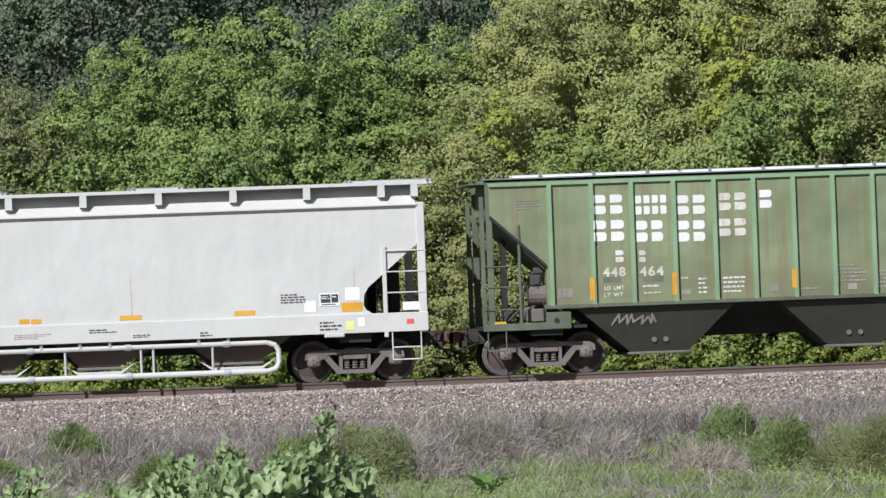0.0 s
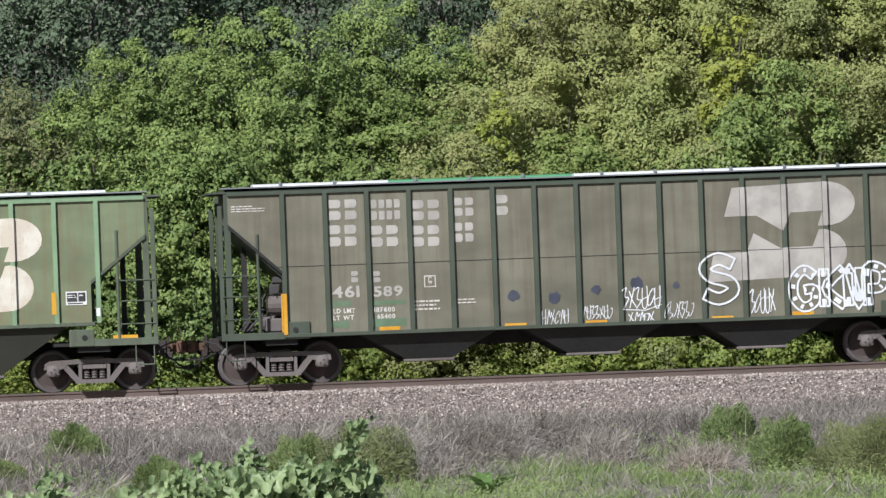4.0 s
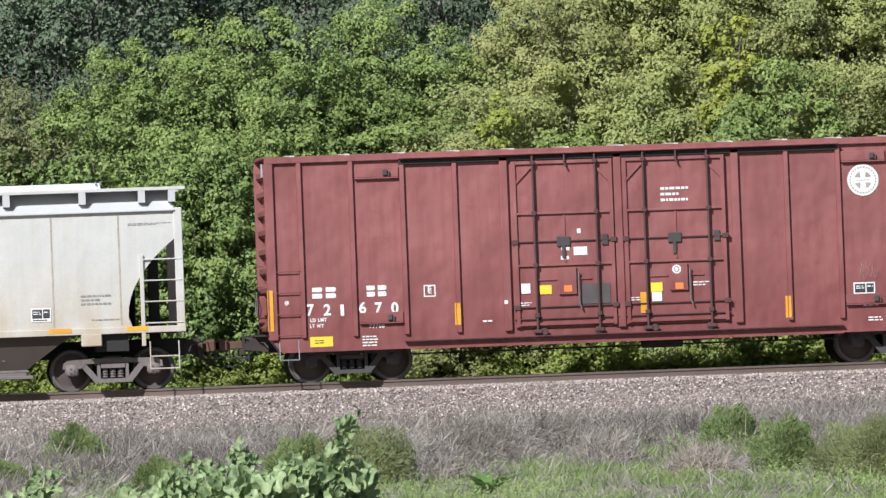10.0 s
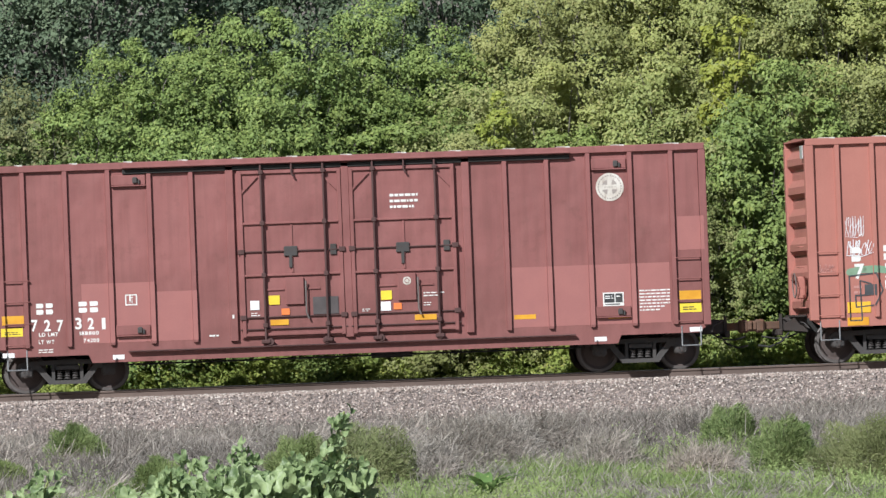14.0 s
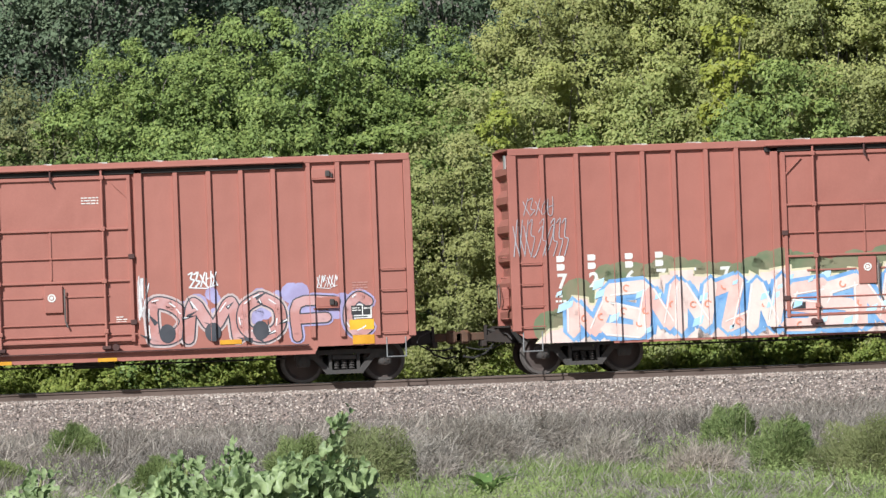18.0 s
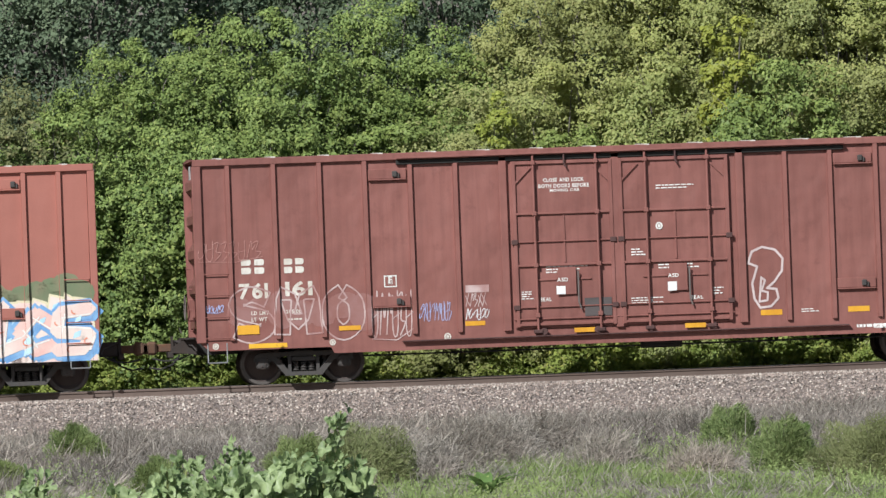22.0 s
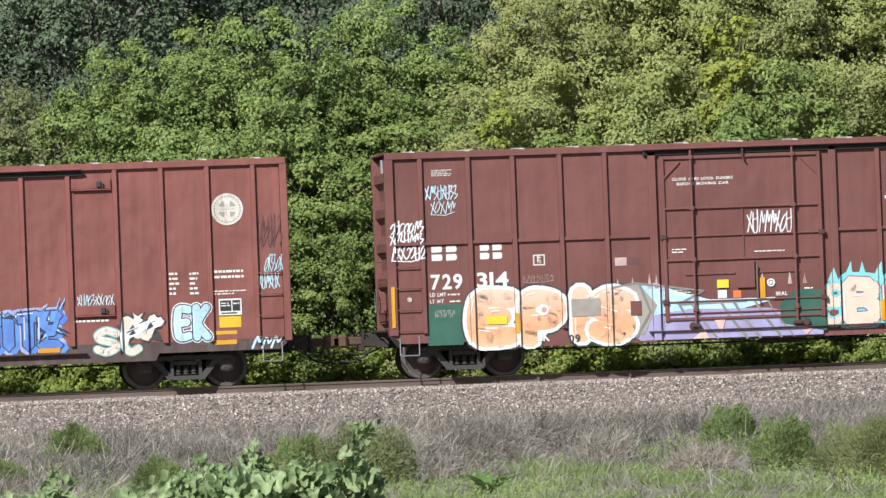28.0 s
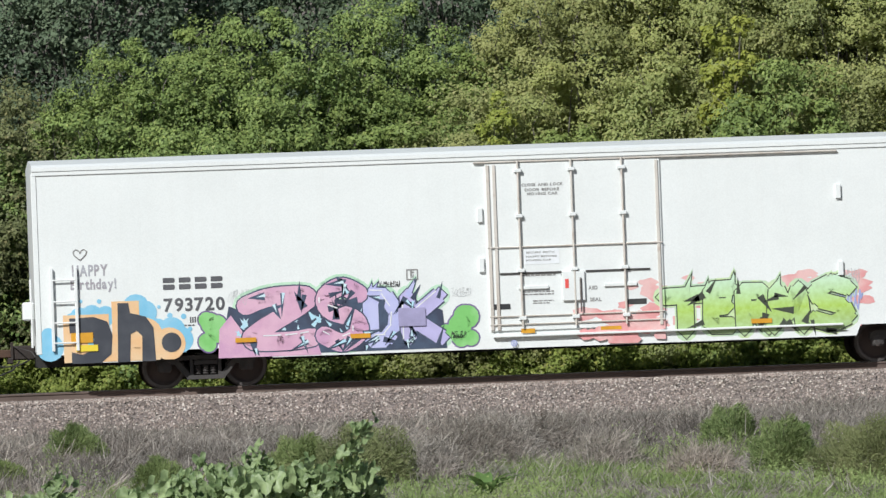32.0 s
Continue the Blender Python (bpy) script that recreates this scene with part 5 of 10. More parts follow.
M["bark"] = plain("grey_bark", (0.16, 0.145, 0.125), 0.9, 0, 0.3, 8.0, 0.5)
GREEN = ((0.085, 0.140, 0.046), (0.275, 0.375, 0.116), (0.380, 0.430, 0.135))
OLIVE = ((0.205, 0.245, 0.095), (0.375, 0.425, 0.175), (0.45, 0.42, 0.20))
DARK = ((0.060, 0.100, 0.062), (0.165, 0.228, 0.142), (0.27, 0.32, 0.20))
GOLD = ((0.240, 0.285, 0.100), (0.410, 0.465, 0.172), (0.48, 0.45, 0.19))
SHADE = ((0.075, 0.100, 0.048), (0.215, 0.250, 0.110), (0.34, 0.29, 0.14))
LIME = ((0.150, 0.200, 0.040), (0.350, 0.410, 0.090), (0.50, 0.48, 0.10))
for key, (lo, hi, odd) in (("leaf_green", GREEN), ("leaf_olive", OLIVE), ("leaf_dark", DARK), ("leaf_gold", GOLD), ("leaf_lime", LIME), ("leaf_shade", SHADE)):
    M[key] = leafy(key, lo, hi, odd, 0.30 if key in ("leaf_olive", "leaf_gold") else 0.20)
M["leaf_low"] = leafy("leaf_low", (0.130, 0.190, 0.046), (0.370, 0.460, 0.125), (0.56, 0.54, 0.16), 0.36)

TREE_KINDS = {}


def tree(kind, label, category, at, mat, spec, turn=0.0, size=1.0, group=""):
    """spec: half widths, crown bottom and top, clumps, leaves, leaf length, fork height."""
    key = (kind, mat)
    if key not in TREE_KINDS:
        TREE_KINDS[key] = []
    kinds = TREE_KINDS[key]
    seed = len(kinds)
    if seed < 3:
        rng = np.random.default_rng(100 + seed + 7 * len(TREE_KINDS))
        rx, ry, z0, z1, puffs, leaves, leaf, fork = spec
        if mat in ("leaf_olive", "leaf_gold"):
            leaf, leaves = leaf * 0.82, int(leaves * 1.25)
        P, centres = puff_crown(rng, rx, ry, z0, z1, puffs, leaves, leaf)
        root = thing(kind, label, category, group=group)
        part("trunk", branch_bag(rng, centres, 0.04 + 0.009 * z1, fork), M["bark"], root)
        part("crown", quads("crown", P, M[mat]), M[mat], root)
        kinds.append(root)
        root.matrix_basis = Matrix.Translation(at) @ Matrix.Rotation(turn, 4, "Z") @ Matrix.Scale(size, 4)
        return root
    src = kinds[random.randrange(3)]
    o = copy_thing(src, Matrix.Translation(at) @ Matrix.Rotation(turn, 4, "Z"))
    o.scale = (size, size, size * random.uniform(0.92, 1.1))
    return tagged(o, label, category, group)


def woods():
    rnd = random.Random(4)
    # low bushes along the far side of the track
    x = 1.0
    while x < 31:
        tree("bush", "low bright green bush beside the track", "bush", (x, rnd.uniform(7.5, 8.3), -0.95), "leaf_low", (0.95, 0.8, 0.0, 1.75, 26, 8400, 0.085, 0.3), rnd.uniform(0, 6.28), rnd.uniform(0.8, 1.2), "bushes beyond the track")
        x += rnd.uniform(0.75, 1.1)
    # thicket of small trees
    x = 1.5
    while x < 31:
        k = rnd.random()
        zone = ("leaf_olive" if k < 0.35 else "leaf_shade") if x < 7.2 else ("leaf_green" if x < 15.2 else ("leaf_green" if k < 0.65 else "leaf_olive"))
        tree("small_tree", "dense leafy small tree in the thicket", "tree", (x, rnd.uniform(7.6, 9.6), -0.9), zone, (1.75, 1.5, 0.1, 6.2, 56, 32000, 0.085, 1.0), rnd.uniform(-0.6, 0.6), rnd.uniform(0.86, 1.2), "thicket behind the track")
        x += rnd.uniform(1.2, 1.7)
    # taller trees close behind them, whose tops make the skyline of the thicket
    x = 1.0
    while x < 32:
        k = rnd.random()
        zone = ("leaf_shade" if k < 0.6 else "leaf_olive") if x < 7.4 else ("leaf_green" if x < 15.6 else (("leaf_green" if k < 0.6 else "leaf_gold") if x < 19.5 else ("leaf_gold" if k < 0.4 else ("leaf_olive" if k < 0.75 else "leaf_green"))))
        big = 0.71 if x < 7.6 else (0.79 if x < 8.8 else (0.895 if x < 18.6 else 1.16))
        tree("tree", "broad leafy tree of the thicket", "tree", (x, rnd.uniform(11.6, 13.6), -0.5), zone, (2.1, 1.9, 2.4, 10.0, 84, 42000, 0.088, 2.0), rnd.uniform(-0.6, 0.6), big * rnd.uniform(0.96, 1.04), "thicket behind the track")
        x += rnd.uniform(1.35, 1.75)
    x = -1.0
    while x < 36:
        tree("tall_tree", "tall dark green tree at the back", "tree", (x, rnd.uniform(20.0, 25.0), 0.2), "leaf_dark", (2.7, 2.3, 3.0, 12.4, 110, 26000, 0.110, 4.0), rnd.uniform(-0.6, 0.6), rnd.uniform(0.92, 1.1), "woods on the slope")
        x += rnd.uniform(2.0, 2.7)
    for x, y, z, kind, big in ((16.9, 9.8, 0.2, "leaf_olive", 1.22), (26.4, 11.2, 0.4, "leaf_olive", 1.3), (18.9, 10.2, 0.4, "leaf_gold", 1.2), (23.9, 10.8, 0.6, "leaf_olive", 1.25), (21.4, 10.4, 0.6, "leaf_gold", 1.25)):
        tree("small_tree", "dense leafy small tree in the thicket", "tree", (x, y, z - 0.9), kind, (1.75, 1.5, 0.1, 6.2, 56, 32000, 0.085, 1.0), rnd.uniform(-0.5, 0.5), big, "thicket behind the track")
    for x, y, big in ((23.0, 8.9, 1.0), (17.45, 8.6, 0.80)):
        tree("sapling", "slender sapling with bright yellow-green leaves in the thicket", "tree", (x, y, -0.5), "leaf_lime", (0.62, 0.5, 5.6, 8.9, 12, 2600, 0.115, 4.0), 0.0, big, "thicket behind the track")
    # the wood closes behind the last row
    rng = np.random.default_rng(77)
    n = 60000
    C = np.stack([rng.uniform(-8, 48, n), rng.uniform(29, 35, n), rng.uniform(0.5, 14, n)], 1)
    C[:, 2] += 2.0 * np.sin(C[:, 0] * 0.7) + 1.2 * np.sin(C[:, 0] * 1.9 + 1)
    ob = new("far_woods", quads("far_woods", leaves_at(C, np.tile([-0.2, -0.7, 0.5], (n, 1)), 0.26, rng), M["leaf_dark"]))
    tagged(ob, "dark green wood closing the view on the slope", "woods", kind="stuff")


woods()


# ---------------------------------------------------------------- marks on the cars
for key, tone, tone2 in (("lemonpale", (0.78, 0.75, 0.30), None), ("redprint", (0.56, 0.40, 0.36), None), ("smudge", (0.13, 0.14, 0.10), (0.17, 0.18, 0.12)), ("dimlight", (0.47, 0.44, 0.40), (0.36, 0.33, 0.30)),
                   ("patchgreen", (0.14, 0.22, 0.13), (0.12, 0.17, 0.10)), ("patchgreen2", (0.16, 0.30, 0.19), (0.22, 0.32, 0.22)), ("blueblack", (0.045, 0.05, 0.075), (0.07, 0.075, 0.10)), ("tagwhite", (0.80, 0.80, 0.82), (0.70, 0.71, 0.74)),
                   ("greyink", (0.22, 0.21, 0.21), (0.28, 0.27, 0.26)), ("greyink2", (0.10, 0.10, 0.11), (0.13, 0.13, 0.14)), ("greyfade", (0.55, 0.56, 0.56), None), ("cream", (0.74, 0.68, 0.58), (0.70, 0.62, 0.53)), ("darkmesh", (0.075, 0.065, 0.065), (0.10, 0.085, 0.085)),
                   ("greymesh", (0.38, 0.34, 0.31), (0.30, 0.26, 0.24)), ("maroon5l", (0.325, 0.132, 0.122), (0.345, 0.140, 0.128)), ("fadepink", (0.50, 0.27, 0.24), (0.42, 0.20, 0.18)), ("lemonor", (0.80, 0.48, 0.04), (0.72, 0.40, 0.03)),
                   ("lav", (0.42, 0.38, 0.66), (0.36, 0.30, 0.56)), ("greytag", (0.42, 0.42, 0.46), (0.36, 0.33, 0.36)), ("ghost", (0.55, 0.43, 0.42), (0.36, 0.20, 0.19)), ("ghost2", (0.60, 0.50, 0.50), (0.52, 0.42, 0.42)), ("ghostdark", (0.14, 0.07, 0.07), None),
                   ("bluetag", (0.33, 0.38, 0.66), (0.42, 0.45, 0.70)), ("aquatag", (0.45, 0.68, 0.80), (0.62, 0.76, 0.82)), ("aqua", (0.58, 0.78, 0.78), (0.50, 0.70, 0.72)), ("aqua2", (0.66, 0.82, 0.80), (0.52, 0.70, 0.70)), ("aquab", (0.48, 0.70, 0.85), None),
                   ("tealdark", (0.10, 0.20, 0.20), None), ("teal", (0.24, 0.46, 0.46), (0.34, 0.55, 0.54)), ("pinkish", (0.66, 0.52, 0.56), (0.58, 0.42, 0.46)), ("brown9r", (0.24, 0.065, 0.06), None), ("tan", (0.58, 0.48, 0.33), None), ("blue9", (0.10, 0.22, 0.62), (0.14, 0.30, 0.70)),
                   ("blue9b", (0.16, 0.32, 0.74), (0.10, 0.20, 0.55)), ("navy", (0.045, 0.05, 0.10), None), ("palelav", (0.62, 0.66, 0.80), None), ("darkgreen", (0.035, 0.11, 0.085), (0.05, 0.14, 0.10)), ("orange10", (0.78, 0.44, 0.26), (0.80, 0.60, 0.46)), ("pink10", (0.72, 0.46, 0.42), (0.74, 0.36, 0.22)),
                   ("white10", (0.80, 0.79, 0.76), (0.74, 0.72, 0.70)), ("navy11", (0.05, 0.06, 0.10), (0.07, 0.10, 0.16)), ("pink11", (0.62, 0.36, 0.50), (0.70, 0.44, 0.56)), ("pink11b", (0.68, 0.42, 0.55), (0.58, 0.33, 0.50)), ("lav11", (0.46, 0.47, 0.76), (0.54, 0.55, 0.80)), ("lav11b", (0.52, 0.48, 0.76), None),
                   ("palegreen", (0.55, 0.76, 0.58), (0.46, 0.68, 0.50)), ("lavmesh", (0.38, 0.35, 0.55), (0.30, 0.28, 0.44)), ("lime", (0.36, 0.58, 0.06), (0.44, 0.64, 0.14)), ("lime2", (0.50, 0.66, 0.10), (0.34, 0.52, 0.14)), ("palelime", (0.56, 0.74, 0.58), (0.46, 0.66, 0.46)),
                   ("darkolive", (0.06, 0.07, 0.05), None), ("limehalo", (0.60, 0.74, 0.40), (0.50, 0.66, 0.50)), ("pinkfield", (0.72, 0.33, 0.33), (0.78, 0.52, 0.50)), ("leafgreen", (0.22, 0.55, 0.16), (0.30, 0.62, 0.24)), ("bluecloud", (0.22, 0.52, 0.72), (0.30, 0.58, 0.76)), ("peach", (0.80, 0.50, 0.26), (0.78, 0.56, 0.34)),
                   ("slate", (0.052, 0.056, 0.07), (0.075, 0.08, 0.095)), ("sage", (0.16, 0.20, 0.115), (0.24, 0.22, 0.14)), ("butter", (0.72, 0.66, 0.46), None), ("cobalt", (0.16, 0.34, 0.64), (0.26, 0.46, 0.72)), ("skyblue", (0.42, 0.66, 0.86), (0.56, 0.76, 0.88)), ("salmon", (0.74, 0.45, 0.41), (0.76, 0.58, 0.53)),
                   ("shell", (0.77, 0.66, 0.61), (0.74, 0.55, 0.51)), ("coral", (0.78, 0.30, 0.20), None), ("lilac", (0.62, 0.58, 0.72), None), ("purple", (0.20, 0.14, 0.30), None), ("cyan10", (0.20, 0.60, 0.64), (0.28, 0.66, 0.68)), ("bone", (0.74, 0.64, 0.52), (0.72, 0.56, 0.48)), ("field_lav", (0.40, 0.38, 0.62), (0.34, 0.30, 0.50)), ("mist", (0.30, 0.155, 0.145), (0.26, 0.115, 0.10)), ("rosy", (0.50, 0.24, 0.22), (0.58, 0.36, 0.36))):
    M[key] = spray(key + "_paint", tone, tone2)


def lettering(car, s, x0, x1, z0, z1, mat, layer=2):
    car.paint("lettering", words(s, x0, x1, z0, z1), M[mat], layer)


def fine_print(car, x0, x1, z0, z1, n, mat):
    car.paint("fine_print", rows_of_bars(x0, x1, z0, z1, n, random.Random(int(abs(x0 * 97 + z0 * 31)))), M[mat], 3)


def company_name(car, x0, x1, z0, z1, n, mat, lean=0.0):
    bars = slabs(x0, x1, z0, z1, n, lean)
    for k in range(n):
        car.paint("name_block", bars[2 * k:2 * k + 2], M[mat], 2)


def sticker(car, kind, x0, x1, z0, z1, mat, layer=2):
    car.paint(kind, [rect(x0, x1, z0, z1)], M[mat], layer)


def plate_mark(car, x0, x1, z0, z1, ch, mat):
    w = 0.025
    p = [rect(x0, x1, z0, z0 + w), rect(x0, x1, z1 - w, z1), rect(x0, x0 + w, z0 + w, z1 - w), rect(x1 - w, x1, z0 + w, z1 - w)]
    if ch:
        p += words("PLATE", x0 + 0.09, x1 - 0.09, z1 - 0.19, z1 - 0.12) + words(ch, (x0 + x1) / 2 - 0.04, (x0 + x1) / 2 + 0.04, z0 + 0.10, z0 + 0.24)
    car.paint("plate_mark", p, M[mat], 3)


def inspection_panel(car, x0, x1, z0, z1, mat):
    """The lubrication stencil: two dark boxes in a light frame."""
    car.paint("stencil_frame", [rect(x0, x1, z0, z1)], M["hatchwhite"] if mat == "ink" else M["whitepaint"], 4)
    w, h = x1 - x0, z1 - z0
    car.paint("stencil_box", [rect(x0 + w * 0.06, x0 + w * 0.55, z0 + h * 0.25, z1 - h * 0.10), rect(x0 + w * 0.60, x1 - w * 0.06, z0 + h * 0.25, z1 - h * 0.10), rect(x0 + w * 0.10, x1 - w * 0.2, z0 + h * 0.08, z0 + h * 0.16)], M["ink"], 5)
    car.paint("fine_print", rows_of_bars(x0 + w * 0.10, x0 + w * 0.5, z0 + h * 0.5, z1 - h * 0.2, 2, random.Random(5)) + rows_of_bars(x0 + w * 0.64, x1 - w * 0.1, z0 + h * 0.6, z1 - h * 0.2, 1, random.Random(6)), M["whitepaint"], 6)


def round_plate(car, x0, x1, z0, z1, mat, layer=4):
    r = (x1 - x0) / 2
    cx, cz = (x0 + x1) / 2, (z0 + z1) / 2
    car.paint("round_label", ring(cx, cz, r * 0.62, r, 20) + disc(cx, cz, r * 0.45, 14), M[mat], layer)


def cross_logo(car, x0, x1, z0, z1, mat, ground):
    """A round emblem: a light disc, a dark cross-shaped cut, a ring of small marks."""
    cx, cz, r = (x0 + x1) / 2, (z0 + z1) / 2, (x1 - x0) / 2
    car.paint("round_emblem", disc(cx, cz, r, 36), M[mat], 3)
    q = []
    for a in (0, 90, 180, 270):
        q.append([(cx + 0.22 * r * math.cos(radians(a + 45)), cz + 0.22 * r * math.sin(radians(a + 45)))] + arc(cx, cz, r * 0.56, a + 20, a + 70, 6))
    for k in range(27):
        a = k * 360 / 27
        q.append(arc(cx, cz, r * 0.86, a, a + 8, 2) + arc(cx, cz, r * 0.77, a + 8, a, 2))
    car.paint("emblem_mark", q, M["greymesh"], 4)
    car.paint("emblem_band", rows_of_bars(cx - r * 0.42, cx + r * 0.42, cz - r * 0.05, cz + r * 0.05, 1, random.Random(2)), M["greymesh"], 5)


def big_logo(car, x0, x1, z0, z1, mat):
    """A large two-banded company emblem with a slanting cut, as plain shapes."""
    w, h = x1 - x0, z1 - z0
    up = [(0.18, 0.965), (0.80, 1.0)] + [(0.80 + 0.20 * math.cos(radians(a)), 0.772 + 0.228 * math.sin(radians(a))) for a in range(75, -91, -15)] + [(0.745, 0.545), (0.78, 0.70), (0.566, 0.69), (0.51, 0.507), (0.34, 0.67), (0.123, 0.67)]
    lo = [(0.0, 0.0), (0.043, 0.29), (0.264, 0.30), (0.315, 0.49), (0.49, 0.33), (0.707, 0.337), (0.752, 0.505), (0.78, 0.51)] + [(0.76 + 0.175 * math.cos(radians(a)), 0.27 + 0.24 * math.sin(radians(a))) for a in range(75, -91, -15)]
    for p in (up, lo):
        car.paint("emblem", [[(x0 + u * w, z0 + v * h) for u, v in p]], M[mat], 1)


def scribble(rng, x0, x1, z0, z1, n):
    """One running hand-drawn line across the box, in loops and zigzags."""
    out, k = [], 4 * n
    for i in range(k + 1):
        u = i / k
        x = x0 + (x1 - x0) * (0.05 + 0.9 * u) + rng.uniform(-0.5, 0.35) * (x1 - x0) / n * 0.55
        z = (z0 + z1) / 2 + (z1 - z0) * 0.5 * (0.85 if i % 2 else -0.85) * rng.uniform(0.35, 1.0)
        out.append((min(max(x, x0), x1), min(max(z, z0), z1)))
    return out


def rounded(q, k=4):
    """A smooth line through the points q."""
    e = [q[0]] + list(q) + [q[-1]]
    out = []
    for p0, p1, p2, p3 in zip(e, e[1:], e[2:], e[3:]):
        for j in range(k):
            t = j / k
            out.append(tuple(0.5 * (2 * b + (c - a) * t + (2 * a - 5 * b + 4 * c - d) * t * t + (3 * b - a - 3 * c + d) * t ** 3) for a, b, c, d in zip(p0, p1, p2, p3)))
    return out + [q[-1]]


def tag(car, x0, x1, z0, z1, mat, seed, w=0.03, n=5):
    """A quick hand-style signature: loops, hooks and crossed lines run together, sometimes underlined."""
    rng = random.Random(seed)
    w *= 0.58
    n = max(3, round(n * 1.15))
    polys, cw, h = [], (x1 - x0) / n, z1 - z0
    for i in range(n):
        cx, cz = x0 + (i + 0.5) * cw, (z0 + z1) / 2 + rng.uniform(-0.1, 0.1) * h
        kind = rng.randrange(5)
        sl = 0.36 * cw
        if kind == 0:
            a0 = rng.uniform(0, 360)
            q = [(x + (z - cz) * 0.3, z) for x, z in arc(cx, cz, cw * 0.42, a0, a0 + rng.uniform(230, 330), 9, h * 0.36)]
        elif kind == 1:
            q = [(cx - sl, z0 + 0.1 * h), (cx + sl * 0.5, z1 - 0.05 * h), (cx + sl, cz), (cx + 2 * sl, z1 - 0.2 * h)]
        elif kind == 2:
            q = [(cx - 1.6 * sl, z1 - 0.15 * h), (cx + 0.3 * sl, z1 - 0.05 * h), (cx - 0.6 * sl, cz), (cx + 1.2 * sl, cz - 0.08 * h), (cx - sl, z0 + 0.08 * h)]
        elif kind == 3:
            q = [(cx - sl, z1 - 0.1 * h), (cx - 1.2 * sl, z0 + 0.2 * h), (cx, z0 + 0.05 * h), (cx + sl, z0 + 0.3 * h), (cx + 1.1 * sl, z1)]
            polys += stroke([(cx - 1.4 * sl, cz), (cx + 1.5 * sl, cz + 0.12 * h)], w * 0.8, True, 6)
        else:
            q = [(cx + sl, z1 - 0.05 * h), (cx - 1.2 * sl, z0 + 0.1 * h)]
            polys += stroke([(cx - 1.2 * sl, z1 - 0.2 * h), (cx, cz), (cx + 1.5 * sl, z0 + 0.15 * h)], w, True, 6)
        polys += stroke(rounded(q) if kind else q, w * rng.uniform(0.8, 1.15), True, 6)
    if rng.random() < 0.45:
        polys += stroke([(x0, z0 + 0.02), (x0 + 0.6 * (x1 - x0), z0 - 0.02 * h), (x1, z0 + 0.2 * h)], w * 0.8, True, 6)
    car.paint("graffiti_tag", polys, M[mat], 4)


def bay_tag(car, x0, x1, z0, z1, mat, seed):
    rng = random.Random(seed)
    b = Bag()
    for k, (p, q) in enumerate(zip(*(lambda s: (s, s[1:]))(scribble(rng, x0, x1, z0, z1, 3)))):
        z = lambda v: -1.445 + 0.32 * (1.42 - v) - 0.012 - 0.0004 * k
        for poly in stroke([p, q], 0.045, True, 6):
            n = len(b.v)
            b.add([(x, z(zz), zz) for x, zz in poly], [tuple(range(len(poly)))])
    part("graffiti_tag", b, M[mat], car.ob)


def splotch(car, x0, x1, z0, z1, mat, seed):
    rng = random.Random(seed)
    cx, cz, r = (x0 + x1) / 2, (z0 + z1) / 2, (x1 - x0) / 2
    car.paint("paint_blot", [[(cx + r * rng.uniform(0.65, 1.1) * math.cos(a * 0.42), cz + r * rng.uniform(0.65, 1.1) * math.sin(a * 0.42)) for a in range(15)]], M[mat], 2)


def loop(cx, cz, rx, rz, rng, n=16, a0=0, a1=360):
    k = rng.uniform(0.1, 0.3)
    ph = rng.uniform(0, 6)
    return [(cx + rx * (1 + k * math.sin(3 * a + ph) * 0.6) * math.cos(a), cz + rz * (1 + k * math.cos(2 * a + ph) * 0.6) * math.sin(a)) for a in [radians(a0 + (a1 - a0) * i / n) for i in range(n + 1)]]


def letter_outline(car, x0, x1, z0, z1, mat):
    rng = random.Random(3)
    w, h = x1 - x0, z1 - z0
    P = lambda q: [(x0 + u * w, z0 + v * h) for u, v in q]
    p = stroke(P([(0.05, 0.82), (0.12, 0.93), (0.4, 1.0), (0.75, 0.95), (0.95, 0.8), (0.92, 0.6), (0.7, 0.42), (0.5, 0.32), (0.75, 0.30), (0.8, 0.15), (0.6, 0.02), (0.3, 0.0), (0.15, 0.15), (0.1, 0.4), (0.25, 0.68), (0.02, 0.74), (0.05, 0.82)]), 0.05)
    p += stroke(P([(0.35, 0.5), (0.28, 0.1), (0.5, 0.12), (0.52, 0.25), (0.35, 0.28), (0.45, 0.45), (0.35, 0.5)]), 0.045)
    car.paint("graffiti", p, M[mat], 3)


def heart(car, x0, x1, z0, z1, mat):
    w, h = x1 - x0, z1 - z0
    p = [(0.5, 0.0), (0.05, 0.5), (0.0, 0.8), (0.2, 1.0), (0.42, 0.85), (0.5, 0.65), (0.6, 0.9), (0.8, 1.0), (1.0, 0.8), (0.9, 0.5), (0.5, 0.0)]
    car.paint("heart_doodle", stroke([(x0 + u * w, z0 + v * h) for u, v in p], 0.022, True, 6), M[mat], 3)


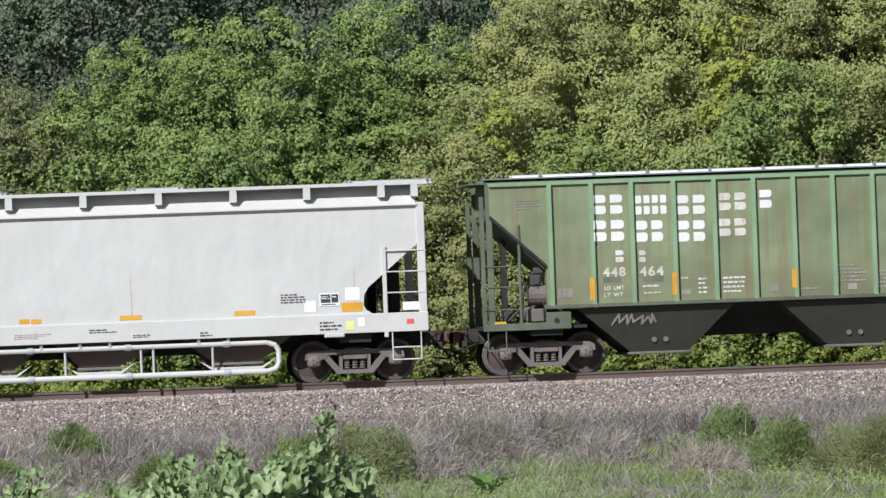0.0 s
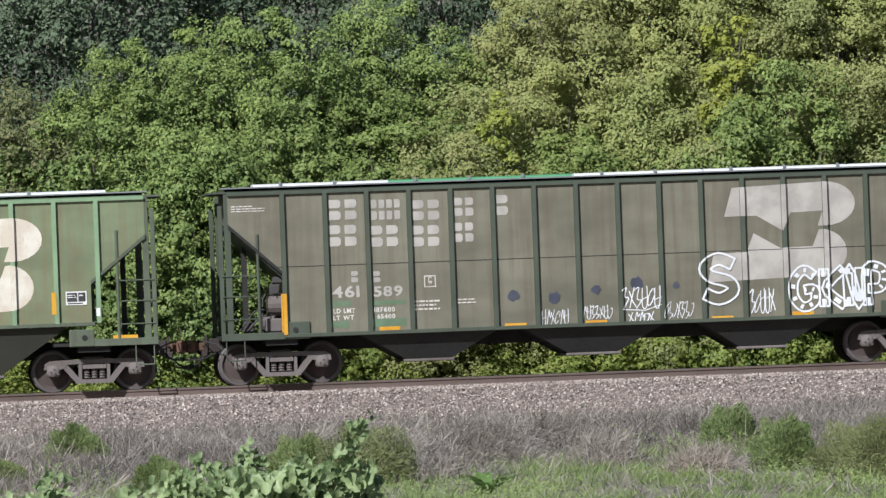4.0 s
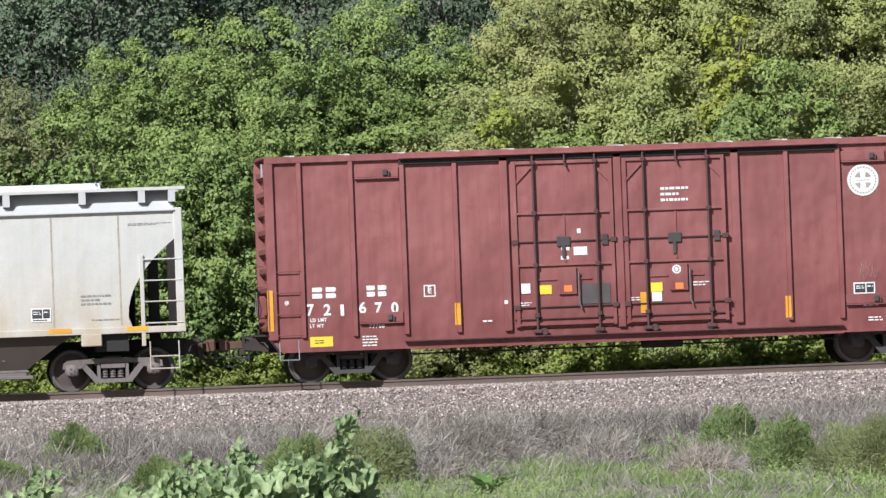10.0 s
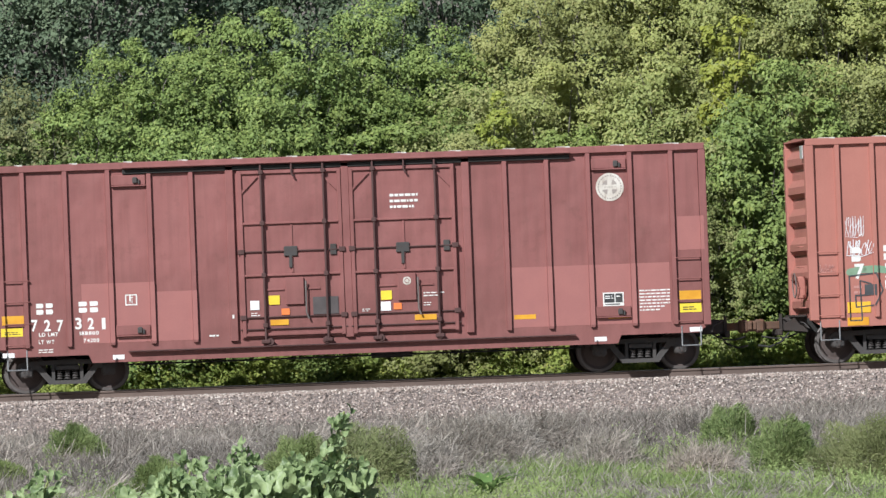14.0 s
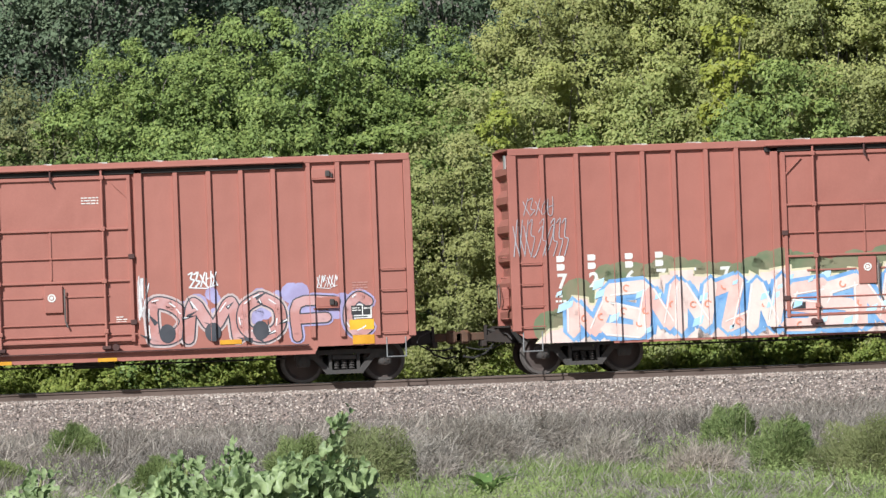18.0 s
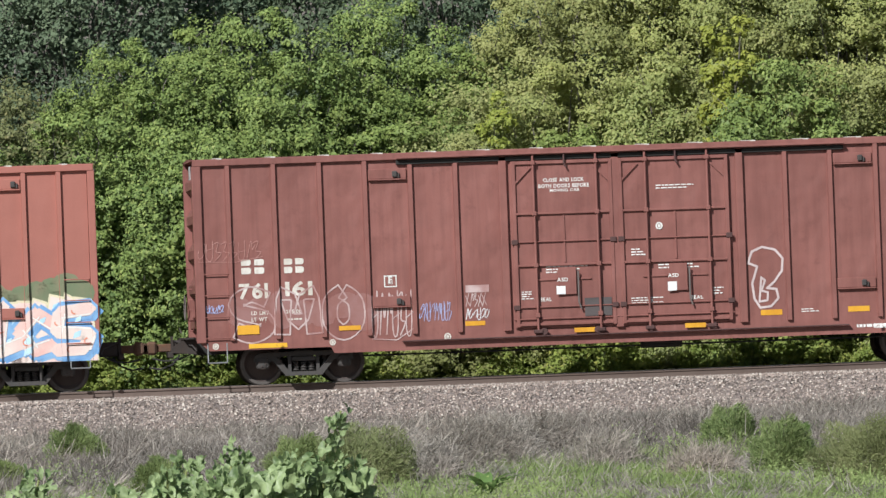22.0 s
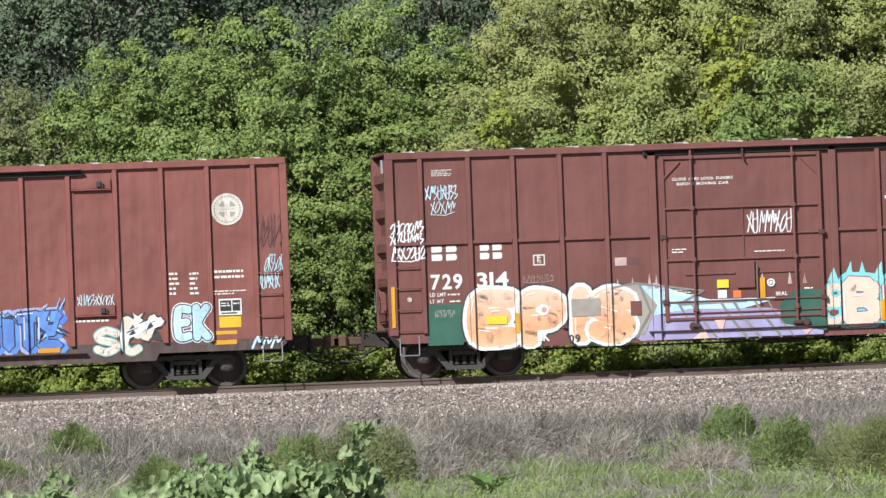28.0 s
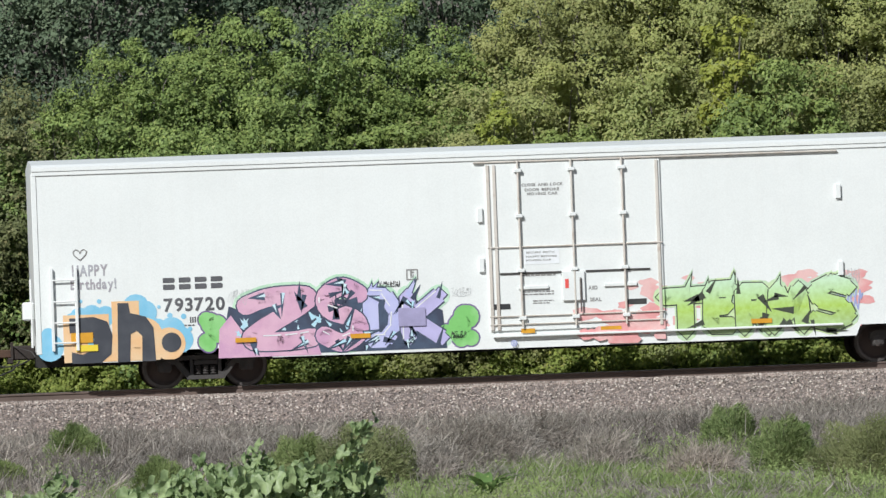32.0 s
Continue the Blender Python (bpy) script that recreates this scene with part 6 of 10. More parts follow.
def zigzag(rng, cx, w, z0, z1):
    """A bold angular stroke with a hook, from the foot to the top of a cell."""
    h = z1 - z0
    style = rng.randrange(5)
    u = lambda a: cx + a * w + rng.uniform(-0.07, 0.07) * w
    v = lambda b: z0 + b * h + rng.uniform(-0.05, 0.05) * h
    if style == 0:
        q = [(u(-0.45), v(0.08)), (u(-0.15), v(0.9)), (u(0.4), v(0.72)), (u(0.0), v(0.48)), (u(0.45), v(0.12))]
    elif style == 1:
        q = [(u(0.45), v(0.9)), (u(-0.3), v(0.82)), (u(-0.4), v(0.5)), (u(0.35), v(0.42)), (u(0.3), v(0.08)), (u(-0.45), v(0.1))]
    elif style == 2:
        q = [(u(-0.5), v(0.75)), (u(0.1), v(0.95)), (u(-0.1), v(0.1)), (u(0.5), v(0.25))]
    elif style == 3:
        q = [(u(-0.4), v(0.1)), (u(-0.3), v(0.9)), (u(0.2), v(0.15)), (u(0.42), v(0.95))]
    else:
        q = [(u(0.4), v(0.6)), (u(0.0), v(0.92)), (u(-0.4), v(0.5)), (u(-0.05), v(0.08)), (u(0.42), v(0.2))]
    return q


def dart(p, q, w):
    """A pointed spike from p to q."""
    d = math.hypot(q[0] - p[0], q[1] - p[1]) or 1e-6
    nx, nz = -(q[1] - p[1]) / d * w, (q[0] - p[0]) / d * w
    return [(p[0] + nx, p[1] + nz), (p[0] - nx, p[1] - nz), q]


def wild_piece(car, x0, x1, z0, z1, n, fills, line, halo, seed):
    """Interlocking angular shapes: rim, dark outline, coloured bodies, shade wedges and light edges."""
    rng = random.Random(seed)
    w, h = (x1 - x0) / n, z1 - z0
    t = min(0.27 * h, 0.36 * w)
    lines = []
    for i in range(n):
        cx = x0 + (i + 0.5) * w
        zz = z1 - rng.uniform(0.02, 0.16) * h
        lines.append(zigzag(rng, cx, w * 1.05, z0 + t * 0.4, zz - t * 0.5))
        if rng.random() < 0.6:
            lines.append([(cx - 0.45 * w, z0 + rng.uniform(0.2, 0.4) * h), (cx + 0.1 * w, z0 + rng.uniform(0.35, 0.6) * h), (cx + 0.55 * w, z0 + rng.uniform(0.3, 0.7) * h)])
    spikes = []
    for i in range(n + 2):
        x = x0 + (x1 - x0) * rng.uniform(0.03, 0.97)
        zb = z1 - rng.uniform(0.25, 0.4) * h
        spikes.append(((x, zb), (x + rng.uniform(-0.25, 0.45) * w, z1 + rng.uniform(-0.05, 0.12) * h)))
    outside = [((x0 + 0.1 * w, z0 + 0.5 * h), (x0 - 0.15 * w, z0 + 0.62 * h)), ((x1 - 0.1 * w, z0 + 0.3 * h), (x1 + 0.12 * w, z0 + 0.12 * h))]
    if halo:
        p = []
        for q in lines:
            p += stroke(q, t + 0.20, True, 6)
        p += [dart(a, b, t * 0.55 + 0.08) for a, b in spikes]
        car.paint("graffiti_rim", p, M[halo], 2, lo=z0)
    p = []
    for q in lines:
        p += stroke(q, t + 0.085, True, 5)
    p += [dart(a, (b[0], b[1] - 0.03), t * 0.5 + 0.02) for a, b in spikes + outside]
    car.paint("graffiti_outline", p, M[line], 4)
    for i, q in enumerate(lines):
        k = i % len(fills)
        p = stroke(q, t, True, 5)
        if i < len(spikes):
            (a, b) = spikes[i]
            p.append(dart(a, (a[0] + (b[0] - a[0]) * 0.8, a[1] + (b[1] - a[1]) * 0.8), t * 0.4))
        car.paint("graffiti_letter", p, M[fills[k]], 5 + i * 0.12)
    shade, light = [], []
    for q in lines:
        for (ax, az), (bx, bz) in zip(q, q[1:]):
            if rng.random() < 0.65:
                m = rng.uniform(0.25, 0.6)
                c = (ax + (bx - ax) * m, az + (bz - az) * m)
                shade.append(dart(c, (c[0] + rng.uniform(-0.35, 0.35) * w, c[1] - rng.uniform(0.08, 0.25) * h), t * 0.22))
            if rng.random() < 0.75:
                d = math.hypot(bx - ax, bz - az) or 1
                ox, oz = -(bz - az) / d * t * 0.3, (bx - ax) / d * t * 0.3
                light += stroke([(ax + (bx - ax) * 0.15 + ox, az + (bz - az) * 0.15 + oz), (ax + (bx - ax) * 0.8 + ox, az + (bz - az) * 0.8 + oz)], 0.022, False)
    if shade:
        car.paint("graffiti_shade", shade, M[line], 9)
    if light:
        car.paint("graffiti_highlight", light, M["tagwhite"], 10)


LETTER = {
    "A": [[(0.03, 0), (0.42, 1), (0.58, 1), (0.97, 0)], [(0.2, 0.34), (0.8, 0.34)]],
    "B": [[(0.1, 0), (0.1, 1), (0.72, 0.96), (0.82, 0.76), (0.6, 0.54), (0.12, 0.52)], [(0.6, 0.54), (0.92, 0.28), (0.72, 0.02), (0.1, 0)]],
    "C": [[(0.92, 0.86), (0.5, 1), (0.1, 0.72), (0.08, 0.28), (0.46, 0), (0.92, 0.16)]],
    "D": [[(0.1, 0.02), (0.1, 0.98), (0.6, 0.95), (0.94, 0.6), (0.88, 0.28), (0.55, 0.02), (0.1, 0.02)]],
    "E": [[(0.95, 0.96), (0.12, 0.94), (0.08, 0.05), (0.95, 0.04)], [(0.12, 0.5), (0.75, 0.52)]],
    "F": [[(0.95, 0.96), (0.12, 0.94), (0.1, 0.0)], [(0.12, 0.5), (0.75, 0.52)]],
    "G": [[(0.92, 0.84), (0.5, 1), (0.1, 0.72), (0.08, 0.28), (0.46, 0), (0.92, 0.14), (0.92, 0.46), (0.52, 0.46)]],
    "I": [[(0.5, 0), (0.5, 1)]],
    "K": [[(0.1, 0), (0.1, 1)], [(0.92, 1), (0.2, 0.48), (0.95, 0.0)]],
    "L": [[(0.15, 1), (0.15, 0.05), (0.95, 0.06)]],
    "M": [[(0.03, 0), (0.15, 1), (0.5, 0.3), (0.85, 1), (0.97, 0)]],
    "N": [[(0.08, 0), (0.1, 1), (0.88, 0), (0.92, 1)]],
    "O": [[(0.5, 1), (0.1, 0.75), (0.08, 0.25), (0.5, 0), (0.92, 0.25), (0.9, 0.75), (0.5, 1)]],
    "P": [[(0.12, 0), (0.1, 0.97), (0.8, 0.96), (0.93, 0.7), (0.72, 0.46), (0.12, 0.44)]],
    "R": [[(0.12, 0), (0.1, 0.97), (0.8, 0.96), (0.93, 0.72), (0.7, 0.5), (0.14, 0.47), (0.55, 0.42), (0.97, 0)]],
    "S": [[(0.94, 0.86), (0.5, 1), (0.1, 0.82), (0.22, 0.58), (0.8, 0.42), (0.92, 0.18), (0.5, 0), (0.05, 0.14)]],
    "T": [[(0.0, 0.92), (1.0, 0.96)], [(0.5, 0.94), (0.5, 0)]],
    "U": [[(0.1, 1), (0.1, 0.25), (0.5, 0), (0.9, 0.25), (0.9, 1)]],
    "Z": [[(0.06, 0.80), (0.45, 0.98), (0.94, 0.90), (0.12, 0.12), (0.6, 0.02), (0.97, 0.08)]]}


def letter_lines(ch, x0, x1, z0, z1, inset, soft):
    a, b, c, d = x0 + inset, x1 - inset, z0 + inset, z1 - inset
    lines = [[(a + u * (b - a), c + v * (d - c)) for u, v in q] for q in LETTER[ch]]
    return [rounded(q, 4) for q in lines] if soft else lines


def above(polys, low):
    return [[(x, max(z, low)) for x, z in q] for q in polys]


def fat_word(car, cells, z0, z1, w, line, rim=None, soft=True, edge=0.045, halo=0.13, low=0.62, spikes=0, light="tagwhite", dark=None, seed=1, cuts=0, shine="aquatag"):
    """Painted letters, each with its fill, outline and highlights, over one common rim. cells: letter, x0, x1, fill."""
    rng = random.Random(seed)
    caps = 10 if soft else 4
    drawn = []
    for ch, x0, x1, fill in cells:
        zt = z1 - rng.uniform(0, 0.10) * (z1 - z0)
        zb = z0 + rng.uniform(0, 0.06) * (z1 - z0)
        drawn.append((letter_lines(ch, x0, x1, zb, zt, w / 2, soft), fill))
    ticks = []
    for _ in range(spikes):
        q = rng.choice(rng.choice(drawn)[0])
        p = max(q, key=lambda v: v[1])
        ticks.append((p, (p[0] + rng.uniform(0.02, 0.30), z1 + rng.uniform(0.02, 0.22))))
    if rim:
        p = [poly for lines, _ in drawn for q in lines for poly in stroke(q, w + 2 * halo, True, 10)] + [dart(a, (b[0], b[1] + 0.05), w * 0.3 + 0.05) for a, b in ticks]
        car.paint("graffiti_rim", above(p, low), M[rim], 2)
    if dark:
        p = []
        for lines, _ in drawn:
            for q in lines:
                p += stroke([(x + 0.11, z - 0.06) for x, z in q], w + edge, True, 5)
        car.paint("graffiti_shadow", above(p, low), M[dark], 3)
    for i, (lines, fill) in enumerate(drawn):
        p = [poly for q in lines for poly in stroke(q, w + 2 * edge, True, caps)]
        car.paint("graffiti_outline", above(p, low), M[line], 4 + i * 0.5)
        p = [poly for q in lines for poly in stroke(q, w, True, caps)]
        car.paint("graffiti_letter", above(p, low + 0.01), M[fill], 4.25 + i * 0.5)
    if ticks:
        car.paint("graffiti_outline", [dart(a, b, w * 0.3) for a, b in ticks], M[line], 3.9)
        car.paint("graffiti_letter", [dart(a, (a[0] + (b[0] - a[0]) * 0.82, a[1] + (b[1] - a[1]) * 0.82), w * 0.22) for a, b in ticks], M[cells[0][3]], 4.1 + 0.5 * len(cells))
    top = 4.6 + 0.5 * len(cells)
    for k in range(cuts):
        q = rng.choice(rng.choice(drawn)[0])
        x, z = rng.choice(q)
        x, z = x + rng.uniform(-0.5, 0.5) * w, z + rng.uniform(-0.5, 0.3) * w
        a, ln = rng.uniform(0, 6.28), rng.uniform(0.8, 1.5) * w
        tip = (x + ln * math.cos(a), min(z + ln * math.sin(a), z1))
        car.paint("graffiti_wedge", above([dart((x, z), tip, w * rng.uniform(0.12, 0.24))], low), M[line], top)
        if shine and k % 2:
            car.paint("graffiti_shine", above([dart((x + 0.02, z + 0.02), ((x + tip[0]) / 2, (z + tip[1]) / 2), w * 0.09)], low), M[shine], top + 0.3)
    hi = []
    for lines, _ in drawn:
        for q in lines:
            for (ax, az), (bx, bz) in zip(q[::2] if soft else q, q[2::2] if soft else q[1:]):
                d = math.hypot(bx - ax, bz - az) or 1
                if rng.random() < 0.4:
                    ox, oz = -abs(bz - az) / d * w * 0.34, abs(bx - ax) / d * w * 0.34
                    hi += stroke([(ax + ox, az + oz), (ax + (bx - ax) * 0.8 + ox, az + (bz - az) * 0.8 + oz)], 0.028, False)
    if light and hi:
        car.paint("graffiti_highlight", above(hi, low), M[light], 5.2 + 0.5 * len(cells))


def hollow_word(car, cells, z0, z1, w, t, mat, soft=True, layer=5, inner=None):
    """Letters drawn in outline alone. cells: letter, x0, x1."""
    p, fill = [], []
    for ch, x0, x1 in cells:
        for q in letter_lines(ch, x0, x1, z0, z1, w / 2, soft):
            side = [[], []]
            for i, (x, z) in enumerate(q):
                ax, az = q[max(i - 1, 0)]
                bx, bz = q[min(i + 1, len(q) - 1)]
                d = math.hypot(bx - ax, bz - az) or 1
                nx, nz = -(bz - az) / d * w / 2, (bx - ax) / d * w / 2
                side[0].append((x + nx, z + nz))
                side[1].append((x - nx, z - nz))
            p += stroke(side[0] + side[1][::-1] + side[0][:1], t, True, 6)
            fill += stroke(q, w * 0.5, False)[::3]
    car.paint("graffiti", p, M[mat], layer)
    if inner:
        car.paint("graffiti_fill", fill, M[inner], layer - 1)


def faded_spray(name, stops):
    """Spray paint that changes tone with height: stops of (height, colour)."""
    m, nt, b = material(name)
    tc = nt.nodes.new("ShaderNodeTexCoord")
    sep = nt.nodes.new("ShaderNodeSeparateXYZ")
    nt.links.new(tc.outputs["Object"], sep.inputs[0])
    h0, h1 = stops[0][0], stops[-1][0]
    r = nt.nodes.new("ShaderNodeMapRange")
    r.inputs[1].default_value, r.inputs[2].default_value = h0, h1
    nt.links.new(sep.outputs[2], r.inputs[0])
    ramp = nt.nodes.new("ShaderNodeValToRGB")
    e = ramp.color_ramp.elements
    e[0].color, e[1].color = (*stops[0][1], 1), (*stops[-1][1], 1)
    for h, c in stops[1:-1]:
        x = e.new((h - h0) / (h1 - h0))
        x.color = (*c, 1)
    nt.links.new(r.outputs[0], ramp.inputs[0])
    f = noise_of(nt, coords(nt), 9.0, 4, 0.6)
    nt.links.new(mixed(nt, 0.18, ramp.outputs[0], mixed(nt, f, scaled(stops[0][1], 0.8), scaled(stops[-1][1], 1.1))), b.inputs["Base Color"])
    b.inputs["Roughness"].default_value = 0.5
    return m


M["limefade"] = faded_spray("lime_fade_paint", [(0.6, (0.36, 0.48, 0.26)), (0.95, (0.36, 0.50, 0.16)), (1.30, (0.42, 0.62, 0.07)), (1.62, (0.50, 0.72, 0.34)), (2.05, (0.62, 0.80, 0.66))])
M["orangefade"] = faded_spray("orange_fade_paint", [(0.6, (0.80, 0.52, 0.32)), (1.0, (0.74, 0.36, 0.18)), (1.4, (0.76, 0.44, 0.28)), (1.9, (0.78, 0.60, 0.48))])


def long_piece(car, x0, x1, z0, z1, seed):
    """A pastel piece along the whole side: cloud, yellow rim, blue shadows, salmon and shell bodies, white edges."""
    rng = random.Random(seed)
    h = z1 - z0
    cloud, rim = [], []
    k = int((x1 - x0) / 0.32)
    for i in range(k):
        x = x0 + (i + 0.5) * (x1 - x0) / k
        top = z1 - (0.75 * h if i < 2 else (0.35 * h if i < 4 else 0)) + 0.10 * math.sin(i * 0.9)
        r = rng.uniform(0.22, 0.40)
        cloud.append(arc(x, top - 0.02, r, 0, 360, 12)[:-1])
        rim.append([(x - 0.34, z0), (x + 0.34, z0), (x + rng.uniform(0.15, 0.34), top - rng.uniform(0.0, 0.2)), (x - rng.uniform(0.0, 0.3), top - rng.uniform(0.0, 0.14))])
    car.paint("graffiti_cloud", cloud, M["sage"], 1)
    car.paint("graffiti_rim", rim, M["butter"], 2)
    base = [[(x + (0.03 if x < (q[0][0] + q[1][0]) / 2 else -0.03), max(z - 0.05, z0)) for x, z in q] for q in rim]
    car.paint("graffiti_ground", base, M["shell"], 3)
    n = int((x1 - x0 - 0.6) / 0.78)
    w = (x1 - x0 - 0.6) / n
    lines = [zigzag(rng, x0 + 0.7 + (i + 0.4) * w, w * 1.15, z0 + 0.12, z1 - (0.5 if i == 0 else 0.16) - rng.uniform(0, 0.12)) for i in range(n)]
    blue, out, fills, edge, coral, sky = [], [], [[], []], [], [], []
    for i, q in enumerate(lines):
        sh = [(x + 0.10, max(z - 0.07, z0 + 0.03)) for x, z in q]
        blue += stroke(sh, 0.40, True, 4)
        out += stroke(q, 0.46, True, 4)
        fills[i % 2].append(stroke(q, 0.29, True, 4))
        for (ax, az), (bx, bz) in zip(q, q[1:]):
            d = math.hypot(bx - ax, bz - az) or 1
            ox, oz = -(bz - az) / d * 0.115, (bx - ax) / d * 0.115
            if rng.random() < 0.8:
                edge += stroke([(ax + ox, az + oz), (bx + ox, bz + oz)], 0.03, False)
            if rng.random() < 0.55:
                c = (ax + (bx - ax) * 0.5, az + (bz - az) * 0.5)
                coral += stroke(arc(c[0], c[1], 0.07, rng.uniform(0, 180), rng.uniform(220, 360), 5), 0.03, False)
        for _ in range(5):
            c = (q[1][0] + rng.uniform(-0.4, 0.5), z0 + rng.uniform(0.05, 0.8) * h)
            s = rng.uniform(0.10, 0.24)
            sky.append([(c[0], c[1]), (c[0] + s, c[1] + s * 0.35), (c[0] + s * 1.2, c[1] + s * 1.2), (c[0] + s * 0.2, c[1] + s * 0.8)])
    clampz = lambda ps: [[(x, min(max(z, z0), z1 + 0.1)) for x, z in p] for p in ps]
    car.paint("graffiti_shadow", clampz(blue), M["cobalt"], 4)
    car.paint("graffiti_shadow", clampz(sky), M["skyblue"], 5)
    car.paint("graffiti_outline", clampz(out), M["cobalt"], 6)
    for k, m in enumerate(("salmon", "shell")):
        for i, p in enumerate(fills[k]):
            car.paint("graffiti_letter", clampz(p), M[m], 7 + k * 0.8 + i * 0.05)
    car.paint("graffiti_highlight", clampz(edge), M["white10"], 9)
    car.paint("graffiti_line", clampz(coral), M["coral"], 10)
    car.paint("graffiti_shadow", clampz(sky[::2]), M["skyblue"], 9)


def block_piece(car, z0, z1, seed):
    """Square cream letters and two lilac bars with round heads, all in a turquoise rim with flames."""
    rng = random.Random(seed)
    flames = [dart((x, z1 - 0.15), (x + rng.uniform(-0.05, 0.10), z1 + rng.uniform(0.05, 0.32)), 0.12) for x in [1.95 + 0.33 * k for k in range(14)]]
    for f in flames:
        car.paint("graffiti_flame", [f], M["cyan10"], 1)
    car.paint("graffiti_curl", above([p for q in (arc(1.98, 1.55, 0.16, 40, 330, 10), arc(1.92, 1.12, 0.20, 60, 320, 10)) for p in stroke(q, 0.24, True, 8)], 0.78), M["cyan10"], 2)
    car.paint("graffiti_curl", above([p for q in (arc(1.98, 1.55, 0.16, 40, 330, 10), arc(1.92, 1.12, 0.20, 60, 320, 10)) for p in stroke(q, 0.13, True, 8)], 0.8), M["bone"], 3)
    fat_word(car, (("B", 2.06, 3.14, "bone"), ("L", 2.98, 3.62, "bone"), ("N", 4.12, 5.28, "bone"), ("K", 5.16, 6.42, "bone")), z0, z1, 0.32, "purple", "cyan10", False, 0.022, 0.10, z0, seed=seed)
    for x, r in ((3.58, 0.24), (3.96, 0.22)):
        stem = [rect(x - 0.16, x + 0.16, z0 + 0.02, z1 - 0.25)]
        car.paint("graffiti_outline", [rect(x - 0.185, x + 0.185, z0, z1 - 0.25)] + disc(x, z1 - 0.10, r + 0.03), M["purple"], 7.2)
        car.paint("graffiti_letter", stem + disc(x, z1 - 0.10, r), M["lilac"], 7.6)
        car.paint("graffiti_line", stroke(arc(x, z1 - 0.10, r * 0.45, 0, 320, 12), 0.02, False) + stroke([(x + 0.05, z0 + 0.1), (x + 0.06, z1 - 0.42)], 0.015, False), M["purple"], 8)


def paint_fields(car, x0, x1, z0, z1, seed):
    """Broad flat fields: light blue over lavender, dark diagonal lines, a green corner."""
    rng = random.Random(seed)
    w, h = x1 - x0, z1 - z0
    P = lambda q: [(x0 + u * w, z0 + v * h) for u, v in q]
    car.paint("paint_field", [P([(0.0, 0.30), (0.12, 0.05), (0.98, 0.05), (0.98, 0.32), (0.72, 0.50), (0.30, 0.52), (0.02, 0.55)])], M["field_lav"], 2)
    car.paint("paint_field", [P([(0.0, 0.86), (0.0, 0.50), (0.10, 0.40), (0.35, 0.52), (0.60, 0.50), (0.75, 0.62), (0.76, 0.66), (0.45, 0.66), (0.30, 0.80), (0.20, 0.95)])], M["skyblue"], 3)
    car.paint("paint_field", [P([(0.78, 0.25), (1.0, 0.10), (1.0, 0.75), (0.86, 0.78), (0.78, 0.55)])], M["darkgreen"], 4)
    car.paint("paint_field", [P([(0.03, 0.9), (0.12, 0.95), (0.20, 0.6), (0.14, 0.15), (0.05, 0.1), (0.10, 0.5)])], M["greymesh"], 4)
    lines = []
    for u in (0.30, 0.36, 0.50, 0.56, 0.66, 0.72):
        lines += stroke(P([(u, 0.62), (u + 0.04, 0.38), (u + 0.12, 0.04)]), rng.uniform(0.03, 0.07), True, 6)
    lines += stroke(P([(0.0, 0.9), (0.10, 0.96), (0.42, 0.80), (0.30, 0.60), (0.62, 0.62)]), 0.045, True, 6)
    lines += stroke(P([(0.1, 0.1), (0.17, 0.5), (0.12, 0.95)]), 0.05, True, 6)
    car.paint("graffiti_line", lines, M["greyink"], 6)
    car.paint("graffiti_fill", [P([(0.46, 0.38), (0.52, 0.35), (0.50, 0.12)]), P([(0.88, 0.12), (0.93, 0.15), (0.90, 0.05)]), P([(0.36, 0.05), (0.42, 0.2), (0.44, 0.05)])], M["salmon"], 7)
    car.paint("graffiti_highlight", [dart((x0 + u * w, z0 + 0.86 * h), (x0 + u * w, z0 + (1.0 + rng.uniform(0.02, 0.12)) * h), 0.05) for u in (0.02, 0.09, 0.17, 0.2, 0.7, 0.83, 0.9)], M["ghost"], 3)


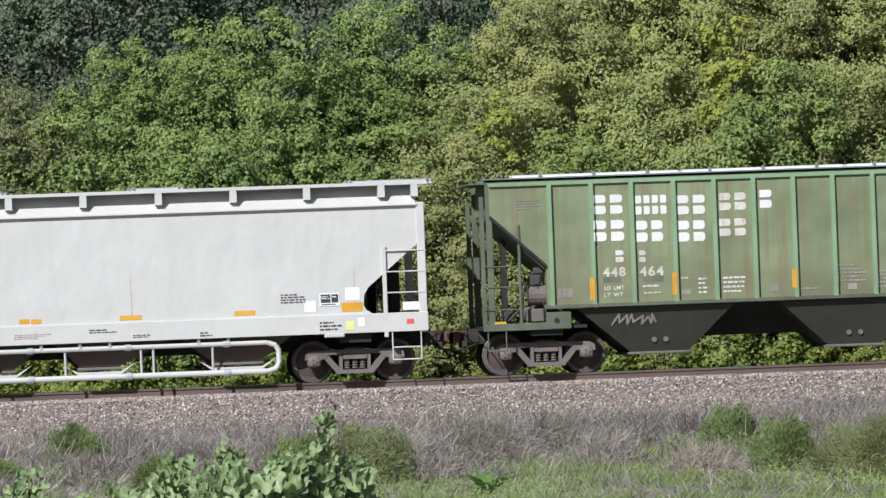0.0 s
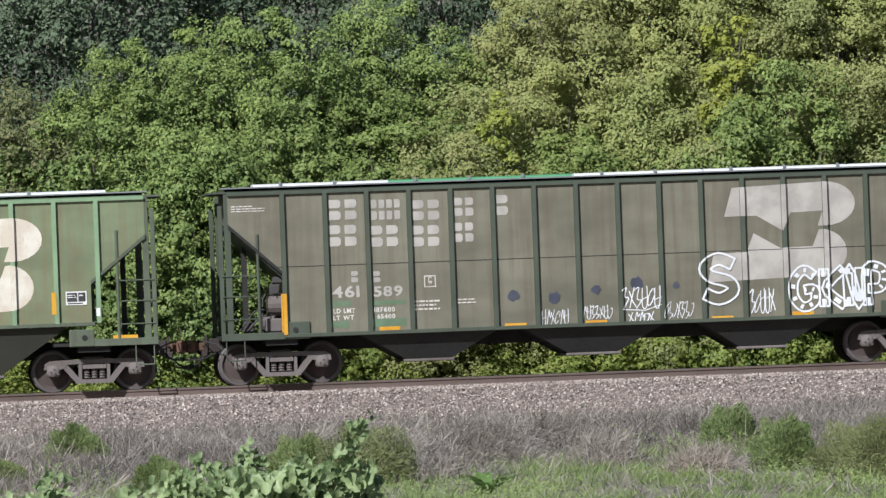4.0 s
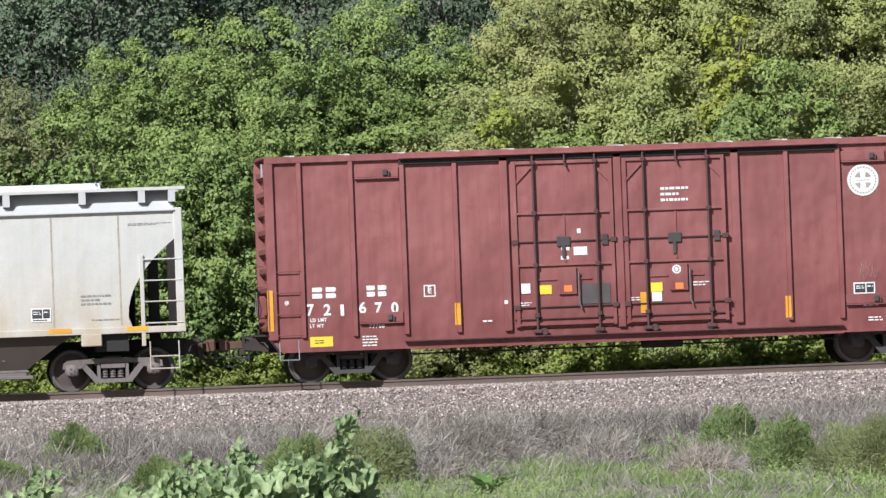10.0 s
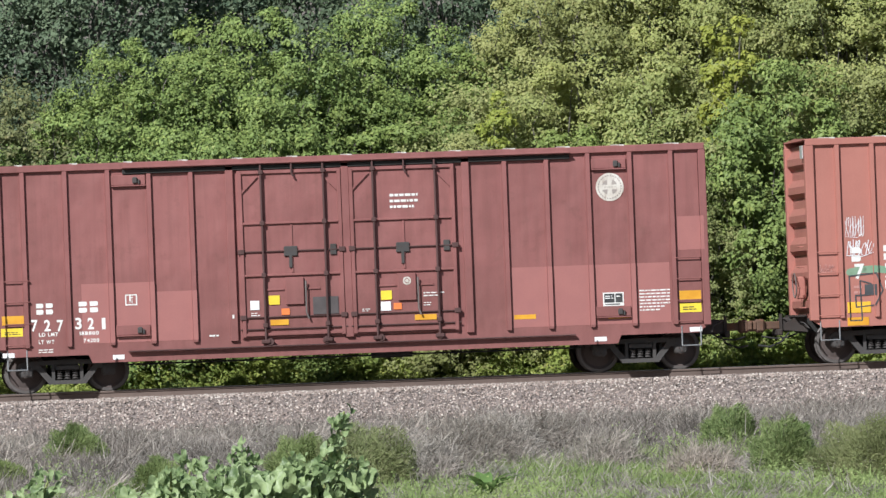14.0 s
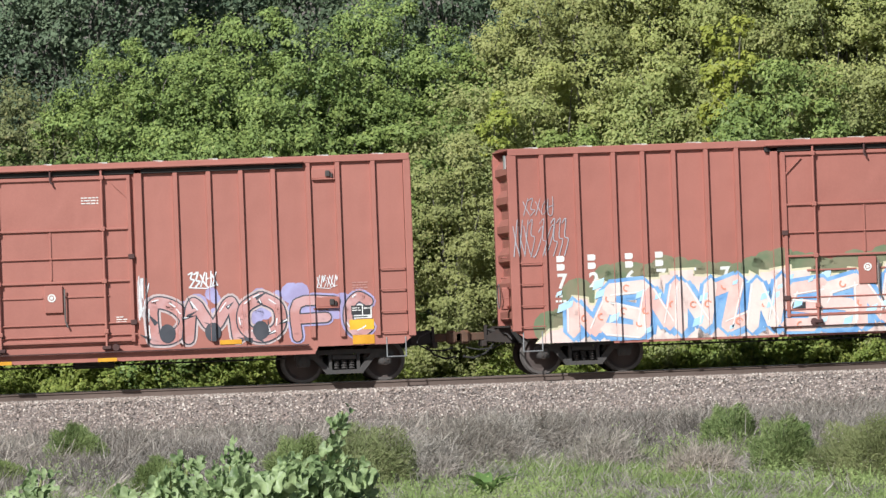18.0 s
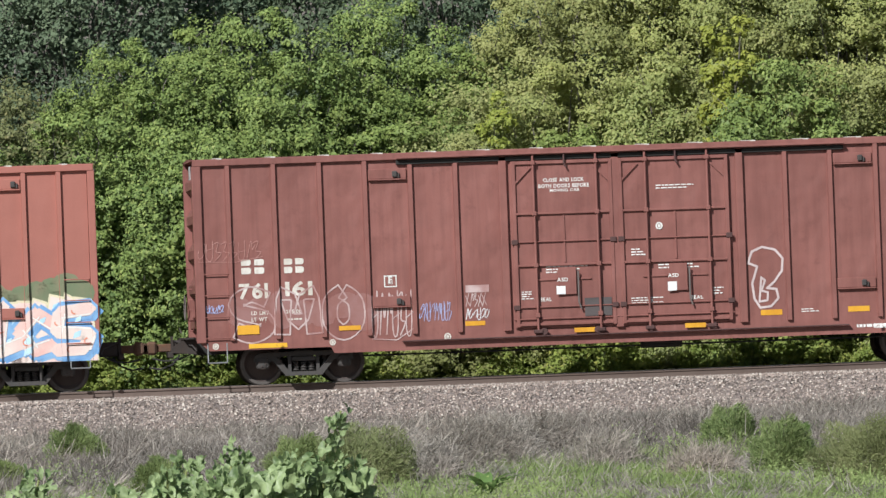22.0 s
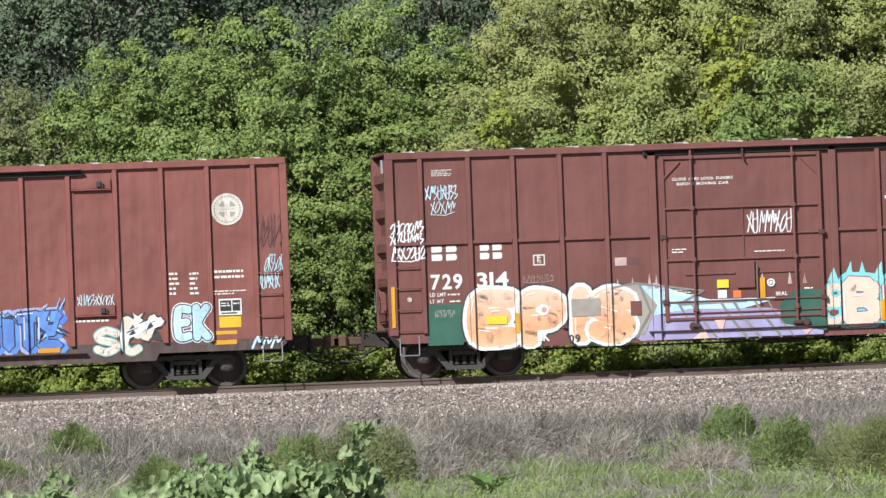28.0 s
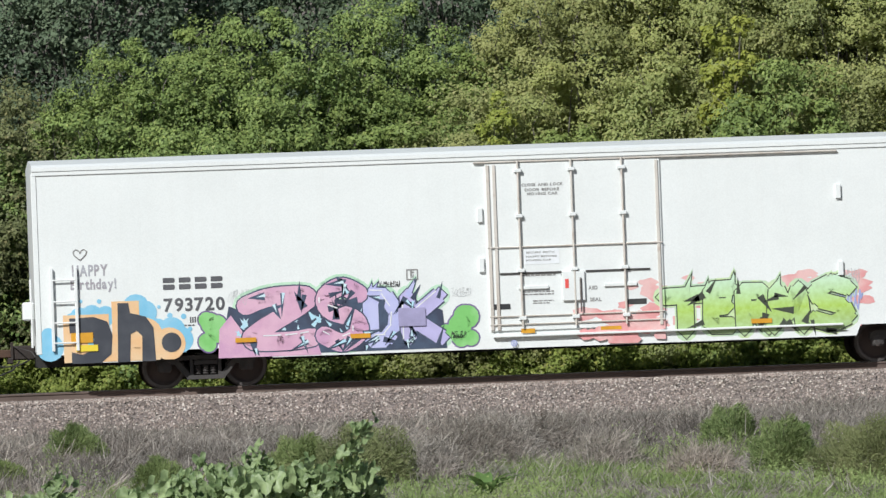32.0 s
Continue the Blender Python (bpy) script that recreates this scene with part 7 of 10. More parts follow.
def oh_piece(car, x0, x1, z0, z1, seed):
    """Heavy dark round and arched shapes in peach, on blue puffs with drops."""
    rng = random.Random(seed)
    w, h = x1 - x0, z1 - z0
    X, Z = (lambda u: x0 + u * w), (lambda v: z0 + v * h)
    blue = []
    for u, v, r in ((0.05, 0.28, 0.30), (0.04, 0.48, 0.16), (0.25, 0.74, 0.22), (0.33, 0.76, 0.24), (0.42, 0.75, 0.22), (0.62, 0.86, 0.30), (0.68, 0.78, 0.26), (0.75, 0.5, 0.26), (0.85, 0.48, 0.30), (0.90, 0.34, 0.30), (0.80, 0.35, 0.35), (0.20, 0.70, 0.16)):
        blue.append([(x, max(z, 0.64)) for x, z in arc(X(u), Z(v), r, 0, 360, 16)[:-1]])
    for u, v, r in ((0.26, 0.99, 0.04), (0.38, 0.98, 0.05), (0.84, 0.72, 0.06), (0.93, 0.70, 0.06), (0.77, 0.86, 0.04), (0.97, 0.5, 0.05)):
        blue += disc(X(u), Z(v), r, 12)
    for k, q in enumerate(blue):
        car.paint("graffiti_puff", [q], M["bluecloud"], 2 + 0.02 * k)
    peach = [rect(X(0.14), X(0.77), Z(0.0), Z(0.42)), rect(X(0.46), X(0.64), Z(0.0), Z(0.97)), arc(X(0.66), Z(0.45), 0.42, 0, 360, 20, 0.36)[:-1], arc(X(0.83), Z(0.28), 0.36, 0, 360, 20)[:-1], rect(X(0.14), X(0.44), Z(0.3), Z(0.78))]
    car.paint("graffiti_rim", [[(x, max(z, 0.64)) for x, z in p] for p in peach], M["peach"], 4)
    d = [(X(0.19), Z(0.02)), (X(0.38), Z(0.02)), (X(0.45), Z(0.15)), (X(0.46), Z(0.45)), (X(0.43), Z(0.66)), (X(0.34), Z(0.74)), (X(0.18), Z(0.73)), (X(0.18), Z(0.50)), (X(0.28), Z(0.50)), (X(0.34), Z(0.40)), (X(0.33), Z(0.22)), (X(0.26), Z(0.16)), (X(0.19), Z(0.2))]
    a = [(X(0.49), Z(0.02)), (X(0.57), Z(0.02)), (X(0.58), Z(0.45)), (X(0.62), Z(0.50)), (X(0.655), Z(0.42)), (X(0.65), Z(0.02)), (X(0.74), Z(0.02)), (X(0.73), Z(0.55)), (X(0.68), Z(0.72)), (X(0.58), Z(0.78)), (X(0.57), Z(0.94)), (X(0.50), Z(0.94))]
    car.paint("graffiti_fill", [d, a] + disc(X(0.845), Z(0.30), 0.215, 24), M["slate"], 6)
    car.paint("graffiti_fill", disc(X(0.345), Z(0.33), 0.16), M["bluecloud"], 5)


def leafy_blob(car, x0, x1, z0, z1, seed):
    rng = random.Random(seed)
    o, f = [], []
    for k in range(8):
        r = rng.uniform(0.16, 0.27)
        c = (rng.uniform(x0 + r, x1 - r), rng.uniform(z0 + r * 0.9, z1 - r))
        o.append(arc(c[0], c[1], r + 0.035, 0, 360, 14)[:-1])
        f.append(arc(c[0], c[1], r, 0, 360, 14)[:-1])
    car.paint("graffiti_outline", o, M["purple"], 2)
    car.paint("graffiti_fill", f, M["leafgreen"], 3)


def pink_field(car, x0, x1, z0, z1, seed):
    rng = random.Random(seed)
    p = []
    n = int((x1 - x0) / 0.16) + 3
    for _ in range(n * 2):
        cx, cz = rng.uniform(x0, x1), max(0.70, rng.uniform(z0, z1 - 0.1))
        r = rng.uniform(0.10, 0.32)
        p.append([(cx + r * rng.uniform(0.7, 1.4) * math.cos(a * 0.63), max(0.62, cz + r * 0.55 * rng.uniform(0.6, 1.1) * math.sin(a * 0.63))) for a in range(10)])
    car.paint("paint_field", p, M["pinkfield"], 1)


def repaint_band(car, x0, x1, z0, z1, mat):
    """Fresher paint over the lower side, in steps from panel to panel."""
    xs = [x0] + [r for r in R5 if x0 < r < x1] + [x1]
    p = []
    for a, b in zip(xs, xs[1:]):
        if -2.7 < (a + b) / 2 < 2.7:
            continue
        p.append(rect(a + 0.02, b - 0.01, z0 + 0.15, z1 + (0.10 if a < -5 else (-0.12 if a < 0 else 0.12))))
    for q in p:
        car.paint("repaint", [q], M[mat], 1)


c0.low, c3.low = (1.485, -1.585), (1.43, -1.585)


# ---------------------------------------------------------------- lettering, plates and graffiti, car by car
# white hopper
sticker(c0, "reflector", -0.36, -0.14, 1.53, 1.63, "yellow")
sticker(c0, "reflector", -0.10, 0.12, 1.52, 1.62, "yellow")
sticker(c0, "reflector", 1.84, 2.32, 1.53, 1.63, "yellow")
sticker(c0, "reflector", 4.35, 4.81, 1.54, 1.64, "yellow")
sticker(c0, "reflector", 6.71, 7.17, 1.54, 1.74, "yellow")
sticker(c0, "patch", 6.80, 7.12, 1.79, 2.07, "hatchwhite")
sticker(c0, "patch", 5.89, 6.15, 1.56, 1.80, "hatchwhite")
sticker(c0, "patch", 7.05, 7.21, 1.20, 1.40, "paper")
inspection_panel(c0, 6.23, 6.67, 1.68, 1.96, "ink")
fine_print(c0, 5.38, 5.92, 1.76, 1.98, 4, "ink")
fine_print(c0, 6.21, 6.69, 1.13, 1.35, 3, "ink")
sticker(c0, "lemon_sticker", 6.78, 6.98, 1.13, 1.33, "lemonpale")
sticker(c0, "placard", 8.13, 8.29, 1.23, 1.33, "red")
sticker(c0, "paper_notice", 8.06, 8.44, 1.53, 1.71, "paper", 6)
fine_print(c0, -0.49, 0.31, 1.19, 1.31, 3, "redprint")
fine_print(c0, 1.16, 1.76, 1.26, 1.36, 2, "ink")
fine_print(c0, 2.11, 2.51, 1.13, 1.21, 2, "ink")
fine_print(c0, 3.58, 3.84, 1.10, 1.22, 2, "ink")

# faded green hopper
company_name(c1, -5.66, -4.92, 3.48, 3.90, 2, "whitepaint")
company_name(c1, -4.73, -3.99, 3.44, 3.86, 4, "whitepaint")
company_name(c1, -3.81, -3.09, 3.41, 3.83, 2, "whitepaint")
company_name(c1, -2.86, -2.18, 3.47, 3.85, 2, "oldwhite")
company_name(c1, -1.96, -1.60, 3.49, 3.89, 1, "whitepaint")
company_name(c1, -5.68, -4.90, 2.88, 3.34, 2, "whitepaint")
company_name(c1, -4.73, -4.05, 2.84, 3.30, 2, "whitepaint")
company_name(c1, -3.81, -3.11, 2.81, 3.27, 2, "whitepaint")
company_name(c1, -2.88, -2.20, 2.90, 3.28, 2, "oldwhite")
company_name(c1, -5.21, -4.97, 2.41, 2.67, 1, "oldwhite")
company_name(c1, -4.69, -4.49, 2.39, 2.65, 1, "oldwhite")
lettering(c1, "448", -5.50, -5.00, 2.10, 2.30, "oldwhite")
lettering(c1, "464", -4.69, -4.15, 2.09, 2.29, "oldwhite")
sticker(c1, "overspray", -5.50, -5.10, 1.96, 2.10, "smudge", 1)
sticker(c1, "overspray", -4.62, -4.16, 1.95, 2.09, "smudge", 1)
lettering(c1, "LD LMT", -5.48, -5.04, 1.81, 1.89, "oldwhite")
lettering(c1, "LT WT", -5.49, -5.07, 1.66, 1.74, "oldwhite")
fine_print(c1, -4.63, -4.19, 1.81, 1.91, 1, "oldwhite")
fine_print(c1, -4.60, -4.20, 1.67, 1.75, 1, "oldwhite")
fine_print(c1, -3.77, -3.61, 1.97, 2.05, 1, "oldwhite")
fine_print(c1, -3.39, -3.17, 1.63, 2.03, 4, "oldwhite")
sticker(c1, "patch", -3.76, -3.56, 1.65, 1.75, "dimwhite")
fine_print(c1, -2.84, -2.34, 1.63, 2.03, 4, "oldwhite")
fine_print(c1, -7.39, -6.83, 3.63, 3.87, 4, "dimwhite")
fine_print(c1, -0.29, 0.37, 1.78, 2.20, 5, "dimwhite")
fine_print(c1, 0.61, 1.21, 1.63, 2.05, 5, "dimwhite")
fine_print(c1, -1.15, -0.47, 1.63, 1.73, 1, "dimwhite")
sticker(c1, "stencil", -6.51, -6.19, 1.67, 1.87, "dimwhite")
sticker(c1, "stencil", -1.82, -1.60, 1.64, 1.78, "dimwhite")
sticker(c1, "stencil", -0.06, 0.14, 1.62, 1.76, "dimwhite")
sticker(c1, "stencil", 1.69, 1.91, 1.62, 1.76, "dimwhite")
sticker(c1, "reflector", -5.80, -5.70, 1.59, 2.09, "yellow")
sticker(c1, "reflector", -3.97, -3.87, 1.64, 2.14, "yellow")
sticker(c1, "reflector", -1.30, -1.20, 1.70, 2.12, "yellow")
sticker(c1, "reflector", 1.32, 1.42, 1.70, 2.16, "yellow")
sticker(c1, "reflector", 4.02, 4.12, 1.68, 2.16, "yellow")
sticker(c1, "reflector", 5.88, 5.98, 1.71, 2.19, "yellow")
sticker(c1, "reflector", -7.94, -7.68, 1.09, 1.19, "yellow")
sticker(c1, "reflector", 7.20, 7.74, 1.07, 1.21, "yellow")
sticker(c1, "reflector", 6.85, 6.93, 1.64, 1.82, "hatchwhite")
inspection_panel(c1, 6.19, 6.65, 1.90, 2.20, "oldwhite")
big_logo(c1, 2.40, 5.72, 1.75, 3.85, "logo")
tag(c1, 2.50, 2.90, 1.84, 2.06, "greymesh", 11, 0.014, 3)
tag(c1, 3.33, 3.99, 1.82, 2.18, "greymesh", 12, 0.014, 3)
tag(c1, 4.29, 4.61, 2.01, 2.17, "greymesh", 13, 0.012, 2)
bay_tag(c1, -5.32, -4.22, 0.99, 1.29, "dimwhite", 14)

# grimy green hopper
company_name(c2, -5.83, -5.13, 3.56, 4.00, 2, "dimlight")
company_name(c2, -4.90, -4.22, 3.53, 3.97, 4, "dimlight")
company_name(c2, -3.99, -3.31, 3.49, 3.93, 2, "dimlight")
company_name(c2, -3.06, -2.58, 3.55, 3.95, 2, "dimlight")
company_name(c2, -2.13, -1.79, 3.54, 3.98, 1, "dimlight")
company_name(c2, -5.85, -5.15, 2.98, 3.44, 2, "dimlight")
company_name(c2, -4.92, -4.24, 2.94, 3.40, 2, "dimlight")
company_name(c2, -4.01, -3.33, 2.91, 3.37, 2, "dimlight")
company_name(c2, -3.08, -2.60, 2.98, 3.40, 2, "dimlight")
company_name(c2, -5.39, -5.19, 2.18, 2.42, 1, "dimlight")
company_name(c2, -4.90, -4.70, 2.16, 2.40, 1, "dimlight")
lettering(c2, "461", -5.82, -5.22, 1.86, 2.10, "dimlight")
lettering(c2, "589", -4.91, -4.27, 1.85, 2.07, "dimlight")
sticker(c2, "paint_patch", -5.84, -5.42, 1.66, 1.78, "patchgreen", 1)
sticker(c2, "paint_patch", -4.93, -4.21, 1.66, 1.76, "patchgreen", 1)
sticker(c2, "paint_patch", -5.87, -5.47, 1.19, 1.33, "patchgreen", 1)
sticker(c2, "paint_patch", -4.95, -4.21, 1.18, 1.36, "patchgreen", 1)
lettering(c2, "LD LMT", -5.81, -5.33, 1.51, 1.61, "oldwhite")
lettering(c2, "LT WT", -5.82, -5.36, 1.36, 1.46, "oldwhite")
lettering(c2, "187600", -4.91, -4.45, 1.51, 1.61, "oldwhite")
lettering(c2, "65400", -4.85, -4.45, 1.36, 1.46, "oldwhite")
plate_mark(c2, -3.79, -3.53, 2.01, 2.27, "C", "oldwhite")
fine_print(c2, -4.02, -3.46, 1.49, 1.75, 3, "oldwhite")
fine_print(c2, -7.98, -7.24, 3.79, 3.95, 3, "oldwhite")
fine_print(c2, -3.06, -2.66, 1.61, 1.75, 2, "oldwhite")
sticker(c2, "reflector", -6.95, -6.83, 1.08, 1.98, "yellow")
sticker(c2, "reflector", -4.81, -4.35, 1.06, 1.18, "yellow")
sticker(c2, "reflector", -2.04, -1.56, 1.03, 1.15, "yellow")
sticker(c2, "reflector", -0.25, 0.23, 1.05, 1.15, "yellow")
sticker(c2, "reflector", 2.56, 3.04, 1.04, 1.14, "yellow")
sticker(c2, "reflector", 4.35, 4.83, 1.02, 1.18, "yellow")
sticker(c2, "reflector", 6.82, 6.96, 1.07, 1.99, "yellow")
sticker(c2, "patch", -6.52, -6.32, 1.05, 1.17, "dimwhite")
splotch(c2, -1.96, -1.68, 1.62, 1.90, "blueblack", 0)
splotch(c2, -1.08, -0.76, 1.51, 1.83, "blueblack", 1)
splotch(c2, -0.11, 0.13, 1.70, 1.94, "blueblack", 2)
splotch(c2, 0.76, 1.08, 1.77, 2.09, "blueblack", 3)
splotch(c2, 1.70, 1.88, 1.77, 1.95, "blueblack", 4)
tag(c2, -1.22, -0.62, 1.05, 1.43, "tagwhite", 21, 0.025, 5)
tag(c2, -0.31, 0.35, 1.16, 1.48, "tagwhite", 22, 0.03, 6)
tag(c2, 0.59, 1.43, 1.34, 1.86, "tagwhite", 23, 0.045, 5)
tag(c2, 0.70, 1.28, 1.03, 1.31, "tagwhite", 24, 0.04, 4)
tag(c2, 1.51, 2.15, 1.09, 1.51, "tagwhite", 25, 0.025, 6)
hollow_word(c2, (("S", 2.25, 3.23),), 1.39, 2.53, 0.26, 0.045, "tagwhite")
tag(c2, 3.43, 3.97, 1.14, 1.72, "tagwhite", 27, 0.04, 4)
hollow_word(c2, (("G", 4.26, 5.0), ("K", 4.92, 5.66), ("N", 5.5, 6.0), ("P", 5.9, 6.56)), 1.17, 2.19, 0.20, 0.045, "tagwhite", True, 5, "tagwhite")
big_logo(c2, 2.50, 5.84, 1.89, 4.03, "dimlight")

# off-white hopper
company_name(c3, -7.10, -6.32, 2.45, 2.67, 4, "ink")
lettering(c3, "70691", -7.12, -6.22, 2.01, 2.23, "ink")
lettering(c3, "LD LMT", -6.91, -6.53, 1.84, 1.94, "greyink")
lettering(c3, "LT WT", -6.91, -6.55, 1.70, 1.78, "greyink")
lettering(c3, "223500", -6.35, -5.97, 1.85, 1.93, "greyink")
lettering(c3, "62500", -6.28, -5.98, 1.70, 1.78, "greyink")
fine_print(c3, -6.95, -6.31, 1.56, 1.62, 1, "greyink")
sticker(c3, "data_plate", -7.21, -6.97, 1.54, 1.68, "greyink")
sticker(c3, "data_plate", -7.19, -6.99, 1.56, 1.66, "cream", 3)
plate_mark(c3, -3.23, -2.97, 2.19, 2.45, "C", "greyink")
tag(c3, -5.60, -4.92, 1.59, 2.01, "greyink", 31, 0.015, 5)
fine_print(c3, -2.40, -1.98, 1.57, 1.69, 3, "greyink")
fine_print(c3, -1.26, -0.70, 1.57, 1.93, 5, "redprint")
fine_print(c3, 0.57, 1.23, 1.58, 1.92, 5, "redprint")
fine_print(c3, -0.01, 0.25, 1.58, 1.74, 2, "oldwhite")
fine_print(c3, 1.89, 2.27, 1.58, 1.70, 3, "greyink")
fine_print(c3, 6.33, 7.01, 1.87, 2.13, 3, "greyink")
fine_print(c3, 6.55, 7.17, 1.53, 1.59, 1, "greyink")
fine_print(c3, 3.12, 3.98, 1.55, 1.59, 1, "greyink")
fine_print(c3, 7.41, 8.35, 3.59, 3.65, 2, "greyink")
inspection_panel(c3, 5.23, 5.67, 1.56, 1.86, "hatchwhite")
sticker(c3, "reflector", -6.70, -5.78, 1.31, 1.41, "yellow")
sticker(c3, "reflector", -4.18, -3.70, 1.32, 1.42, "yellow")
sticker(c3, "reflector", -3.77, -3.69, 1.30, 1.40, "yellow")
sticker(c3, "reflector", -1.73, -1.29, 1.31, 1.41, "yellow")
sticker(c3, "reflector", 1.17, 1.59, 1.31, 1.41, "yellow")
sticker(c3, "reflector", 3.60, 4.10, 1.30, 1.40, "yellow")
sticker(c3, "reflector", 5.60, 6.10, 1.29, 1.39, "yellow")
sticker(c3, "reflector", 7.31, 7.77, 1.29, 1.39, "yellow")

# maroon boxcar with a cross logo
company_name(c4, -6.94, -6.34, 1.85, 2.09, 2, "whitepaint")
company_name(c4, -5.74, -5.24, 1.85, 2.09, 2, "whitepaint")
lettering(c4, "7", -7.07, -6.91, 1.49, 1.73, "whitepaint")
lettering(c4, "2", -6.70, -6.54, 1.48, 1.72, "whitepaint")
lettering(c4, "1", -6.33, -6.25, 1.46, 1.70, "whitepaint")
lettering(c4, "6", -5.92, -5.76, 1.50, 1.74, "whitepaint")
lettering(c4, "7", -5.57, -5.41, 1.48, 1.72, "whitepaint")
lettering(c4, "0", -5.21, -5.05, 1.47, 1.71, "whitepaint")
lettering(c4, "LD LMT", -7.00, -6.64, 1.34, 1.42, "whitepaint")
lettering(c4, "LT WT", -7.01, -6.71, 1.21, 1.29, "whitepaint")
lettering(c4, "185300", -5.78, -5.36, 1.31, 1.39, "whitepaint")
lettering(c4, "77700", -5.71, -5.37, 1.16, 1.24, "whitepaint")
sticker(c4, "notice_plate", -7.02, -6.52, 0.79, 1.01, "lemon")
fine_print(c4, -6.92, -6.60, 0.85, 0.95, 2, "ink")
fine_print(c4, -5.87, -5.53, 0.75, 1.01, 4, "whitepaint")
fine_print(c4, -3.20, -2.96, 1.18, 1.26, 1, "whitepaint")
sticker(c4, "reflector", -7.93, -7.81, 1.16, 2.06, "yellow", 5)
sticker(c4, "reflector", -3.81, -3.69, 1.16, 1.64, "yellow")
plate_mark(c4, -4.48, -4.22, 1.80, 2.06, "F", "whitepaint")
round_plate(c4, -7.55, -7.45, 1.72, 1.82, "oldwhite")
fine_print(c4, 0.83, 1.45, 3.68, 4.06, 3, "whitepaint")
sticker(c4, "paper_scrap", -1.14, -0.84, 2.60, 2.78, "paper")
sticker(c4, "paper_scrap", -1.41, -1.23, 2.71, 2.79, "paper")
sticker(c4, "paper_scrap", -1.43, -1.25, 2.51, 2.59, "paper")
sticker(c4, "paper_scrap", -1.05, -0.97, 3.08, 3.18, "paper")
sticker(c4, "lemon_placard", -1.92, -1.66, 1.76, 1.96, "lemon", 6)
sticker(c4, "orange_placard", -1.39, -1.21, 1.80, 1.94, "orange", 20)
sticker(c4, "lemon_placard", 0.54, 0.80, 1.73, 1.93, "lemon", 6)
sticker(c4, "orange_placard", 1.08, 1.26, 1.77, 1.91, "orange", 20)
sticker(c4, "paper_placard", -2.33, -2.13, 1.79, 2.01, "paper", 6)
sticker(c4, "paper_placard", 0.56, 0.78, 1.52, 1.72, "paper", 6)
fine_print(c4, -2.35, -2.11, 1.51, 1.61, 2, "whitepaint")
sticker(c4, "mesh_panel", -1.00, -0.36, 1.52, 1.96, "darkmesh", 5)
sticker(c4, "reflector", 0.30, 0.44, 1.27, 1.73, "yellow", 5)
fine_print(c4, 0.10, 0.30, 1.54, 1.64, 2, "whitepaint")
fine_print(c4, 1.48, 1.96, 1.82, 1.94, 2, "whitepaint")
sticker(c4, "patch", -2.72, -2.64, 1.58, 1.66, "whitepaint")
round_plate(c4, 1.02, 1.22, 2.11, 2.31, "whitepaint", 20)
cross_logo(c4, 5.01, 5.71, 3.68, 4.38, "whitepaint", "maroon4")
inspection_panel(c4, 5.06, 5.54, 1.47, 1.77, "whitepaint")
fine_print(c4, 5.27, 5.63, 1.22, 1.32, 1, "whitepaint")
fine_print(c4, 6.17, 6.69, 1.19, 1.89, 7, "whitepaint")
tag(c4, 5.20, 5.62, 1.83, 2.21, "fadewhite", 41, 0.015, 4)
sticker(c4, "reflector", 3.53, 3.65, 1.05, 1.53, "yellow")
sticker(c4, "reflector", 5.84, 5.96, 1.02, 1.50, "yellow")
sticker(c4, "notice_plate", 6.31, 6.81, 0.78, 1.00, "lemon")
fine_print(c4, 6.40, 6.72, 0.83, 0.93, 2, "ink")
sticker(c4, "reflector", 7.67, 7.81, 1.07, 1.97, "yellow", 5)
fine_print(c4, 5.37, 5.69, 0.90, 1.02, 2, "whitepaint")
fine_print(c4, 7.22, 7.52, 1.27, 1.41, 2, "whitepaint")
round_plate(c4, 7.32, 7.42, 1.71, 1.81, "oldwhite")

# chalky maroon boxcar
company_name(c5, -6.98, -6.56, 1.72, 1.96, 2, "whitepaint")
company_name(c5, -6.05, -5.57, 1.73, 1.97, 2, "whitepaint")
lettering(c5, "7", -7.10, -6.96, 1.37, 1.61, "whitepaint")
lettering(c5, "2", -6.82, -6.68, 1.36, 1.60, "whitepaint")
lettering(c5, "7", -6.54, -6.40, 1.35, 1.59, "whitepaint")
lettering(c5, "3", -6.14, -6.00, 1.38, 1.62, "whitepaint")
lettering(c5, "2", -5.87, -5.73, 1.37, 1.61, "whitepaint")
lettering(c5, "1", -5.56, -5.48, 1.36, 1.60, "whitepaint")
lettering(c5, "LD LMT", -6.94, -6.52, 1.24, 1.32, "whitepaint")
lettering(c5, "LT WT", -6.95, -6.61, 1.08, 1.16, "whitepaint")
lettering(c5, "188800", -6.05, -5.63, 1.24, 1.32, "whitepaint")
lettering(c5, "74200", -5.97, -5.63, 1.08, 1.16, "whitepaint")
fine_print(c5, -6.96, -6.64, 0.87, 0.97, 2, "whitepaint")
plate_mark(c5, -5.03, -4.77, 1.85, 2.09, "F", "whitepaint")
sticker(c5, "reflector", -7.74, -7.26, 1.51, 1.71, "yellow")
sticker(c5, "notice_plate", -7.77, -7.29, 1.26, 1.44, "lemon")
fine_print(c5, -7.69, -7.35, 1.29, 1.37, 2, "ink")
sticker(c5, "reflector", -5.04, -4.56, 1.19, 1.33, "yellow")
sticker(c5, "sill_sticker", -7.75, -7.49, 0.80, 0.90, "paper")
sticker(c5, "sill_sticker", -5.35, -5.09, 0.68, 0.78, "paper")
fine_print(c5, -3.21, -2.99, 1.08, 1.16, 1, "whitepaint")
fine_print(c5, 0.85, 1.47, 3.74, 4.12, 3, "whitepaint")
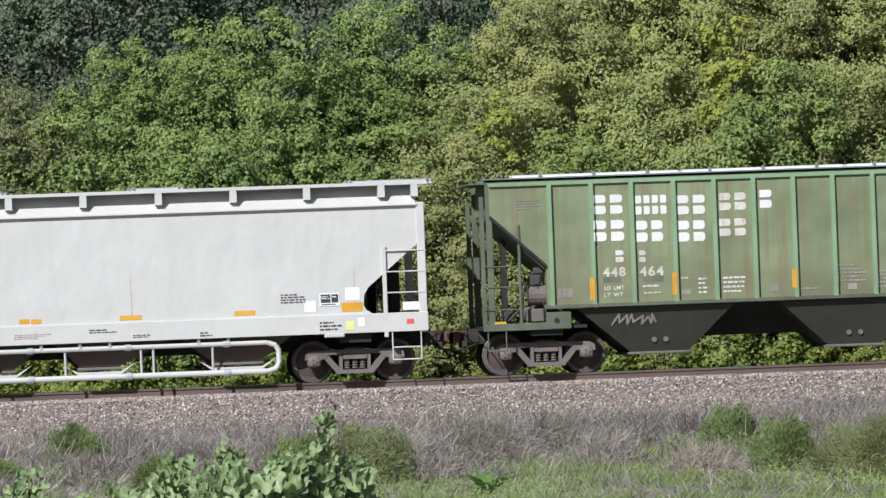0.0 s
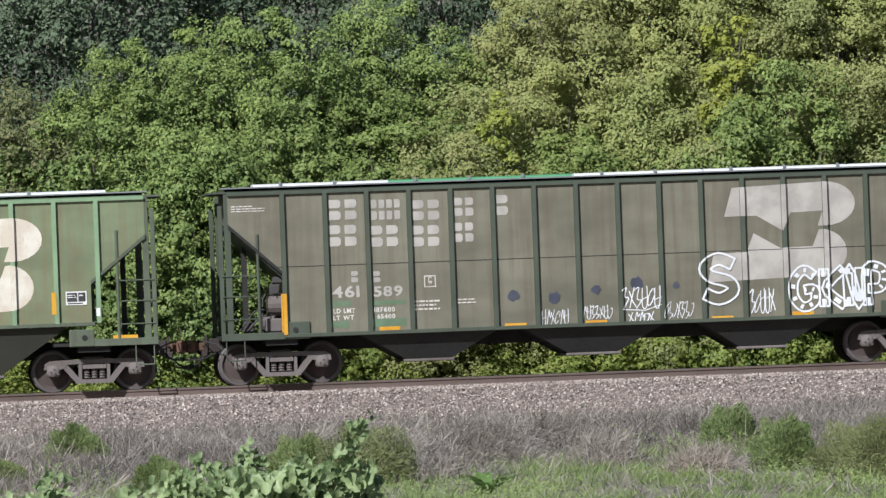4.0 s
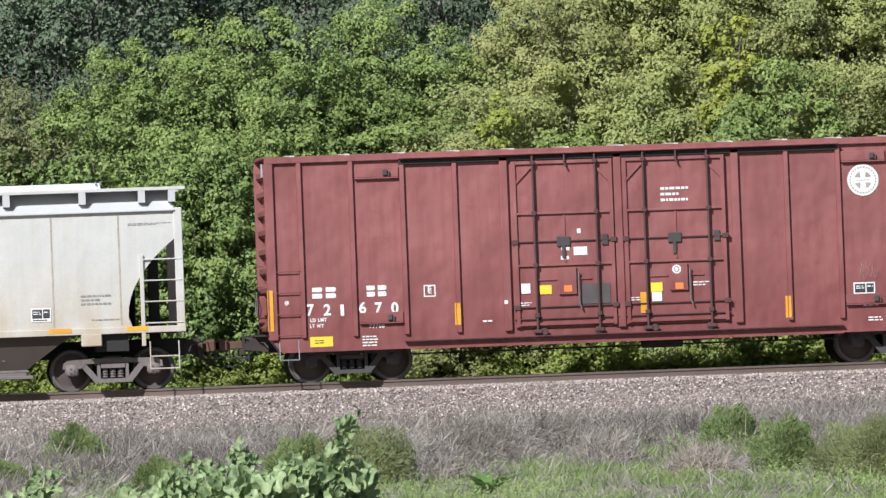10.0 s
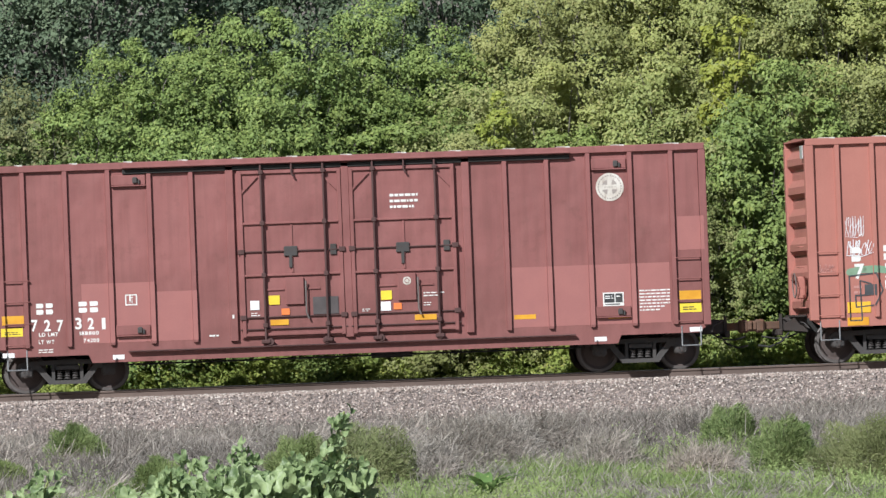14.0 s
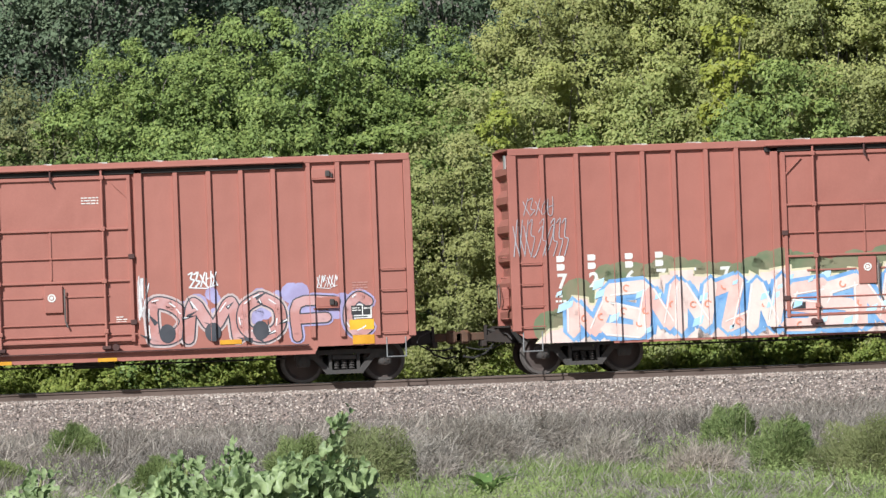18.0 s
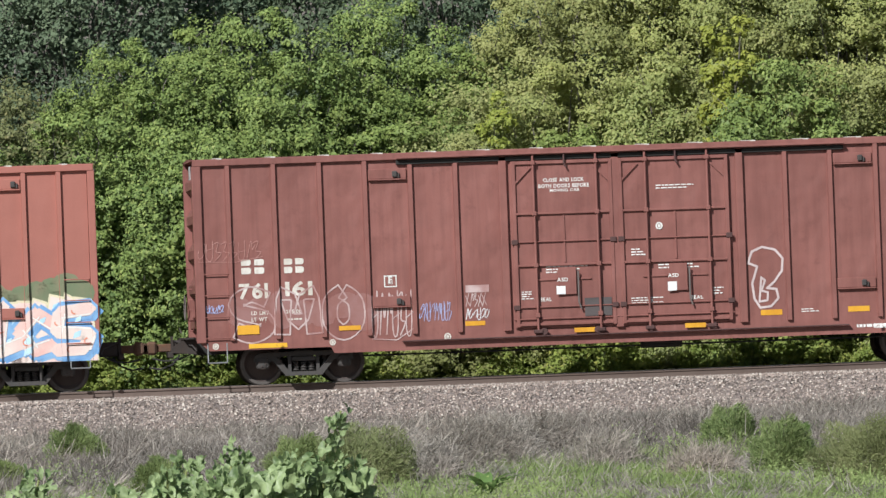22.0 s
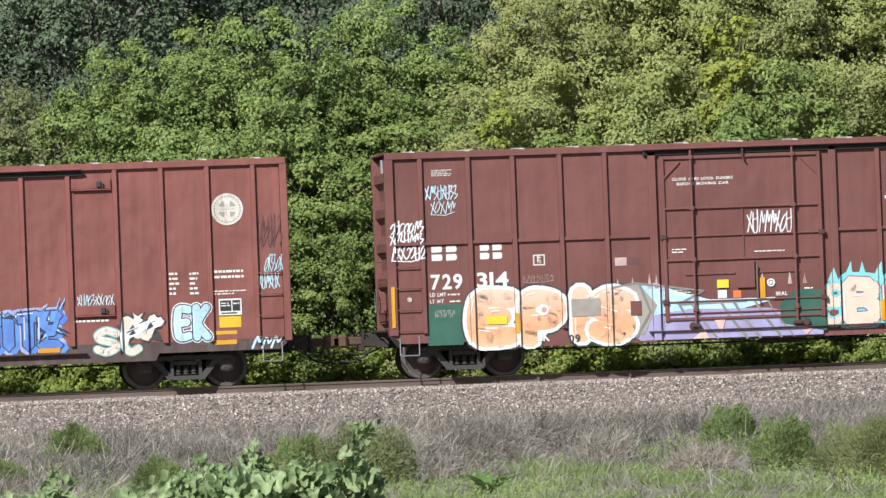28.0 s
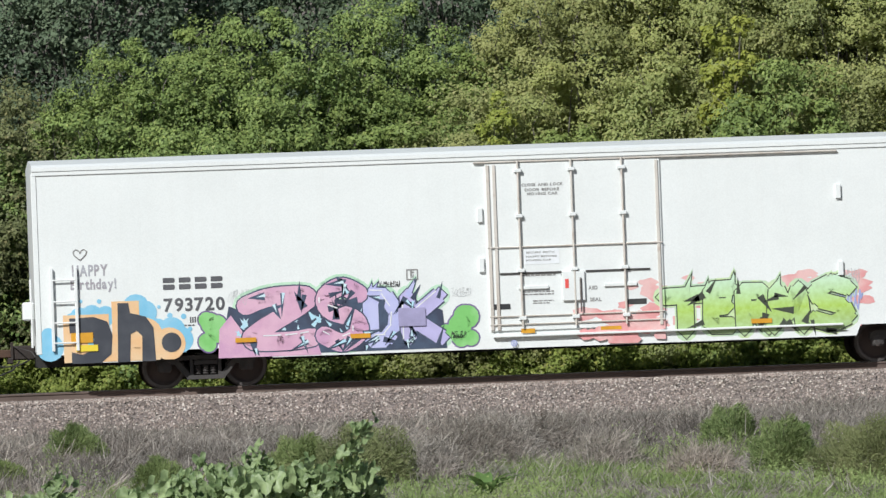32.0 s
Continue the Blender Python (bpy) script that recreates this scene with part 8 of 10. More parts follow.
plate_mark(c5, -2.70, -2.66, 1.48, 1.56, "", "whitepaint")
sticker(c5, "lemon_placard", -1.89, -1.65, 1.75, 1.95, "lemon", 6)
sticker(c5, "orange_placard", -1.62, -1.44, 1.52, 1.66, "orange", 6)
sticker(c5, "lemon_placard", 0.58, 0.82, 1.77, 1.97, "lemon", 6)
sticker(c5, "orange_placard", 0.85, 1.03, 1.55, 1.69, "orange", 6)
sticker(c5, "paper_placard", -2.30, -2.10, 1.65, 1.85, "paper", 6)
sticker(c5, "paper_placard", 0.57, 0.79, 1.53, 1.73, "paper", 6)
fine_print(c5, -2.29, -2.09, 1.50, 1.60, 2, "whitepaint")
sticker(c5, "mesh_panel", -0.92, -0.36, 1.51, 1.89, "darkmesh", 5)
sticker(c5, "reflector", -1.87, -1.47, 1.30, 1.42, "yellow", 5)
sticker(c5, "reflector", 1.31, 1.79, 1.30, 1.42, "yellow", 5)
fine_print(c5, -1.49, -1.13, 2.08, 2.20, 2, "whitepaint")
fine_print(c5, 0.98, 1.34, 2.00, 2.08, 1, "whitepaint")
round_plate(c5, 1.07, 1.25, 2.08, 2.26, "oldwhite", 20)
fine_print(c5, 1.52, 1.98, 1.80, 1.92, 2, "whitepaint")
fine_print(c5, 1.52, 1.68, 1.60, 1.70, 2, "whitepaint")
fine_print(c5, 0.16, 0.36, 1.52, 1.60, 2, "whitepaint")
cross_logo(c5, 5.42, 6.04, 3.76, 4.38, "oldwhite", "maroon5")
inspection_panel(c5, 5.49, 5.95, 1.45, 1.75, "whitepaint")
fine_print(c5, 6.30, 6.98, 1.30, 1.80, 7, "whitepaint")
sticker(c5, "reflector", 3.51, 3.99, 1.23, 1.33, "yellow")
sticker(c5, "reflector", 5.59, 6.07, 1.17, 1.33, "yellow")
sticker(c5, "reflector", 7.19, 7.67, 1.53, 1.73, "yellow")
sticker(c5, "notice_plate", 7.19, 7.67, 1.25, 1.45, "lemon")
fine_print(c5, 7.26, 7.58, 1.29, 1.39, 2, "ink")
sticker(c5, "sill_sticker", 7.39, 7.67, 0.82, 0.92, "paper")
sticker(c5, "sill_sticker", 5.26, 5.54, 0.68, 0.78, "paper")
sticker(c5, "repaint", 7.20, 7.78, 2.63, 3.37, "maroon5l", 1)
repaint_band(c5, -6.0, 7.0, 0.9, 2.25, "maroon5l")

# rust red boxcar
company_name(c6, -6.94, -6.66, 2.23, 2.55, 1, "whitepaint")
company_name(c6, -6.22, -5.94, 2.25, 2.57, 1, "whitepaint")
company_name(c6, -5.41, -5.13, 2.25, 2.57, 1, "whitepaint")
company_name(c6, -4.75, -4.47, 2.26, 2.58, 1, "whitepaint")
lettering(c6, "7", -6.88, -6.66, 1.86, 2.18, "whitepaint")
lettering(c6, "2", -6.20, -5.98, 1.87, 2.19, "whitepaint")
lettering(c6, "6", -5.41, -5.19, 1.88, 2.20, "whitepaint")
lettering(c6, "6", -4.73, -4.51, 1.89, 2.21, "whitepaint")
lettering(c6, "2", -4.02, -3.80, 1.89, 2.21, "whitepaint")
lettering(c6, "4", -3.36, -3.14, 1.89, 2.21, "whitepaint")
tag(c6, -7.06, -6.64, 2.77, 3.23, "tagwhite", 61, 0.02, 6)
tag(c6, -7.05, -6.45, 2.35, 2.71, "tagwhite", 62, 0.03, 6)
tag(c6, -7.67, -7.35, 2.01, 2.19, "fadepink", 63, 0.02, 4)
splash = random.Random(64)
c6.paint("graffiti_rim", [p for x in range(13) for p in stroke([(-7.0 + 0.31 * x, 2.0 + 0.06 * math.sin(x)), (-6.7 + 0.31 * x, 2.0 + 0.06 * math.sin(x + 1))], 0.16, True, 6)] + [rect(-6.1, -5.75, 1.0, 1.14), rect(-3.5, -3.1, 0.95, 1.15), rect(-6.1, -5.9, 1.78, 1.95)], M["patchgreen2"], 1)
c6.paint("graffiti_fill", [p for k in range(34) for p in stroke(scribble(splash, *(lambda x, z: (x, x + 0.22, z, z + 0.3))(splash.choice((-6.15, -5.2, -5.05, -4.9, -4.72, -4.55, -3.9, -3.2)) + splash.uniform(-0.08, 0.08), splash.uniform(0.9, 1.6)), 2), 0.022, False)], M["tagwhite"], 2)
hollow_word(c6, (("P", -7.08, -6.22), ("E", -6.0, -5.06), ("R", -5.0, -4.30), ("E", -4.40, -3.66), ("D", -3.66, -3.02)), 0.80, 2.02, 0.26, 0.03, "blackpaint", False, 4)
sticker(c6, "notice_plate", -7.07, -6.55, 1.10, 1.34, "lemonor", 4)
sticker(c6, "notice_plate", -7.08, -6.60, 0.82, 1.00, "yellow", 4)
sticker(c6, "reflector", -4.16, -3.70, 0.90, 1.00, "yellow", 4)
fine_print(c6, -6.91, -6.73, 1.49, 1.73, 2, "fadepink")
sticker(c6, "black_patch", -6.67, -6.41, 1.48, 1.72, "blackpaint", 4)
sticker(c6, "black_patch", -3.50, -3.16, 1.32, 1.64, "blackpaint", 4)
sticker(c6, "black_patch", -4.88, -4.66, 1.62, 1.82, "blackpaint", 4)
fine_print(c6, 0.66, 1.04, 4.08, 4.26, 3, "whitepaint")
plate_mark(c6, -2.60, -2.34, 1.89, 2.13, "F", "whitepaint")
sticker(c6, "notice_plate", -2.67, -2.29, 1.08, 1.36, "lemon", 4)
tag(c6, -2.62, -2.30, 0.78, 1.06, "tagwhite", 65, 0.03, 4)
round_plate(c6, -0.15, 0.03, 1.98, 2.16, "whitepaint", 20)
tag(c6, -1.80, -1.24, 1.41, 2.07, "patchgreen2", 66, 0.03, 4)
sticker(c6, "reflector", -1.36, -0.98, 0.64, 0.72, "yellow")
sticker(c6, "reflector", 0.90, 1.32, 0.64, 0.72, "yellow")
sticker(c6, "data_plate", -1.75, -1.47, 1.22, 1.36, "ink")
tag(c6, 1.83, 2.03, 1.48, 2.48, "tagwhite", 67, 0.03, 5)
fine_print(c6, 1.34, 1.58, 1.47, 1.63, 3, "whitepaint")
sticker(c6, "patch", -2.12, -1.98, 2.44, 2.56, "whitepaint")
haze = random.Random(68)
c6.paint("graffiti_cloud", [arc(haze.uniform(1.9, 6.6), haze.uniform(1.5, 2.05), haze.uniform(0.10, 0.24), 0, 360, 10)[:-1] for k in range(26)], M["field_lav"], 1)
fat_word(c6, (("D", 1.95, 3.0, "rosy"), ("M", 2.75, 4.15, "rosy"), ("O", 3.95, 5.1, "rosy")), 0.90, 2.05, 0.24, "slate", "ghost2", True, 0.03, 0.075, 0.88, 0, "tagwhite", None, 68, 14, "tagwhite")
for x in (2.45, 3.45, 4.5):
    c6.paint("graffiti_eye", disc(x, 1.2, 0.18, 14, 0.21), M["slate"], 7)
fat_word(c6, (("F", 5.1, 6.3, "rosy"), ("C", 6.3, 7.02, "rosy")), 0.92, 1.98, 0.20, "slate", "field_lav", True, 0.028, 0.07, 0.88, 0, "tagwhite", None, 69)
tag(c6, 2.96, 3.58, 2.17, 2.53, "tagwhite", 70, 0.06, 4)
tag(c6, 5.77, 6.21, 2.07, 2.37, "tagwhite", 71, 0.03, 5)
fine_print(c6, 6.54, 6.88, 1.86, 2.20, 6, "fadepink")
inspection_panel(c6, 6.47, 6.95, 1.38, 1.70, "whitepaint")
sticker(c6, "notice_plate", 6.45, 6.99, 1.14, 1.36, "lemonor", 5)
sticker(c6, "notice_plate", 6.51, 6.99, 0.82, 1.02, "yellow", 5)
sticker(c6, "reflector", 3.59, 4.07, 0.92, 1.02, "yellow", 6)

# oxide red boxcar
company_name(c7, -6.89, -6.65, 2.27, 2.59, 1, "whitepaint")
company_name(c7, -6.20, -5.96, 2.28, 2.60, 1, "whitepaint")
company_name(c7, -5.37, -5.13, 2.28, 2.60, 1, "whitepaint")
company_name(c7, -4.70, -4.46, 2.29, 2.61, 1, "whitepaint")
lettering(c7, "7", -6.88, -6.66, 1.88, 2.20, "whitepaint")
lettering(c7, "2", -6.18, -5.96, 1.89, 2.21, "whitepaint")
lettering(c7, "6", -5.37, -5.15, 1.90, 2.22, "whitepaint")
lettering(c7, "7", -4.68, -4.46, 1.91, 2.23, "whitepaint")
lettering(c7, "5", -4.00, -3.78, 1.91, 2.23, "whitepaint")
lettering(c7, "7", -3.26, -3.04, 1.91, 2.23, "whitepaint")
tag(c7, -7.84, -6.60, 2.52, 3.46, "greytag", 72, 0.035, 9)
tag(c7, -7.59, -6.91, 3.46, 3.90, "greytag", 73, 0.03, 4)
fine_print(c7, -6.94, -6.70, 1.54, 1.76, 2, "whitepaint")
fine_print(c7, 0.63, 1.01, 4.10, 4.30, 3, "whitepaint")
round_plate(c7, -0.08, 0.10, 2.03, 2.19, "whitepaint", 20)
long_piece(c7, -7.25, 7.7, 0.68, 2.15, 74)
tag(c7, 0.25, 0.77, 1.43, 1.93, "tagwhite", 75, 0.05, 3)
inspection_panel(c7, 6.53, 6.97, 1.47, 1.71, "whitepaint")
sticker(c7, "data_plate", -1.70, -1.40, 1.22, 1.38, "ink", 9)

# long brown boxcar
company_name(c8, -8.46, -7.88, 2.44, 2.76, 2, "oldwhite")
company_name(c8, -7.52, -7.02, 2.43, 2.75, 2, "oldwhite")
lettering(c8, "761", -8.53, -7.89, 1.91, 2.23, "oldwhite")
lettering(c8, "161", -7.51, -6.91, 1.94, 2.24, "oldwhite")
mist = random.Random(81)
for k in range(7):
    c8.paint("graffiti_cloud", [loop(-8.5 + 0.45 * k, mist.uniform(1.45, 1.75), 0.34, mist.uniform(0.25, 0.42), mist)], M["mist"], 1 + 0.1 * k)
hollow_word(c8, (("S", -8.83, -7.7), ("M", -7.8, -6.7), ("O", -6.75, -5.75)), 0.92, 2.16, 0.34, 0.035, "ghost", True, 3)
tag(c8, -5.63, -4.73, 0.90, 1.96, "ghost", 82, 0.05, 5)
tag(c8, -9.26, -8.88, 1.61, 1.79, "bluetag", 83, 0.03, 4)
tag(c8, -9.40, -8.00, 2.72, 3.18, "fadepink", 84, 0.02, 7)
lettering(c8, "LD LMT", -8.27, -7.89, 1.54, 1.62, "oldwhite")
lettering(c8, "LT WT", -8.27, -7.93, 1.40, 1.48, "oldwhite")
lettering(c8, "205100", -7.51, -7.17, 1.55, 1.63, "oldwhite")
fine_print(c8, -7.48, -7.16, 1.38, 1.46, 1, "oldwhite")
sticker(c8, "reflector", -8.59, -8.11, 1.12, 1.32, "yellow", 5)
sticker(c8, "reflector", -6.36, -5.88, 1.13, 1.23, "yellow", 5)
sticker(c8, "notice_strip", -8.35, -7.51, 0.81, 0.91, "lemonor", 5)
fine_print(c8, -8.26, -7.60, 0.84, 0.88, 1, "oldwhite")
plate_mark(c8, -5.33, -5.05, 2.04, 2.30, "F", "whitepaint")
round_plate(c8, -6.58, -6.44, 0.81, 0.95, "oldwhite")
round_plate(c8, -9.15, -9.01, 0.81, 0.95, "oldwhite")
lettering(c8, "CLOSE AND LOCK", -1.74, -0.84, 4.23, 4.31, "whitepaint")
lettering(c8, "BOTH DOORS BEFORE", -1.85, -0.73, 4.10, 4.18, "whitepaint")
lettering(c8, "MOVING CAR", -1.60, -0.94, 4.01, 4.07, "whitepaint")
sticker(c8, "paint_smear", -3.54, -3.02, 1.86, 2.02, "ghost")
tag(c8, -3.55, -3.09, 1.52, 1.86, "ghost", 85, 0.03, 4)
tag(c8, -4.56, -3.86, 1.24, 1.68, "bluetag", 86, 0.025, 8)
tag(c8, -3.56, -3.04, 1.24, 1.52, "tagwhite", 87, 0.025, 5)
sticker(c8, "reflector", -3.57, -3.13, 1.13, 1.23, "yellow")
sticker(c8, "reflector", -1.17, -0.67, 0.90, 1.00, "yellow", 6)
fine_print(c8, -1.75, -0.83, 2.21, 2.39, 3, "whitepaint")
lettering(c8, "ASD", -1.52, -1.28, 2.03, 2.11, "whitepaint", 20)
sticker(c8, "paper_placard", -1.54, -1.34, 1.75, 1.93, "paper", 20)
lettering(c8, "SEAL", -1.89, -1.65, 1.61, 1.69, "whitepaint")
fine_print(c8, -2.31, -2.05, 1.65, 1.85, 4, "whitepaint")
sticker(c8, "mesh_panel", -0.92, -0.32, 1.25, 1.65, "darkmesh", 6)
round_plate(c8, -4.05, -3.89, 0.85, 0.97, "oldwhite")
round_plate(c8, 0.71, 0.87, 3.10, 3.26, "whitepaint", 6)
fine_print(c8, 0.15, 0.47, 2.53, 2.71, 3, "whitepaint")
fine_print(c8, 0.12, 0.86, 1.47, 1.63, 3, "whitepaint")
fine_print(c8, 0.75, 1.59, 3.98, 4.10, 2, "whitepaint")
fine_print(c8, 0.74, 1.64, 2.22, 2.42, 3, "whitepaint")
lettering(c8, "ASD", 0.94, 1.18, 2.04, 2.12, "whitepaint", 20)
sticker(c8, "paper_placard", 0.93, 1.13, 1.74, 1.94, "paper", 20)
lettering(c8, "SEAL", 1.45, 1.71, 1.54, 1.62, "whitepaint")
fine_print(c8, 1.95, 2.17, 1.62, 1.80, 3, "whitepaint")
letter_outline(c8, 2.74, 3.56, 1.29, 2.63, "ghost2")
sticker(c8, "reflector", 1.29, 1.75, 0.91, 1.01, "yellow", 6)
sticker(c8, "reflector", 2.99, 3.47, 1.12, 1.24, "yellow")
sticker(c8, "reflector", 4.94, 5.42, 1.13, 1.25, "yellow")
fine_print(c8, 3.90, 4.30, 1.15, 1.25, 2, "whitepaint")
fine_print(c8, 5.50, 6.24, 0.73, 0.87, 2, "whitepaint")
tag(c8, 5.87, 6.35, 1.47, 2.05, "fadepink", 88, 0.02, 5)
cross_logo(c8, 7.80, 8.52, 3.52, 4.24, "oldwhite", "brown8")
fine_print(c8, 6.83, 7.05, 2.04, 2.58, 5, "whitepaint")
fine_print(c8, 7.25, 7.45, 2.02, 2.56, 5, "whitepaint")
fine_print(c8, 7.79, 8.45, 2.33, 2.57, 2, "whitepaint")
fine_print(c8, 7.78, 8.44, 1.97, 2.17, 2, "whitepaint")
inspection_panel(c8, 7.89, 8.39, 1.56, 1.94, "whitepaint")
sticker(c8, "notice_plate", 7.97, 8.47, 1.12, 1.36, "yellow")
sticker(c8, "notice_strip", 7.42, 8.24, 0.80, 0.94, "lemonor")
fine_print(c8, 6.99, 7.27, 1.60, 1.78, 2, "whitepaint")
tag(c8, 6.73, 7.41, 1.00, 1.46, "bluetag", 89, 0.025, 6)
fine_print(c8, 5.12, 6.24, 0.74, 0.88, 1, "whitepaint")
round_plate(c8, 6.31, 6.49, 0.80, 0.98, "oldwhite")

# long dull brown boxcar
company_name(c9, -8.46, -7.90, 2.42, 2.74, 2, "oldwhite")
company_name(c9, -7.51, -7.01, 2.41, 2.73, 2, "oldwhite")
lettering(c9, "761", -8.56, -7.88, 1.92, 2.22, "oldwhite")
lettering(c9, "178", -7.53, -6.87, 1.92, 2.22, "oldwhite")
tag(c9, -9.39, -8.77, 3.71, 4.03, "aquatag", 91, 0.035, 7)
round_plate(c9, -9.26, -9.00, 3.45, 3.69, "tagwhite")
tag(c9, -8.67, -7.61, 2.62, 3.56, "tagwhite", 92, 0.05, 9)
tag(c9, -8.57, -7.87, 2.62, 3.08, "tagwhite", 93, 0.04, 6)
tag(c9, -9.40, -9.14, 2.69, 2.93, "fadepink", 94, 0.015, 3)
tag(c9, -8.60, -7.96, 1.67, 1.93, "bluetag", 95, 0.04, 5)
tag(c9, -7.21, -6.67, 1.75, 1.97, "tagwhite", 96, 0.035, 5)
lettering(c9, "LD LMT", -8.28, -7.88, 1.51, 1.61, "oldwhite")
lettering(c9, "LT WT", -8.28, -7.94, 1.36, 1.44, "oldwhite")
fine_print(c9, -7.47, -7.15, 1.52, 1.60, 1, "oldwhite")
fine_print(c9, -7.44, -7.16, 1.36, 1.44, 1, "oldwhite")
tag(c9, -8.52, -7.90, 0.94, 1.50, "ghost", 97, 0.03, 6)
tag(c9, -9.26, -8.76, 0.78, 1.00, "tagwhite", 98, 0.03, 6)
sticker(c9, "reflector", -8.37, -7.89, 1.12, 1.22, "yellow", 5)
sticker(c9, "reflector", -8.38, -7.88, 0.90, 1.00, "yellow", 5)
sticker(c9, "notice_strip", -8.35, -7.55, 0.78, 0.88, "lemonor", 5)
plate_mark(c9, -5.38, -5.10, 2.04, 2.30, "F", "whitepaint")
tag(c9, -6.45, -5.95, 1.74, 2.14, "fadepink", 99, 0.02, 4)
fat_word(c9, (("C", -7.20, -6.08, "aqua"), ("U", -6.30, -5.46, "aqua2"), ("T", -5.62, -4.72, "aqua")), 0.64, 1.74, 0.40, "teal", None, True, 0.028, 0.1, 0.64, 0, "tagwhite", None, 100)
sticker(c9, "reflector", -6.39, -5.95, 0.90, 1.00, "yellow", 8)
wild_piece(c9, -4.77, -3.71, 0.85, 1.81, 2, ("pinkish", "tagwhite"), "ghost", "aquab", 101)
wild_piece(c9, -3.62, -2.26, 0.93, 2.10, 2, ("tagwhite", "pinkish"), "ghost", "aquab", 102)
sticker(c9, "repaint", -3.67, -2.87, 1.01, 1.45, "brown9r", 8)
lettering(c9, "70 K", -3.43, -3.19, 1.20, 1.28, "whitepaint", 9)
sticker(c9, "reflector", -4.45, -3.99, 0.89, 0.99, "yellow", 8)
lettering(c9, "CLOSE AND LOCK", -1.73, -0.85, 4.21, 4.27, "whitepaint")
lettering(c9, "BOTH DOORS BEFORE", -1.85, -0.73, 4.10, 4.16, "whitepaint")
lettering(c9, "MOVING CAR", -1.61, -0.95, 4.00, 4.06, "whitepaint")
fine_print(c9, -1.76, -0.84, 2.19, 2.37, 3, "whitepaint")
lettering(c9, "ASD", -1.54, -1.30, 2.00, 2.08, "whitepaint", 20)
sticker(c9, "paper_placard", -1.54, -1.34, 1.74, 1.92, "paper", 20)
lettering(c9, "SEAL", -1.91, -1.67, 1.60, 1.68, "whitepaint")
fine_print(c9, -2.33, -2.09, 1.69, 1.85, 3, "whitepaint")
sticker(c9, "mesh_panel", -0.95, -0.33, 1.26, 1.64, "darkmesh", 6)
tag(c9, -1.91, -1.45, 1.21, 1.35, "aquatag", 103, 0.03, 5)
sticker(c9, "reflector", -1.86, -1.38, 1.09, 1.19, "yellow", 6)
sticker(c9, "tan_patch", -2.00, -1.02, 0.86, 1.00, "tan", 6)
round_plate(c9, 0.66, 0.84, 3.07, 3.25, "whitepaint", 6)
fine_print(c9, 0.11, 0.43, 2.57, 2.75, 3, "whitepaint")
fine_print(c9, 0.13, 0.87, 1.45, 1.61, 3, "whitepaint")
fine_print(c9, 0.85, 1.59, 3.97, 4.11, 2, "whitepaint")
lettering(c9, "ASD", 0.93, 1.15, 2.01, 2.09, "whitepaint", 20)
sticker(c9, "paper_placard", 0.93, 1.13, 1.75, 1.93, "paper", 20)
fine_print(c9, 1.94, 2.18, 1.64, 1.82, 3, "whitepaint")
tag(c9, 2.45, 3.01, 1.95, 2.19, "tagwhite", 104, 0.035, 5)
fat_word(c9, (("T", 2.58, 3.30, "blue9"), ("I", 3.06, 3.48, "blue9b"), ("T", 3.36, 4.04, "blue9"), ("E", 3.86, 4.48, "blue9b")), 0.88, 1.86, 0.24, "navy", "bluetag", False, 0.028, 0.08, 0.86, 3, "palelav", "blue9", 105, 12, "skyblue")
sticker(c9, "reflector", 3.91, 4.39, 0.88, 0.98, "yellow", 8)
tag(c9, 3.79, 4.03, 1.63, 1.91, "fadepink", 106, 0.015, 3)
tag(c9, 4.80, 5.60, 1.83, 2.13, "aquatag", 107, 0.03, 9)
fine_print(c9, 4.73, 5.49, 1.49, 1.59, 1, "whitepaint")
sticker(c9, "reflector", 1.22, 1.70, 1.09, 1.19, "yellow", 6)
fat_word(c9, (("S", 5.10, 5.72, "cream"), ("C", 5.70, 6.20, "cream")), 0.74, 1.40, 0.15, "teal", None, True, 0.025, 0.1, 0.73, 0, "tagwhite", None, 108)
wild_piece(c9, 5.74, 6.54, 0.97, 1.73, 1, ("cream", "tagwhite"), "ink", None, 109)
fat_word(c9, (("E", 6.88, 7.32, "aqua"), ("K", 7.28, 7.72, "aquab")), 1.01, 1.90, 0.17, "navy", "tagwhite", True, 0.025, 0.05, 0.9, 0, "tagwhite", None, 110)
tag(c9, 8.57, 9.19, 0.79, 1.07, "aquatag", 111, 0.08, 3)
tag(c9, 8.78, 9.24, 2.09, 2.45, "aquatag", 112, 0.035, 5)
tag(c9, 8.78, 9.34, 2.99, 3.75, "ghostdark", 113, 0.03, 6)
tag(c9, 8.94, 9.32, 2.46, 2.88, "aquatag", 114, 0.03, 5)
cross_logo(c9, 7.80, 8.50, 3.53, 4.23, "oldwhite", "brown9")
fine_print(c9, 6.82, 7.04, 2.02, 2.56, 5, "whitepaint")
fine_print(c9, 7.27, 7.47, 2.01, 2.55, 5, "whitepaint")
fine_print(c9, 7.82, 8.46, 2.34, 2.58, 2, "whitepaint")
fine_print(c9, 7.78, 8.50, 2.00, 2.12, 2, "whitepaint")
inspection_panel(c9, 7.89, 8.39, 1.56, 1.92, "whitepaint")
sticker(c9, "notice_plate", 7.89, 8.37, 1.29, 1.53, "lemonor")
sticker(c9, "reflector", 7.79, 8.27, 1.14, 1.22, "yellow")
sticker(c9, "reflector", 7.78, 8.26, 0.92, 1.02, "yellow")

